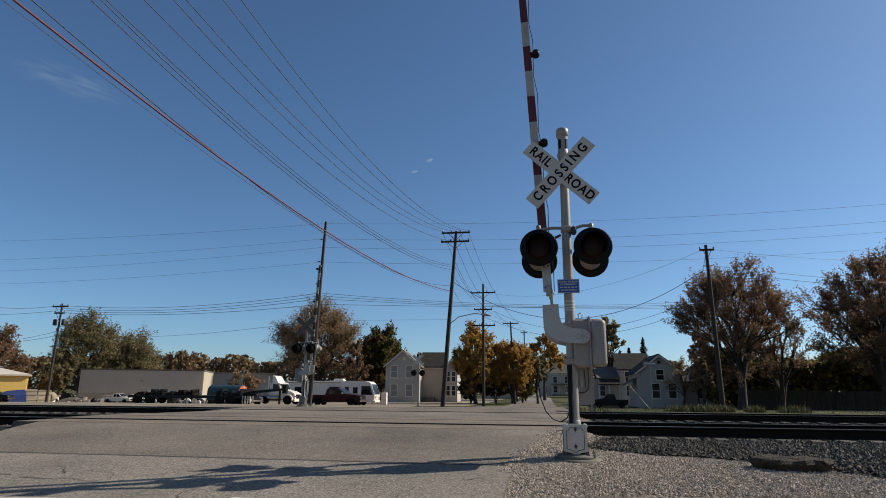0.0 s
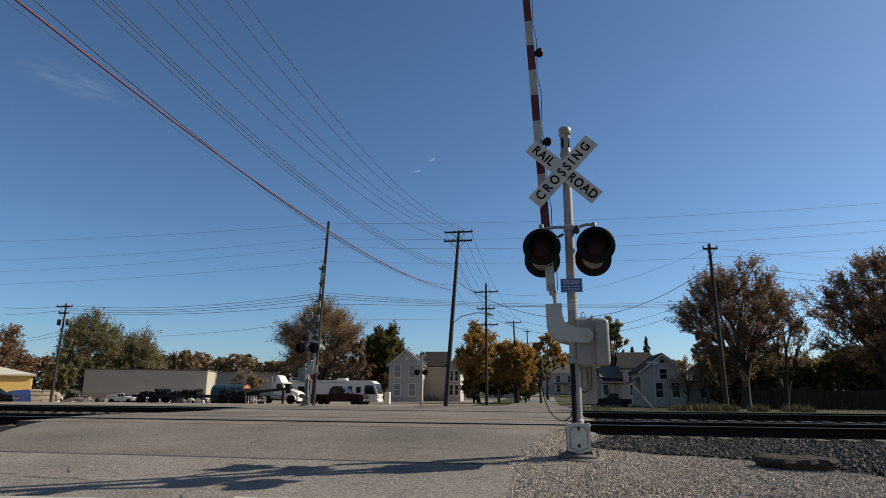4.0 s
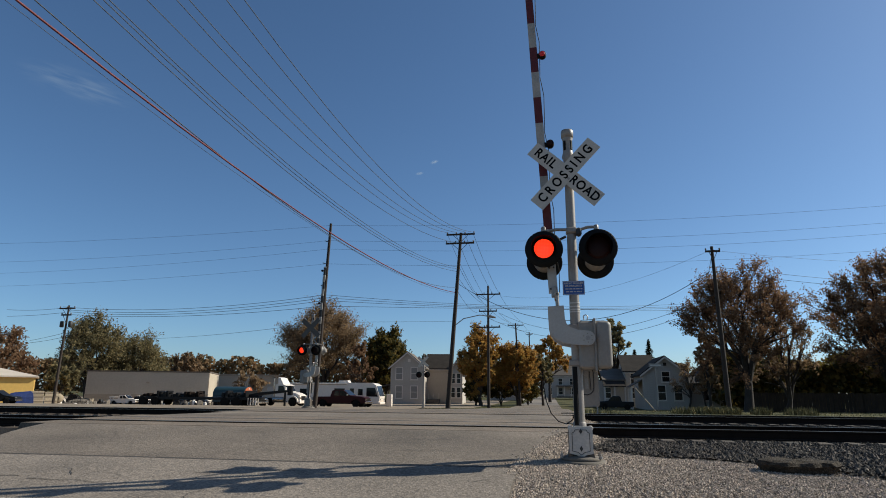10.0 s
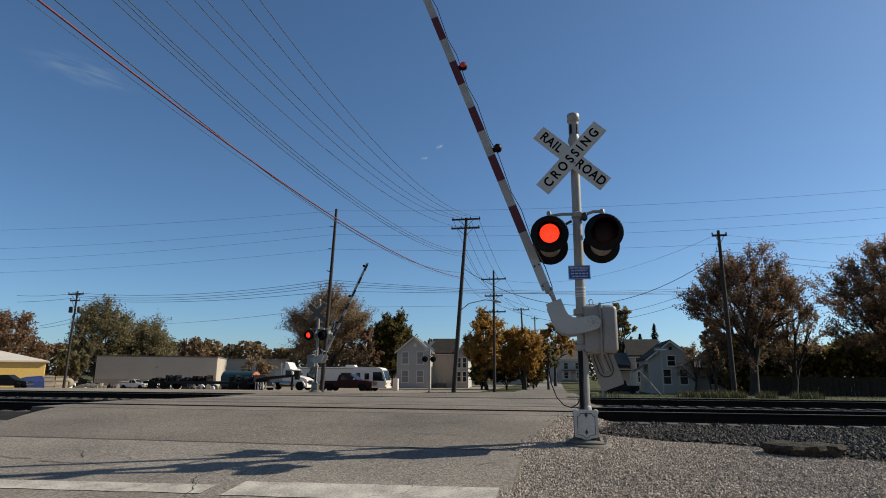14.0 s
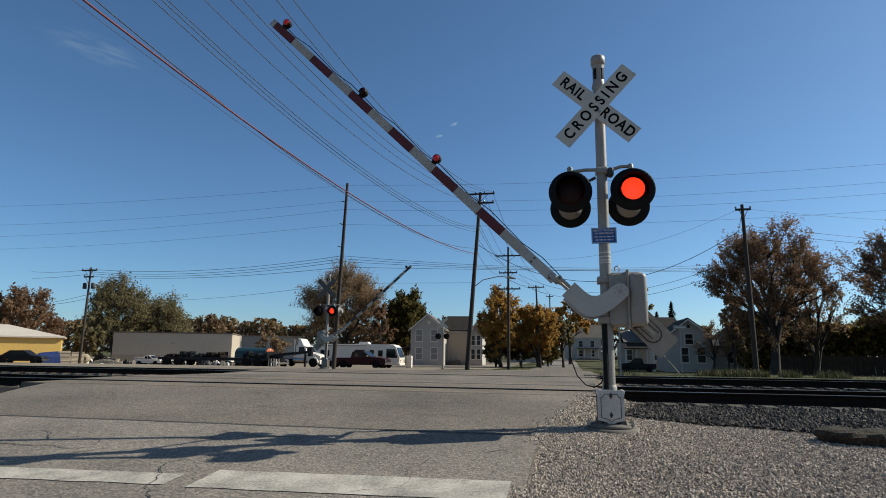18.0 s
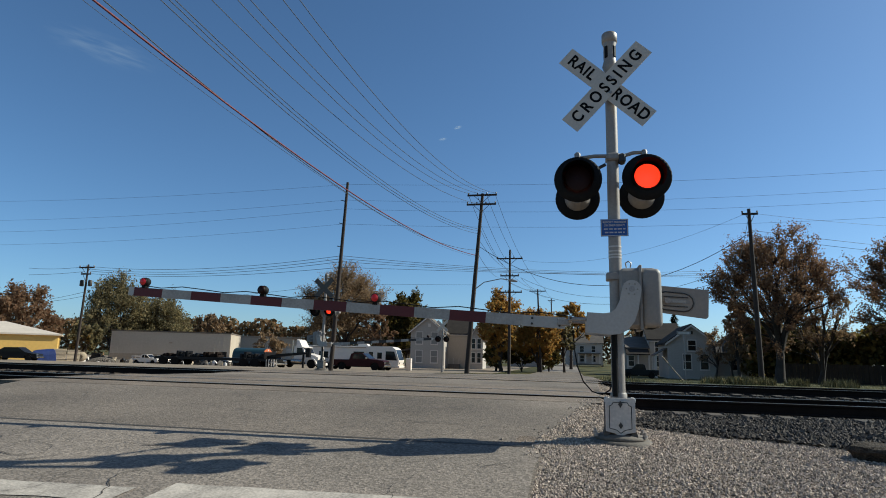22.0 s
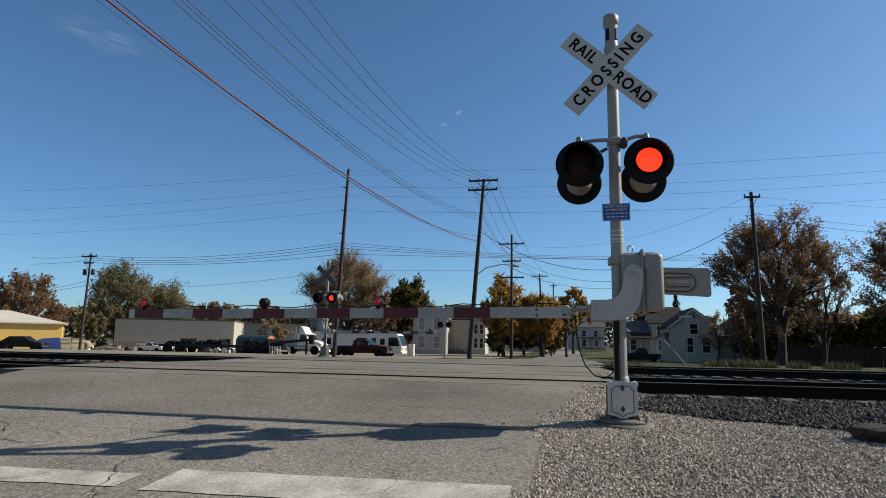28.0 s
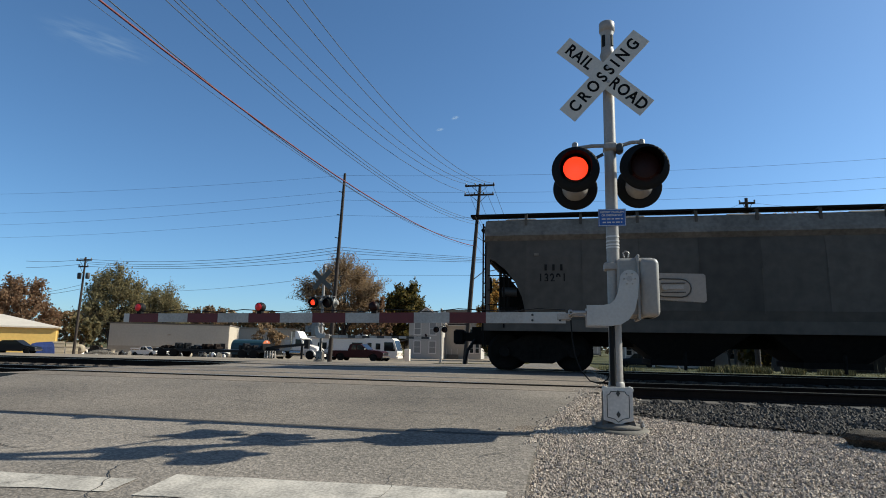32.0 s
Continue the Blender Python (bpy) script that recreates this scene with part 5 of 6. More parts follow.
for xx, zz in ((0.1, 0.8), (1.3, 0.8), (0.1, 2.6), (1.3, 2.6), (-3.2, 0.8)):
    window(house_6, xx, xx + 0.65, zz, zz + 1.3, 0 if xx > -1 else 0.2)
house_7 = thing("house", "white gabled house with lean-to porch behind the tracks", "house", pose(13.0, 74, 0.0), "houses")
gabled(house_7, -2.5, 2.5, 0, 8, -0.4, 3.6, 5.5, SIDING, SHINGLE)
window(house_7, -0.9, -0.1, 0.7, 2.3, 0)
window(house_7, 0.9, 1.7, 0.7, 2.3, 0)
part("attic_vent", Mesh().box(-0.15, 0.2, -0.05, 0, 4.55, 4.9), SHINGLE, house_7)
part("porch_roof", Mesh().loft([[(-3.9, 0.6, 2.1), (-2.5, 0.6, 2.9), (-2.5, 4, 2.9), (-3.9, 4, 2.1)], [(-3.9, 0.6, 2.2), (-2.5, 0.6, 3.0), (-2.5, 4, 3.0), (-3.9, 4, 2.2)]]), SHINGLE2, house_7)
window(house_7, -0.35, 0.45, 2.75, 3.85, 0)
for i in range(14):
    part("siding_board", Mesh().prism([(-0.02, 0.0), (0.0, 0.0), (0.0, 0.24), (-0.004, 0.24)], -2.5, 2.5, "yz"), SIDING, house_7, at=pose(0, -0.001, -0.35 + 0.28 * i))
for y in (0.8, 2.6, 4.8):
    part("porch_post", Mesh().box(-3.8, -3.65, y * 0.8, y * 0.8 + 0.15, -0.4, 2.2), TRIM, house_7)
part("annex_wall", Mesh().box(2.5, 6.6, 1.5, 7, -0.4, 2.5), SIDING, house_7)
part("annex_roof", Mesh().loft([[(2.4, 1.2, 2.45), (6.9, 1.2, 2.45), (6.9, 7.2, 3.6), (2.4, 7.2, 3.6)], [(2.4, 1.2, 2.6), (6.9, 1.2, 2.6), (6.9, 7.2, 3.75), (2.4, 7.2, 3.75)]]), SHINGLE, house_7)
window(house_7, 4.4, 5.2, 0.7, 1.9, 1.5)
house_8 = thing("house", "dark brown house half hidden behind the large tree", "house", pose(20.5, 78, 0.0), "houses")
gabled(house_8, -2.8, 4.2, 0, 8, -0.4, 3.4, 6.0, FENCE, SHINGLE, "y")
for k in range(26):
    f = thing("fence_panel", "dark stained board fence panel", "fence", pose(19.4 + 2.45 * k, 66 - 0.32 * k, gz(66) + 0.05, 0, 0, -7), "fence panels")
    for i in range(8):
        part("board", Mesh().box(0.3 * i + 0.01, 0.3 * i + 0.29, -0.015, 0.015, 0, 1.75 + 0.03 * (i % 3)), FENCE, f)
    part("post", Mesh().box(-0.05, 0.05, 0.02, 0.12, -0.1, 1.8), FENCE, f)

# ---- warehouse and yard ----
warehouse = thing("warehouse", "long low pale metal warehouse with flat roof", "warehouse", pose(-47.75, 79.8, -0.45, 0, 0, 24), "buildings")
L = 15.6
part("wall", Mesh().box(-L, 0, 0, 12, 0, 4.25), METALWALL, warehouse)
part("lower_band", Mesh().box(-L - 0.02, 0.02, -0.03, 0, 0, 1.25), METALDARK, warehouse, "darker lower wall band")
part("parapet", Mesh().box(-L - 0.1, 0.1, -0.08, 12.1, 4.25, 4.42), SHINGLE2, warehouse)
for i in range(25):
    part("cladding_rib", Mesh().box(-L + 0.3 + i * 0.6, -L + 0.36 + i * 0.6, -0.008, 0, 1.3, 4.2), METALWALL, warehouse)
part("door", Mesh().box(-1.1, -0.35, -0.05, 0, 0, 1.75), DARKPAINT, warehouse)
part("vent", Mesh().box(-8.1, -7.7, -0.06, 0, 2.75, 2.95), METALDARK, warehouse)
part("end_wall", Mesh().box(0.0, 0.06, 0.05, 11.9, 0, 4.2), METALWALL, warehouse)
warehouse_2 = thing("warehouse", "pale warehouse wing with shallow roof", "warehouse", pose(-57.0, 94.0, -0.45, 0, 0, 28), "buildings")
part("wall", Mesh().box(-4, 12, 0, 10, 0, 4.25), METALWALL, warehouse_2)
part("roof", Mesh().box(-4.2, 12.2, -0.2, 10.2, 4.25, 4.5), METALDARK, warehouse_2)
for x in (1.0, 2.6):
    part("loading_bay", Mesh().box(x + 1, x + 2.2, -0.06, 0, 1.6, 2.4), DARKPAINT, warehouse_2)
yellow = thing("building", "yellow metal shed with pale shallow roof", "building", pose(-51.9, 54.4, -0.1, 0, 0, 43), "buildings")
part("wall", Mesh().box(-14, 0, 0, 9, 0, 2.75), YELLOW, yellow)
part("roof", Mesh().loft([[(-14.3, -0.3, 2.7), (0.3, -0.3, 2.7), (0.3, 9.3, 2.7), (-14.3, 9.3, 2.7)], [(-14.3, -0.3, 2.85), (0.3, -0.3, 2.85), (0.3, 9.3, 2.85), (-14.3, 9.3, 2.85)], [(-14.0, 4.4, 4.1), (-5.0, 4.4, 4.1), (-5.0, 4.6, 4.1), (-14.0, 4.6, 4.1)]]), ROOFWHITE, yellow)
crates = thing("tarpaulin_stack", "blue tarpaulin draped over stacked goods", "tarpaulin", pose(-46.2, 48.3, gz(48), 0, 0, 43) @ Matrix.Diagonal((0.66, 1.0, 0.95, 1.0)))
part("tarpaulin", Mesh().loft([[(-2.9, -0.6, 0), (0.4, -0.6, 0), (0.4, 1.4, 0), (-2.9, 1.4, 0)], [(-2.75, -0.55, 0.5), (0.3, -0.5, 0.6), (0.3, 1.3, 0.6), (-2.7, 1.3, 0.55)], [(-2.3, -0.4, 0.85), (0.15, -0.35, 0.95), (0.15, 1.2, 1.0), (-2.4, 1.2, 0.9)], [(-1.9, -0.1, 0.98), (-0.1, -0.1, 1.1), (-0.1, 0.9, 1.12), (-1.9, 0.9, 1.0)]]), TARP, crates)
for i in range(2):
    c = thing("crate", "pale wooden crate beside the tarpaulin", "crate", pose(-46.5 + 0.8 * i, 49.3 + 0.75 * i, gz(50), 0, 0, 43), "crates")
    part("crate_body", Mesh().box(-0.5, 0.5, -0.5, 0.5, 0, 1.12 - 0.1 * i, 0.02), CRATE, c)
    for z in (0.2, 0.6, 0.95):
        part("slat", Mesh().box(-0.52, 0.52, -0.53, -0.5, z, z + 0.1), CRATE, c)


# ---- vehicles ----
def wheel(parent, x, y, r=0.45, w=0.25, rim=None):
    """A wheel whose axle lies along y of its thing."""
    t = part("wheel", Mesh().lathe([(r * 0.6, -w / 2), (r * 0.92, -w / 2), (r, -w / 2 + 0.04), (r, w / 2 - 0.04), (r * 0.92, w / 2), (r * 0.6, w / 2)], "y", (x, y, r), 20), RUBBER, parent)
    part("rim", Mesh().lathe([(r * 0.6, -w / 2 + 0.02), (r * 0.5, -w / 2 + 0.06), (r * 0.15, -w / 2 + 0.03)], "y", (x, y, r), 16), rim or CHROME, t)
    return t


def glass(parent, outline, y0, y1):
    return part("window", Mesh().prism(outline, y0, y1, "xz"), GLASS, parent)


def arch(cx, r, z):
    """Points of a wheel arch, from back to front, along a sill at height z."""
    return [(cx + r * math.cos(radians(a)), max(z, 0.75 * r + r * math.sin(radians(a)) * 0.95)) for a in range(180, -1, -20)]


# motorhome, nose to +x, side seen from -y
rv = thing("motorhome", "white motorhome with dark windows and big windscreen", "motorhome", pose(-19.4, 69.4, -0.36, 0, 0, 1), "vehicles")
nose = [(-1.25, 0.4), (-0.25, 0.42), (0.0, 0.75), (0.02, 1.2), (-0.42, 2.45), (-0.75, 2.68), (-1.2, 2.75), (-11.0, 2.75), (-11.15, 2.6), (-11.15, 0.5)]
part("body", Mesh().prism(nose + arch(-8.4, 0.55, 0.4) + arch(-1.9, 0.55, 0.4), -1.2, 1.2), TRUCKWHITE, rv, "white coach body")
part("stripe", Mesh().box(-11.0, -2.6, -1.215, -1.2, 0.78, 0.86).box(-11.0, -2.6, -1.215, -1.2, 0.94, 0.98), SIDINGG, rv, "thin grey side stripes")
part("skirt", Mesh().box(-7.8, -2.5, -1.212, -1.2, 0.42, 0.66), SIDINGG, rv)
glass(rv, [(-1.55, 1.22), (-0.2, 1.2), (-0.55, 2.2), (-1.55, 2.2)], -1.215, -1.2)
part("windscreen", Mesh().loft([[(0.025, -1.08, 1.25), (0.025, 1.08, 1.25)], [(-0.38, -1.08, 2.4), (-0.38, 1.08, 2.4)]], caps=False, close=False), GLASS, rv)
for a, b, c, d in ((-2.55, -2.0, 1.35, 2.05), (-3.55, -3.05, 1.3, 2.1), (-5.4, -4.15, 1.25, 2.1), (-9.6, -8.5, 1.3, 2.05)):
    glass(rv, [(a, c), (b, c), (b, d), (a, d)], -1.225, -1.2)
door = part("entry_door", Mesh().box(-3.7, -2.85, -1.215, -1.2, 0.5, 2.3, 0.005), TRUCKWHITE, rv)
part("handle", Mesh().box(-3.62, -3.55, -1.25, -1.215, 1.1, 1.2), DARKPAINT, door)
part("roof_unit", Mesh().loft([[(-5.2, -0.5, 2.74), (-3.9, -0.5, 2.74), (-3.9, 0.5, 2.74), (-5.2, 0.5, 2.74)], [(-5.1, -0.45, 3.02), (-4.1, -0.45, 3.02), (-4.1, 0.45, 3.02), (-5.1, 0.45, 3.02)]]), TRUCKWHITE, rv)
part("awning", Mesh().tube([(-10.4, -1.28, 2.6), (-3.9, -1.28, 2.6)], 0.07, 8), SIDINGG, rv)
part("mirror", Mesh().box(-0.5, -0.35, -1.55, -1.25, 1.4, 1.75, 0.02), BLACK, rv)
for y in (-1.0, 0.7):
    part("headlight", Mesh().box(-0.02, 0.035, y, y + 0.3, 0.8, 0.98, 0.01), CHROME, rv)
part("bumper", Mesh().box(-0.4, 0.1, -1.18, 1.18, 0.34, 0.62, 0.05), TRUCKWHITE, rv)
for x in (-1.9, -8.4):
    for y in (-1.03, 1.03):
        wheel(rv, x, y, 0.42, 0.26)


def pickup(name, label, at, paint, length=5.6):
    p = thing(name, label, "pickup truck", at, "vehicles")
    k = length / 5.6
    o = [(-5.6, 0.5), (-5.62, 1.08), (-3.75, 1.1), (-3.55, 1.72), (-3.3, 1.8), (-2.4, 1.8), (-1.65, 1.2), (-0.35, 1.08), (-0.02, 0.95), (0.0, 0.45)]
    low = arch(-1.05, 0.5, 0.42)[::-1] + arch(-4.55, 0.5, 0.42)[::-1]
    part("body", Mesh().prism([(x * k, z) for x, z in o + low], -0.93, 0.93), paint, p)
    part("underbody", Mesh().box(-5.4 * k, -0.2 * k, -0.7, 0.7, 0.35, 0.9), DARKPAINT, p)
    for y in (-0.95, 0.93):
        glass(p, [(-3.38 * k, 1.2), (-2.85 * k, 1.2), (-2.85 * k, 1.68), (-3.25 * k, 1.68)], y, y + 0.02)
        glass(p, [(-2.75 * k, 1.2), (-1.8 * k, 1.2), (-2.38 * k, 1.69), (-2.75 * k, 1.69)], y, y + 0.02)
    part("windscreen", Mesh().loft([[(-1.66 * k, -0.85, 1.24), (-1.64 * k, 0.85, 1.24)], [(-2.34 * k, -0.8, 1.78), (-2.32 * k, 0.8, 1.78)]], caps=False, close=False), GLASS, p)
    part("bumper", Mesh().box(-0.05, 0.12, -0.95, 0.95, 0.42, 0.62, 0.03), CHROME, p)
    for y in (-0.9, 0.6):
        part("headlight", Mesh().box(-0.1, 0.03, y, y + 0.3, 0.72, 0.9, 0.02), CHROME, p)
    part("grille", Mesh().box(-0.05, 0.02, -0.55, 0.55, 0.66, 0.92), DARKPAINT, p)
    part("mirror", Mesh().box(-1.95 * k, -1.78 * k, -1.15, -0.95, 1.2, 1.4, 0.02), CHROME, p)
    for x in (-1.05, -4.55):
        for y in (-0.82, 0.82):
            wheel(p, x * k, y, 0.37, 0.24)
    return p


pickup("pickup_truck", "maroon pickup truck parked before the motorhome", pose(-19.15, 63.2, -0.22, 0, 0, -2), MAROON, 5.9)
pickup("pickup_truck", "dark pickup truck parked by the white houses", pose(4.4, 61.5, gz(61.5), 0, 0, 176) @ Matrix.Scale(0.72, 4), DARKPAINT, 4.6)

# conventional tractor unit, nose to +x and a little towards the road
semi = thing("semi_truck", "white day-cab tractor truck with roof fairing", "truck", pose(-24.1, 57.6, -0.02, 0, 0, -6) @ Matrix.Scale(0.84, 4), "vehicles")
part("hood", Mesh().loft([[(0.0, -0.8, 0.6), (0.0, 0.8, 0.6), (-0.1, 0.78, 1.25), (-0.1, -0.78, 1.25)], [(-0.6, -0.85, 0.6), (-0.6, 0.85, 0.6), (-0.6, 0.8, 1.48), (-0.6, -0.8, 1.48)], [(-1.7, -1.0, 0.6), (-1.7, 1.0, 0.6), (-1.7, 0.95, 1.7), (-1.7, -0.95, 1.7)]]), TRUCKWHITE, semi, "white sloping bonnet")
part("cab", Mesh().prism([(-3.2, 0.7), (-1.65, 0.7), (-1.65, 1.7), (-2.05, 2.42), (-2.25, 2.5), (-3.1, 2.52), (-3.2, 2.45)], -1.05, 1.05), TRUCKWHITE, semi)
glass(semi, [(-2.8, 1.58), (-1.85, 1.58), (-2.12, 2.3), (-2.8, 2.32)], -1.07, -1.05)
part("windscreen", Mesh().loft([[(-1.62, -0.98, 1.72), (-1.62, 0.98, 1.72)], [(-2.03, -0.98, 2.42), (-2.03, 0.98, 2.42)]], caps=False, close=False), GLASS, semi)
part("visor", Mesh().prism([(-2.05, 2.42), (-1.85, 2.36), (-1.87, 2.32), (-2.07, 2.38)], -1.05, 1.05), TRUCKWHITE, semi)
part("roof_fairing", Mesh().loft([[(-2.3, -0.8, 2.5), (-2.3, 0.8, 2.5), (-3.0, 0.9, 2.5), (-3.0, -0.9, 2.5)], [(-2.75, -0.75, 3.2), (-2.75, 0.75, 3.2), (-3.05, 0.8, 3.3), (-3.05, -0.8, 3.3)]]), TRUCKWHITE, semi)
part("sleeper", Mesh().box(-4.3, -3.22, -1.0, 1.0, 0.9, 2.2, 0.05), SIDINGG, semi)
part("exhaust_stack", Mesh().tube([(-3.35, -1.05, 1.0), (-3.35, -1.05, 3.2)], 0.08, 8), CHROME, semi)
part("fender", Mesh().prism([(-0.85 + 0.70 * math.cos(radians(a)), 0.5 + 0.68 * math.sin(radians(a))) for a in range(-5, 186, 19)] + [(-0.85 + 0.56 * math.cos(radians(a)), 0.5 + 0.56 * math.sin(radians(a))) for a in range(185, -6, -19)], -1.1, -0.75), TRUCKWHITE, semi)
part("wheel_well", Mesh().box(-1.4, -0.3, -1.0, 1.0, 0.3, 0.98), DARKPAINT, semi)
part("fuel_tank", Mesh().tube([(-3.4, -0.95, 0.75), (-2.0, -0.95, 0.75)], 0.33, 12), CHROME, semi)
part("chassis", Mesh().box(-6.3, -0.3, -0.45, 0.45, 0.5, 0.95), DARKPAINT, semi)
part("bumper", Mesh().box(-0.1, 0.15, -1.1, 1.1, 0.32, 0.62, 0.04), TRUCKWHITE, semi)
part("grille", Mesh().box(-0.05, 0.03, -0.45, 0.45, 0.68, 1.15), DARKPAINT, semi)
for y in (-0.78, 0.5):
    part("headlight", Mesh().box(-0.08, 0.04, y, y + 0.28, 0.85, 1.02, 0.02), CHROME, semi)
part("mirror", Mesh().box(-1.75, -1.65, -1.35, -1.15, 1.65, 2.15, 0.02), TRUCKWHITE, semi)
for x in (-0.85, -4.9, -6.0):
    for y in (-0.95, 0.95):
        wheel(semi, x, y, 0.5, 0.3)
flatbed = thing("flatbed_trailer", "black low flatbed trailer with machinery on it", "trailer", pose(-27.0, 53.3, gz(53.3) - 0.04, 0, 0, 3), "vehicles")
part("deck", Mesh().box(-11.3, 0.4, -1.2, 1.2, 0.55, 0.8, 0.02), DARKPAINT, flatbed)
part("gooseneck", Mesh().loft([[(-0.4, -0.6, 0.7), (-0.4, 0.6, 0.7), (-0.4, 0.6, 1.05), (-0.4, -0.6, 1.05)], [(0.6, -0.6, 1.0), (0.6, 0.6, 1.0), (0.6, 0.6, 1.25), (0.6, -0.6, 1.25)], [(3.3, -0.3, 1.3), (3.3, 0.3, 1.3), (3.3, 0.3, 1.5), (3.3, -0.3, 1.5)]]), DARKPAINT, flatbed)
part("hitch_post", Mesh().box(3.1, 3.5, -0.2, 0.2, 1.0, 1.85, 0.03), DARKPAINT, flatbed)
part("landing_leg", Mesh().box(2.75, 2.9, -0.08, 0.08, 0.05, 1.3), DARKPAINT, flatbed)
part("headboard", Mesh().box(-0.5, -0.4, -1.2, 1.2, 0.8, 1.4), DARKPAINT, flatbed)
for i in range(5):
    part("stake", Mesh().box(-0.2 + i * 0.24, -0.12 + i * 0.24, -1.27, -1.2, 0.12, 0.75), TRUCKWHITE if i % 2 else SIDINGG, flatbed, "pale stake")
for i, (x0, x1, h) in enumerate(((-10.9, -9.7, 0.32), (-9.3, -8.2, 0.55), (-7.9, -6.9, 0.38), (-6.6, -5.2, 0.5), (-2.9, -2.2, 0.62), (-1.9, -0.7, 0.45))):
    m = Mesh().box(x0, x1, -0.8, 0.5, 0.8, 0.8 + h * 0.45, 0.05)
    for k in range(5):
        u, v, w = x0 + (x1 - x0) * (0.1 + 0.2 * k), h * (0.35 + 0.65 * abs(math.sin(2.3 * k + 1.7 * i))), 0.07 + 0.06 * abs(math.cos(3.1 * k + i))
        m.box(u - w, u + w, -0.9 + 0.1 * (k % 3), 0.1, 0.8, 0.8 + v, 0.03)
    m.tube([(x0, -0.5, 0.8 + h * 0.5), (x1 + 0.3, -0.6, 0.8 + h * 0.62)], 0.06, 6)
    part("deck_load", m, DARKPAINT if i % 3 else RUST, flatbed, "dark machine frame on the deck")
for x in (-10.4, -9.2, -2.4, -1.3):
    for y in (-1.1, 1.0):
        wheel(flatbed, x, y, 0.42, 0.3, SIDINGG)
pickup("pickup_truck", "white pickup truck on the low trailer deck", pose(-27.6, 55.9, gz(55.9) - 0.1, 0, 0, -32) @ Matrix.Scale(0.72, 4), TRUCKWHITE, 4.6)
# arched shelter, like a covered load
tank = thing("arched_shelter", "dark teal arched shelter with faded orange end", "shelter", pose(-30.5, 58.6, gz(58.6), 0, 0, 4))
hoop = [(1.05 * math.cos(radians(a)), 1.05 + 0.82 * math.sin(radians(a)) ** 0.8) for a in range(0, 181, 15)]
part("cover", Mesh().prism(hoop + [(-1.05, 0.35), (1.05, 0.35)], -3.3, -0.02, "yz"), TEAL, tank)
part("end_panel", Mesh().prism([(a * 0.96, 1.02 + (b - 1.02) * 0.95) for a, b in hoop] + [(-1.0, 0.38), (1.0, 0.38)], -0.02, 0.03, "yz"), ORANGE, tank, "faded orange end")
part("end_vent", Mesh().lathe([(0.1, 0.0), (0.1, 0.03), (0.0, 0.035)], "x", (0.03, 0.0, 1.62), 12), WHITEP, tank)
for x in (-3.0, -0.3):
    part("skid", Mesh().box(x - 0.2, x + 0.2, -1.0, 1.0, -0.1, 0.36), DARKPAINT, tank)
fridge = thing("appliance", "white upright appliance standing by the motorhome", "appliance", pose(-19.6, 73.6, gz(73.6)))
part("cabinet", Mesh().box(-0.34, 0.3, -0.3, 0.3, 0.0, 1.45, 0.03), TRUCKWHITE, fridge)
part("door_panel", Mesh().box(-0.32, 0.28, -0.33, -0.3, 0.5, 1.4, 0.01), TRUCKWHITE, fridge)
dark_car = thing("car", "dark car parked at the yard's edge", "car", pose(-42.6, 43.4, gz(43.4) - 0.06, 0, 0, 25) @ Matrix.Scale(0.8, 4), "vehicles")
part("body", Mesh().prism([(-4.3, 0.35), (-4.3, 0.8), (-3.7, 0.9), (-3.0, 1.36), (-1.8, 1.38), (-1.1, 0.9), (-0.1, 0.72), (0, 0.35)] + arch(-0.8, 0.4, 0.3)[::-1] + arch(-3.5, 0.4, 0.3)[::-1], -0.85, 0.85), DARKPAINT, dark_car)
for y in (-0.87, 0.85):
    glass(dark_car, [(-3.2, 0.92), (-1.25, 0.92), (-1.8, 1.32), (-2.95, 1.31)], y, y + 0.02)
part("headlight", Mesh().box(-0.15, 0.02, -0.8, -0.5, 0.58, 0.7, 0.02), CHROME, dark_car)
part("bumper", Mesh().box(-0.05, 0.06, -0.84, 0.84, 0.35, 0.5, 0.02), CHROME, dark_car)
for x in (-0.8, -3.5):
    for y in (-0.75, 0.75):
        wheel(dark_car, x, y, 0.3, 0.2)

# scrap, old cars and rubble along the yard
rnd = random.Random(9)
bench = thing("work_table", "white work table among the scrap", "table", pose(-48.1, 62.0, gz(62) - 0.05, 0, 0, 10), "scrap heaps")
part("tabletop", Mesh().box(-0.75, 0.75, -0.35, 0.35, 0.74, 0.86, 0.01), TRUCKWHITE, bench)
for x in (-0.68, 0.6):
    for y in (-0.3, 0.24):
        part("leg", Mesh().box(x, x + 0.1, y, y + 0.08, 0, 0.75), TRUCKWHITE, bench)
coil = thing("cable_reel", "weathered wooden cable reel in the yard", "cable reel", pose(-50.9, 56.6, gz(56.6), 0, 0, 30), "scrap heaps")
for y in (-0.3, 0.26):
    part("reel_disc", Mesh().lathe([(0.12, 0.0), (0.5, 0.0), (0.5, 0.05), (0.12, 0.05)], "y", (0, y, 0.5), 20), CRATE, coil)
part("reel_core", Mesh().tube([(0, -0.3, 0.5), (0, 0.3, 0.5)], 0.22, 14), TIE, coil)
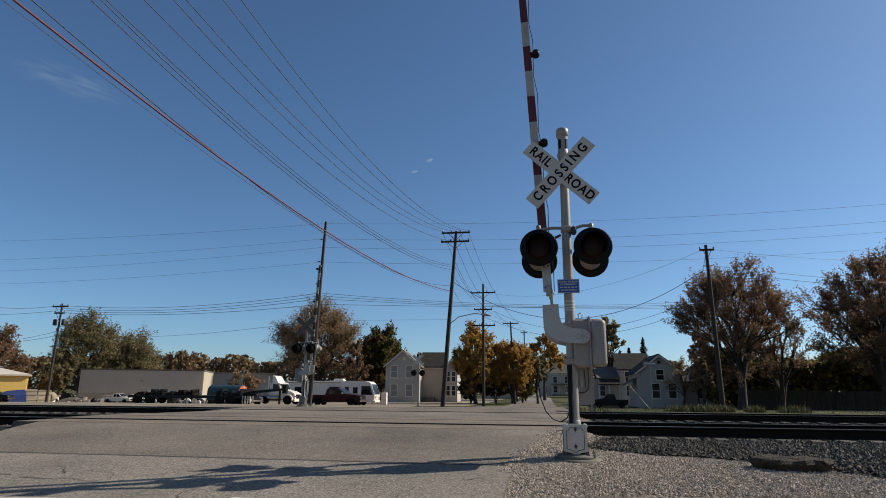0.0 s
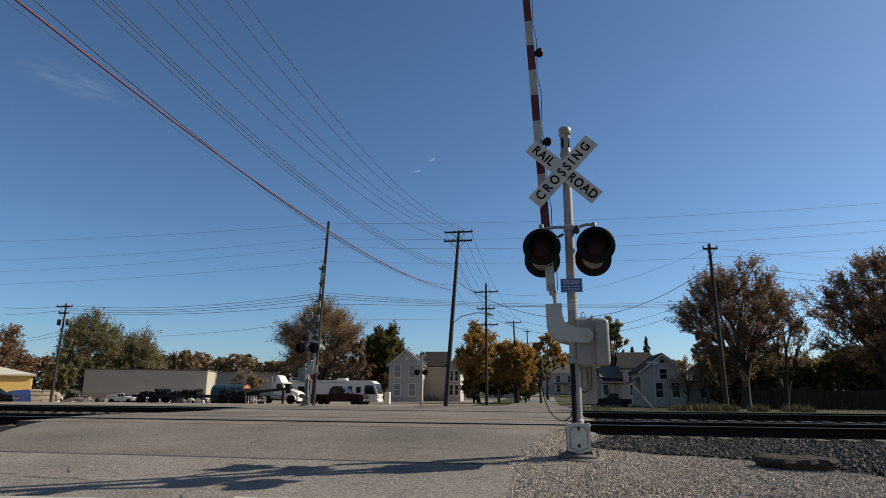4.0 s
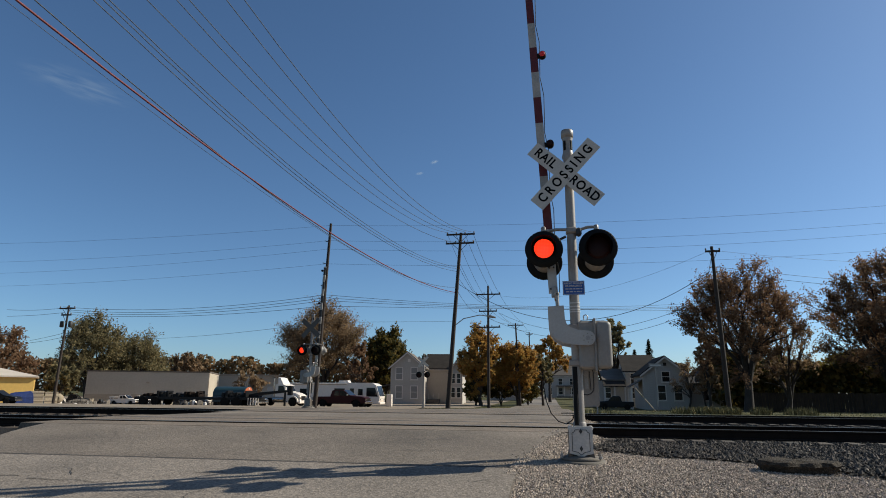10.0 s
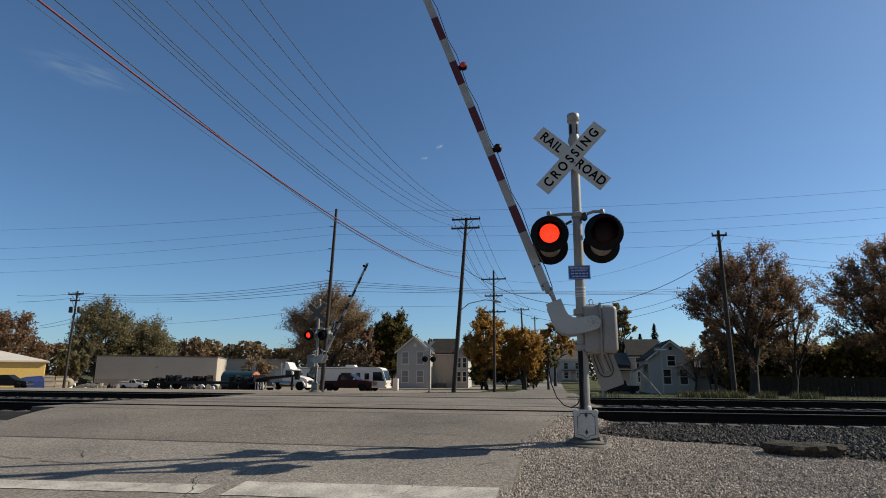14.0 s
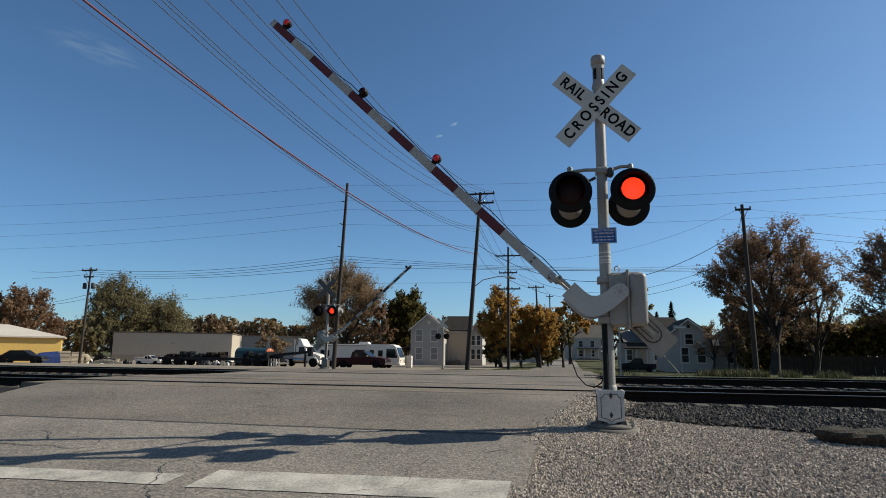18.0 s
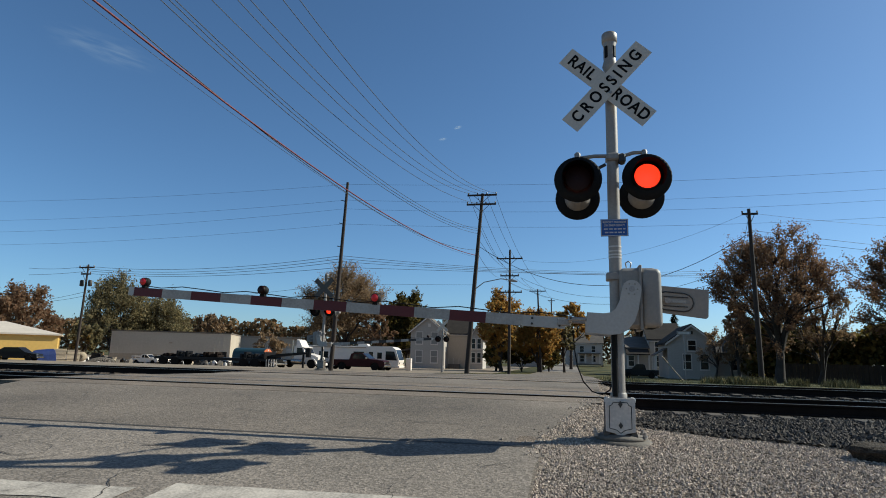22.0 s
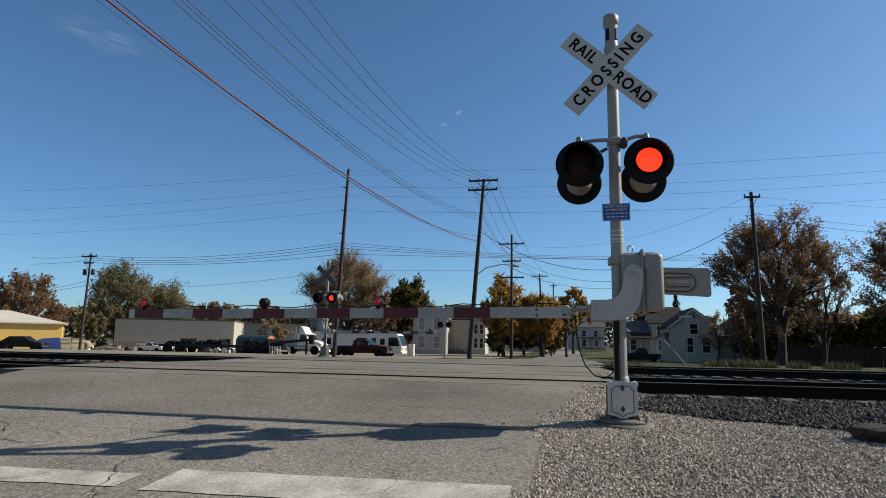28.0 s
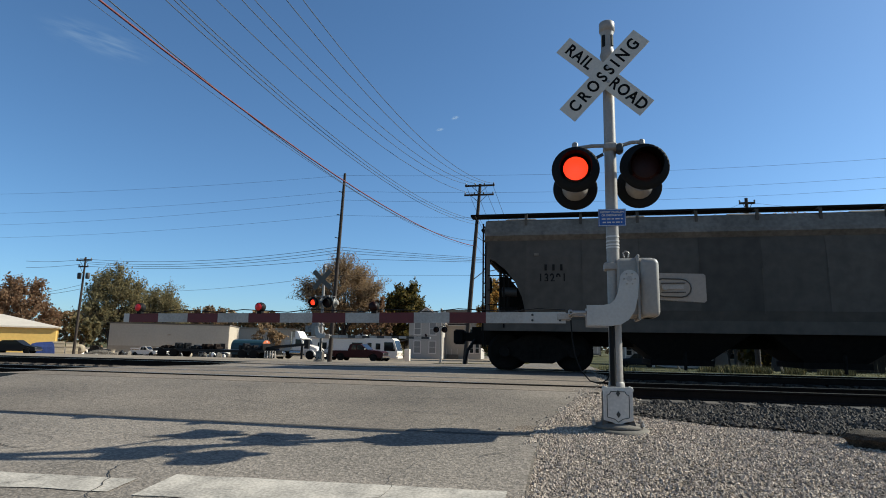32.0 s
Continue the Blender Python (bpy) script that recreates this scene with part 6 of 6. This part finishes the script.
for i in range(110):
    k = rnd.random()
    x, y = (-51.5 + 8.2 * k, 58 + 6.5 * k + rnd.uniform(-1.2, 1.2)) if i < 46 else (-47.0 + 12.5 * k, 61.5 + 2.5 * k + rnd.uniform(-1.0, 1.0))
    s = rnd.uniform(0.12, 0.42)
    ring = [(s * rnd.uniform(0.6, 1.4) * math.cos(a), s * rnd.uniform(0.4, 1.0) * math.sin(a)) for a in (0, 0.9, 1.8, 2.7, 3.6, 4.5, 5.4)]
    dx, dy = rnd.uniform(-0.2, 0.2), rnd.uniform(-0.2, 0.2)
    m = Mesh().loft([[(a, b, -0.1) for a, b in ring], [(a * 0.8 + dx * s, b * 0.85, s * rnd.uniform(0.5, 0.9)) for a, b in ring], [(a * 0.3 + dx, b * 0.4 + dy, s * rnd.uniform(0.9, 1.5)) for a, b in ring]])
    thing("scrap", "heap of mixed scrap in the yard", "scrap", pose(x, y, gz(y), 0, 0, rnd.uniform(0, 360)), "scrap heaps", mesh=m, mat=(TRUCKWHITE, CONCRETE, DARKPAINT, CRATE, WHITEP, TIE, DARKPAINT)[i % 7])
for x, y, a, mat in ((-45.8, 64.6, -15, TRUCKWHITE), (-43.6, 66.4, 10, DARKPAINT), (-41.9, 65.6, -8, DARKPAINT), (-41.7, 69.8, -20, TRUCKWHITE), (-49.8, 59.8, 30, DARKPAINT), (-38.6, 64.5, 12, DARKPAINT), (-36.3, 66.8, -10, TRUCKWHITE), (-45.0, 61.4, 8, TRUCKWHITE)):
    pickup("parked_pickup", "old pickup parked among the scrap before the warehouse", pose(x, y, gz(y) - 0.1, 0, 0, a) @ Matrix.Scale(0.6, 4), mat, 5.0)
rubble = Mesh()
for i in range(900):
    a, b = rnd.gauss(0, 0.75), rnd.gauss(0, 0.5)
    z = max(0, 0.62 * (1 - (a / 1.7) ** 2 - (b / 1.1) ** 2))
    s = rnd.uniform(0.03, 0.08)
    rubble.add([(a - s, b, z), (a, b - s, z), (a + s, b, z), (a, b + s, z), (a, b, z + s), (a, b, z - s)], [(0, 1, 4), (1, 2, 4), (2, 3, 4), (3, 0, 4), (1, 0, 5), (2, 1, 5), (3, 2, 5), (0, 3, 5)])
tagged(part("rubble_heap", rubble, CONCRETE, at=pose(-46.0, 54.0, gz(54) - 0.2, 0, 0, 40)), "grey heap of broken rubble in the yard", "rubble", kind="stuff")

# ---- covered hopper car, its leading end at x = 0, rails at z = 0 ----
hopper = thing("hopper_car", "grimy grey covered hopper railway car", "railway car")
W, TOP, LEN, B0 = 1.52, 4.10, 17.0, 0.36
hopper.scale = (1.1, 1.1, 1.1)


def ribs(x, low):
    """Half section of the body at x, cut off below low, both sides."""
    near = [(-W + 0.05, max(low, 1.2)), (-W, max(low, 1.55)), (-W, max(low, 2.3)), (-W + 0.03, max(low, 2.96)), (-W + 0.09, 3.4)]
    return [(x, y, z) for y, z in near] + [(x, -y, z) for y, z in near[::-1]]


cut = ((0, 2.95), (0.2, 2.86), (0.5, 2.62), (0.75, 2.3), (0.93, 1.9), (1.02, 1.5), (1.06, 1.2))
part("body", Mesh().loft([ribs(B0 + a, z) for a, z in cut] + [ribs(LEN - B0 - a, z) for a, z in cut[::-1]]), CARGREY, hopper, "grimy grey side sheets")
eave = [(-W + 0.12, 3.36), (-W - 0.02, 3.52), (-W + 0.02, 3.62), (-W + 0.22, 3.96), (-0.75, TOP)]
ring = eave + [(-y, z) for y, z in eave[::-1]]
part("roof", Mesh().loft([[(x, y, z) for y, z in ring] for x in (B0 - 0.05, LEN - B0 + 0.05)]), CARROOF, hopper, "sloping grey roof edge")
for y in (-1.24, 0.82):
    part("running_board", Mesh().box(-0.12, LEN + 0.12, y, y + 0.42, TOP + 0.02, TOP + 0.075), CARDARK, hopper, "roof walkway")
for y in (-W - 0.015, W - 0.1):
    part("side_sill", Mesh().box(0.25, LEN - 0.25, y, y + 0.115, 1.02, 1.32), CARGREY, hopper)
for i, x in enumerate(np.linspace(1.4, LEN - 1.4, 11)):
    part("roof_bracket", Mesh().box(x - 0.035, x + 0.035, -W + 0.13, -W + 0.17, 3.80, TOP + 0.03), CARGREY, hopper)
    part("bracket_arm", Mesh().box(x - 0.03, x + 0.03, -W + 0.13, -1.0, TOP - 0.01, TOP + 0.02), CARGREY, hopper)
    if i < 10:
        p0, p1 = x + 0.012, x + (LEN - 2.8) / 10 - 0.012
        prof = [(-W - 0.006, 1.56), (-W - 0.006, 2.3), (-W + 0.024, 2.96), (-W + 0.084, 3.39)]
        part("side_panel", Mesh().loft([[(q, y, z) for y, z in prof] + [(q, y + 0.004, z) for y, z in prof[::-1]] for q in (p0, p1)]), CARGREY, hopper, "grimy grey side panel")
    part("side_seam", Mesh().box(x - 0.015, x + 0.015, -W - 0.006, -W + 0.02, 1.5, 2.6), CARGREY, hopper)
for x in np.linspace(1.2, LEN - 1.2, 6):
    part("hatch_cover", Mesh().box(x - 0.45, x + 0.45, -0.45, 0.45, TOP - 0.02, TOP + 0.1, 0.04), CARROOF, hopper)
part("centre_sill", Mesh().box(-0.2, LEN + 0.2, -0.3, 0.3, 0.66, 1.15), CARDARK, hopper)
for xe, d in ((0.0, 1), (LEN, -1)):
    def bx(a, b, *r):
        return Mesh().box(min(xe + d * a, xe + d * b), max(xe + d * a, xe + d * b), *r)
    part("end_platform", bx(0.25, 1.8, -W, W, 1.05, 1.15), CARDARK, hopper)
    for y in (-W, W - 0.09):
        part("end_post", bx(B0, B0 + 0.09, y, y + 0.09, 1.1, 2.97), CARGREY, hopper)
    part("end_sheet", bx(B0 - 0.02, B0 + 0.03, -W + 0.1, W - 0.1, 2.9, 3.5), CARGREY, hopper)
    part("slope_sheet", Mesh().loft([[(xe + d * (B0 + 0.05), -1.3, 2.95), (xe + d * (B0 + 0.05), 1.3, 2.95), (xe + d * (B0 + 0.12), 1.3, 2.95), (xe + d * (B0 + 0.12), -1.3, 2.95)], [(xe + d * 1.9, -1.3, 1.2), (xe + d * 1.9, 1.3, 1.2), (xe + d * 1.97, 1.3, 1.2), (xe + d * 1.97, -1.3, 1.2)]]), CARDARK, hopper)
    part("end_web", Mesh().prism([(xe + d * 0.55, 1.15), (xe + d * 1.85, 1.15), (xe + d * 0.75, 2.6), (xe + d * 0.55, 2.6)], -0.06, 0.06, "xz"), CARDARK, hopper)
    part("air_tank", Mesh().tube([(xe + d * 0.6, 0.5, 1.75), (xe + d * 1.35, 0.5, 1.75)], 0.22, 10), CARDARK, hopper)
    lad = part("ladder", bx(0.26, 0.30, -W - 0.03, -W, 0.6, 3.85), CARDARK, hopper)
    part("ladder_rail", bx(0.26, 0.30, -W + 0.42, -W + 0.45, 0.6, 3.85), CARDARK, lad)
    for z in np.arange(0.75, 3.8, 0.38):
        part("rung", bx(0.27, 0.29, -W, -W + 0.42, z, z + 0.025), CARDARK, lad)
    side_ladder = part("side_ladder", bx(B0 + 0.45, B0 + 0.49, -W - 0.05, -W - 0.02, 1.1, 2.5), CARDARK, hopper)
    for z in np.arange(1.3, 2.5, 0.38):
        part("rung", bx(B0 + 0.05, B0 + 0.47, -W - 0.045, -W - 0.025, z, z + 0.025), CARDARK, side_ladder)
    part("grab_handle", Mesh().tube([(xe + d * 0.1, -W + 0.2, 3.9), (xe + d * 0.02, -W + 0.2, 4.1), (xe - d * 0.08, -0.9, TOP + 0.03)], 0.02, 6), CARDARK, hopper)
    part("coupler", Mesh().box(min(xe - d * 0.55, xe + d * 0.2), max(xe - d * 0.55, xe + d * 0.2), -0.12, 0.12, 0.75, 1.0, 0.02).box(min(xe - d * 0.75, xe - d * 0.45), max(xe - d * 0.75, xe - d * 0.45), -0.2, 0.2, 0.66, 1.08, 0.05), CARDARK, hopper)
    part("air_hose", Mesh().tube([(xe - d * 0.1, -0.35, 0.8), (xe - d * 0.3, -0.38, 0.5), (xe - d * 0.38, -0.38, 0.12)], 0.045, 6), BLACK, hopper)
    part("brake_wheel", Mesh().lathe([(0.22, -0.015), (0.25, 0), (0.22, 0.015)], "x", (xe + d * 0.35, -0.5, 2.3), 16), CARDARK, hopper)
    part("brake_cylinder", Mesh().tube([(xe + d * 0.75, -1.2, 2.05), (xe + d * 1.15, -1.2, 2.05)], 0.13, 10), TRANSF, hopper, "grey brake cylinder")
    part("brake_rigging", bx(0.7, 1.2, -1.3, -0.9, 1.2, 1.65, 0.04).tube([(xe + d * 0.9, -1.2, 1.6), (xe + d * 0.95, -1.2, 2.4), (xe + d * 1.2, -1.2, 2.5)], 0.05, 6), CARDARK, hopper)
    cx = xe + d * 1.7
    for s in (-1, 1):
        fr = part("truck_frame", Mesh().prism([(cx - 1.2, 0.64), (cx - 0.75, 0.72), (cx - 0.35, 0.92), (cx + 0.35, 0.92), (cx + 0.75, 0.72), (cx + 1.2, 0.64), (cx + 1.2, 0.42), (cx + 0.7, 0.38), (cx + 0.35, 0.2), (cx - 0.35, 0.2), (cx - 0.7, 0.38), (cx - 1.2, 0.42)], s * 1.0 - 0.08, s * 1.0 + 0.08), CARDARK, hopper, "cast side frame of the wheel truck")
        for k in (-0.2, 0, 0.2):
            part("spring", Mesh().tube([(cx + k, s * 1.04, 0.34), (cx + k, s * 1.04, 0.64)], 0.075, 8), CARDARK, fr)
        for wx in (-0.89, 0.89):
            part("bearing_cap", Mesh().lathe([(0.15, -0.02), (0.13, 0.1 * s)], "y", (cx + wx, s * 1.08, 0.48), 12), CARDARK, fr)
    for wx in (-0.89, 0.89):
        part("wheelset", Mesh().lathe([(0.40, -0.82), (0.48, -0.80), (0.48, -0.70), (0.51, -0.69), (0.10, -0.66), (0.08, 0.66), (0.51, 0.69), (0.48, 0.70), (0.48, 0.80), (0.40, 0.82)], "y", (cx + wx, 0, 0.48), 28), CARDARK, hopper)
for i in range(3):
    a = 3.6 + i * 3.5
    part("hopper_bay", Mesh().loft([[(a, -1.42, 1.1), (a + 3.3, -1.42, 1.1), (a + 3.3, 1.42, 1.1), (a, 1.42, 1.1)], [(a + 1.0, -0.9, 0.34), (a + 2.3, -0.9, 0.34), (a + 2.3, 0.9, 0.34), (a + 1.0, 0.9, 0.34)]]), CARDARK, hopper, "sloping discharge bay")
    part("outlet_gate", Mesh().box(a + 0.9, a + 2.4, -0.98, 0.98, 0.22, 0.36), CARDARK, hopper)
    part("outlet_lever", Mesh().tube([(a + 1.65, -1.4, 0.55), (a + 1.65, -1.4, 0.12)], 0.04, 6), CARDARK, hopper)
for i in range(3):
    part("writing_bar", Mesh().box(1.88 + i * 0.2, 1.94 + i * 0.2, -W - 0.006, -W + 0.03, 2.58, 2.74), FADED, hopper, "faded black mark")
lettering("13291", 0.30, FADED, hopper, pose(2.08, -W - 0.004, 2.38, 90, 0, 0) @ Matrix.Diagonal((0.8, 1.0, 1.0, 1.0)), wide=1.25)
part("placard", Mesh().box(1.62, 1.74, -W + 0.0, -W + 0.04, 2.98, 3.04), CARROOF, hopper)
part("placard_holder", Mesh().box(11.2, 11.3, -W - 0.012, -W, 1.5, 1.75), CARGREY, hopper)


# ---- loose stone, grass and litter on the ground ----
def stones(name, label, mat, spots, low, high, seed):
    """Many small broken stones as one object: octahedra with shifted corners."""
    rs = np.random.RandomState(seed)
    n = len(spots)
    base = np.array([(1, 0, 0), (0, 1, 0), (-1, 0, 0), (0, -1, 0), (0, 0, 0.8), (0, 0, -0.6)], float)
    a = rs.uniform(0, 6.283, n)
    r = rs.uniform(0, 1, n) ** 2 * (high - low) + low
    v = base[None] * (1 + rs.uniform(-0.35, 0.35, (n, 6, 1))) + rs.uniform(-0.25, 0.25, (n, 6, 3))
    v = v * r[:, None, None]
    c, s = np.cos(a)[:, None], np.sin(a)[:, None]
    x, y = v[:, :, 0] * c - v[:, :, 1] * s, v[:, :, 0] * s + v[:, :, 1] * c
    v = np.stack([x, y, v[:, :, 2]], 2) + np.asarray(spots)[:, None, :]
    f = np.array([(0, 1, 4), (1, 2, 4), (2, 3, 4), (3, 0, 4), (1, 0, 5), (2, 1, 5), (3, 2, 5), (0, 3, 5)])
    me = bpy.data.meshes.new(name)
    me.from_pydata(v.reshape(-1, 3).tolist(), [], (f[None] + 6 * np.arange(n)[:, None, None]).reshape(-1, 3).tolist())
    return tagged(part(name, me, mat), label, "gravel", kind="stuff")


rs = np.random.RandomState(4)
spots = []
while len(spots) < 135000:
    y = rs.uniform(3.6, 10.6)
    e = road_edges(y)[1]
    x = rs.uniform(e - 0.12, 6.5) if len(spots) > 8000 else e - 0.14 + 0.9 * rs.rand() ** 1.3
    if x > 0.5 and y > ballast_edge(x) + rs.normal(0, 0.05):
        continue
    h = max(gz(y) + 0.03 * noise.noise((x * 0.7, y * 0.7, 0)), rz(y) - 0.25 * max(0, x - e) / 0.75 if 8.3 < y else 0)
    spots.append((x, y, h + 0.004))
stones("gravel_stones", "loose grey gravel around the signal", STONE, spots, 0.006, 0.018, 5)
spots = []
for n, xa, xb, ya, yb in ((27000, 0.5, 7.0, 6.6, 12.3), (4000, 0.6, 11.0, 14.1, 19.6), (2500, 0.6, 9.0, 12.5, 13.8), (2500, 0.8, 14.0, 19.8, 24), (3500, -26, -11.4, 11.8, 24), (900, -14, -11, 12.0, 20)):
    k = 0
    while k < n:
        x, y = rs.uniform(xa, xb), rs.uniform(ya, yb)
        if 0 < x and 11.8 < y < 12.35 and abs((x + 0.26) % 0.52 - 0.26) < 0.13:
            k += 1
            continue
        if 0 < x and y < 11.6:
            if y < ballast_edge(x) + abs(rs.normal(0, 0.04)):
                k += 0.3
                continue
            spots.append((x, y, bed_height(x, y) + rs.uniform(-0.005, 0.025)))
        else:
            spots.append((x, y, float(np.interp(y, *BED)) - 0.035 + rs.uniform(-0.01, 0.03)))
        k += 1
stones("ballast_stones", "coarse dark ballast stones along the tracks", BALLAST, spots, 0.015, 0.040, 6)
spots = []
for i in range(7400):
    y = rs.uniform(7.5, 27) if i < 1400 else rs.uniform(7.4, 12.2)
    e = road_edges(y)[1]
    x = e + rs.normal(0.32, 0.2)
    d = min(max(x - e, 0), 0.75)
    lo = max(gz(y), float(np.interp(y, *BED)) - 0.03)
    spots.append((x, y, rz(y) + (lo - rz(y)) * d / 0.75 + 0.006))
stones("bank_stones", "pale stones along the road edge", STONE, spots, 0.007, 0.024, 8)

# flat slab of broken asphalt at the edge of the ballast
slab = thing("concrete_slab", "flat dark slab of broken paving on the gravel", "slab", pose(2.74, 8.02, 0.66, 3, 0, -12) @ Matrix.Diagonal((0.62, 0.72, 0.85, 1.0)))
ring = [(-0.62, -0.05), (-0.52, -0.2), (-0.3, -0.24), (-0.1, -0.33), (0.12, -0.27), (0.35, -0.3), (0.52, -0.19), (0.7, -0.2), (0.86, 0.02), (0.66, 0.16), (0.4, 0.3), (0.1, 0.24), (-0.2, 0.29), (-0.42, 0.16)]
part("slab", Mesh().loft([[(x * 0.8, y * 0.8, -0.05) for x, y in ring], [(x * 0.9, y * 0.9, 0.05) for x, y in ring], [(x, y, 0.10 + 0.03 * noise.noise((x * 4, y * 4, 1))) for x, y in ring], [(x * 0.9, y * 0.86, 0.145 + 0.04 * noise.noise((x * 3, y * 3, 7))) for x, y in ring], [(x * 0.5, y * 0.5, 0.15 + 0.03 * noise.noise((x * 5, y * 5, 3))) for x, y in ring]]), SLABROCK, slab)


def tufts(name, label, areas, seed, low, high):
    """Blades of grass and weeds as one object."""
    r = np.random.RandomState(seed)
    v, f = [], []
    for n, xa, xb, ya, yb in areas:
        for _ in range(n):
            x, y = r.uniform(xa, xb), r.uniform(ya, yb)
            z = gz(y) - 0.03
            h = r.uniform(low, high)
            a = r.uniform(0, 6.283)
            w = 0.012 + 0.02 * h
            dx, dy = math.cos(a) * w, math.sin(a) * w
            lx, ly = r.normal(0, 0.25) * h, r.normal(0, 0.25) * h
            k = len(v)
            v += [(x - dx, y - dy, z), (x + dx, y + dy, z), (x + lx, y + ly, z + h)]
            f.append((k, k + 1, k + 2))
    me = bpy.data.meshes.new(name)
    me.from_pydata(v, [], f)
    return tagged(part(name, me, BLADE), label, "grass", kind="stuff")


tufts("grass", "dry grass verge beyond the tracks", ((9000, 1.2, 26, 29, 46), (3000, -9, -4.9, 42, 80)), 3, 0.03, 0.07)
tufts("weeds", "pale weeds along the far verge", ((1500, 8.4, 10.6, 37.4, 39), (700, 7.0, 9.0, 37.8, 39), (500, 11.4, 12.2, 37.5, 39), (600, 13.2, 14.6, 37.5, 39), (300, 1.2, 3, 28, 34)), 5, 0.12, 0.5)


# small posts and signs beyond the tracks
def post_sign(x, y, h, label, plate=None):
    s = thing("street_sign" if plate else "marker_post", label, "sign" if plate else "post", pose(x, y, gz(y)), "posts beyond the tracks")
    part("post", Mesh().box(-0.03, 0.03, -0.03, 0.03, -0.1, h), GALV, s)
    if plate:
        part("plate", Mesh().box(-plate / 2, plate / 2, -0.04, -0.03, h - 0.05, h + 0.2), CASEGREY, s)
        part("writing_bar", Mesh().box(-plate / 2.6, plate / 2.6, -0.045, -0.04, h + 0.03, h + 0.12), WHITEP, s)
    return s


post_sign(7.2, 44.4, 3.0, "slim street name sign on a steel post", 0.9)
post_sign(1.9, 27.0, 2.3, "grey steel marker post beside the tracks")
stay = thing("leaning_post", "leaning pale wooden post in the verge", "post", pose(7.0, 44.0, gz(44)))
part("post", Mesh().tube([(0, 0, -0.1), (-1.3, 0, 1.5)], 0.04, 6), CRATE, stay)


# ---- what moves ----
START = 4.7


def flips(is_left, spot):
    """Rows that turn a two-sided lens: dark side out until the warning starts, then lit for half of each cycle."""
    rows, ang = [(0.0, 180)], 180
    edges = []
    for k in range(-9, 10):
        e = 18.94 + (1.47 if k < 0 else 1.485) * k
        edges += [(e - 0.74, is_left), (e, not is_left)]
    for t, on in edges:
        if t < START or t > 31.9:
            continue
        want = 0 if on else 180
        if want == ang % 360:
            continue
        for i in range(4):
            rows.append((t - 0.05 + i * 0.0334, ang + 60 * i))
        ang += 180
    rows.append((32.0, ang))
    x, y, z = spot
    return [(t, pose(x, y, z, 0, 0, a)) for t, a in rows]


NEAR_GATE = [(0, 87.0), (9, 87.4), (11.5, 86.8), (12, 83.4), (12.5, 79.4), (13, 76.4), (13.5, 72.7), (14, 69.6), (14.5, 66.4), (15.5, 60), (16.5, 53.6), (17, 50.2), (17.5, 47.1), (18, 44.1), (18.5, 40.8), (19, 37.1), (19.5, 33.2), (20, 27.4), (20.5, 21.3), (21, 15), (21.5, 8.7), (22, 3.6), (22.5, 1.2), (23, -0.8), (24, -0.5), (32, -0.5)]
FAR_GATE = [(0, 87.5), (11.2, 87.5), (12, 84), (13, 73), (14, 65.5), (14.5, 62.5), (16.5, 49), (17, 45.5), (18, 42), (19, 37), (20, 26.5), (21, 14), (22, 4), (22.8, 0), (32, 0)]


def motions():
    for lens, is_left, spot, at in LENSES:
        walk(lens, flips(is_left, spot))
    for lens, i, spot in MARKERS[:3]:
        if i == 0:
            rows = [(0, 180), (4.6, 180), (4.7, 120), (4.8, 60), (4.9, 0), (32, 0)]
            walk(lens, [(t, pose(*spot, 0, 0, a)) for t, a in rows])
        elif i < 3:
            walk(lens, flips(i == 1, spot))
    for (arm, pv, q, at), rows in zip(ARMS, (NEAR_GATE, FAR_GATE)):
        walk(arm, [(t, pose(*pv, 0, a * q, 0)) for t, a in rows])
    walk(hopper, [(t, pose(x, 20.45, 0.85)) for t, x in ((0.0, 4.69 + 4.2 * 30), (28.0, 4.69 + 4.2 * 2), (30.0, 4.69), (31.0, 0.91), (32.0, -2.87))])


motions()
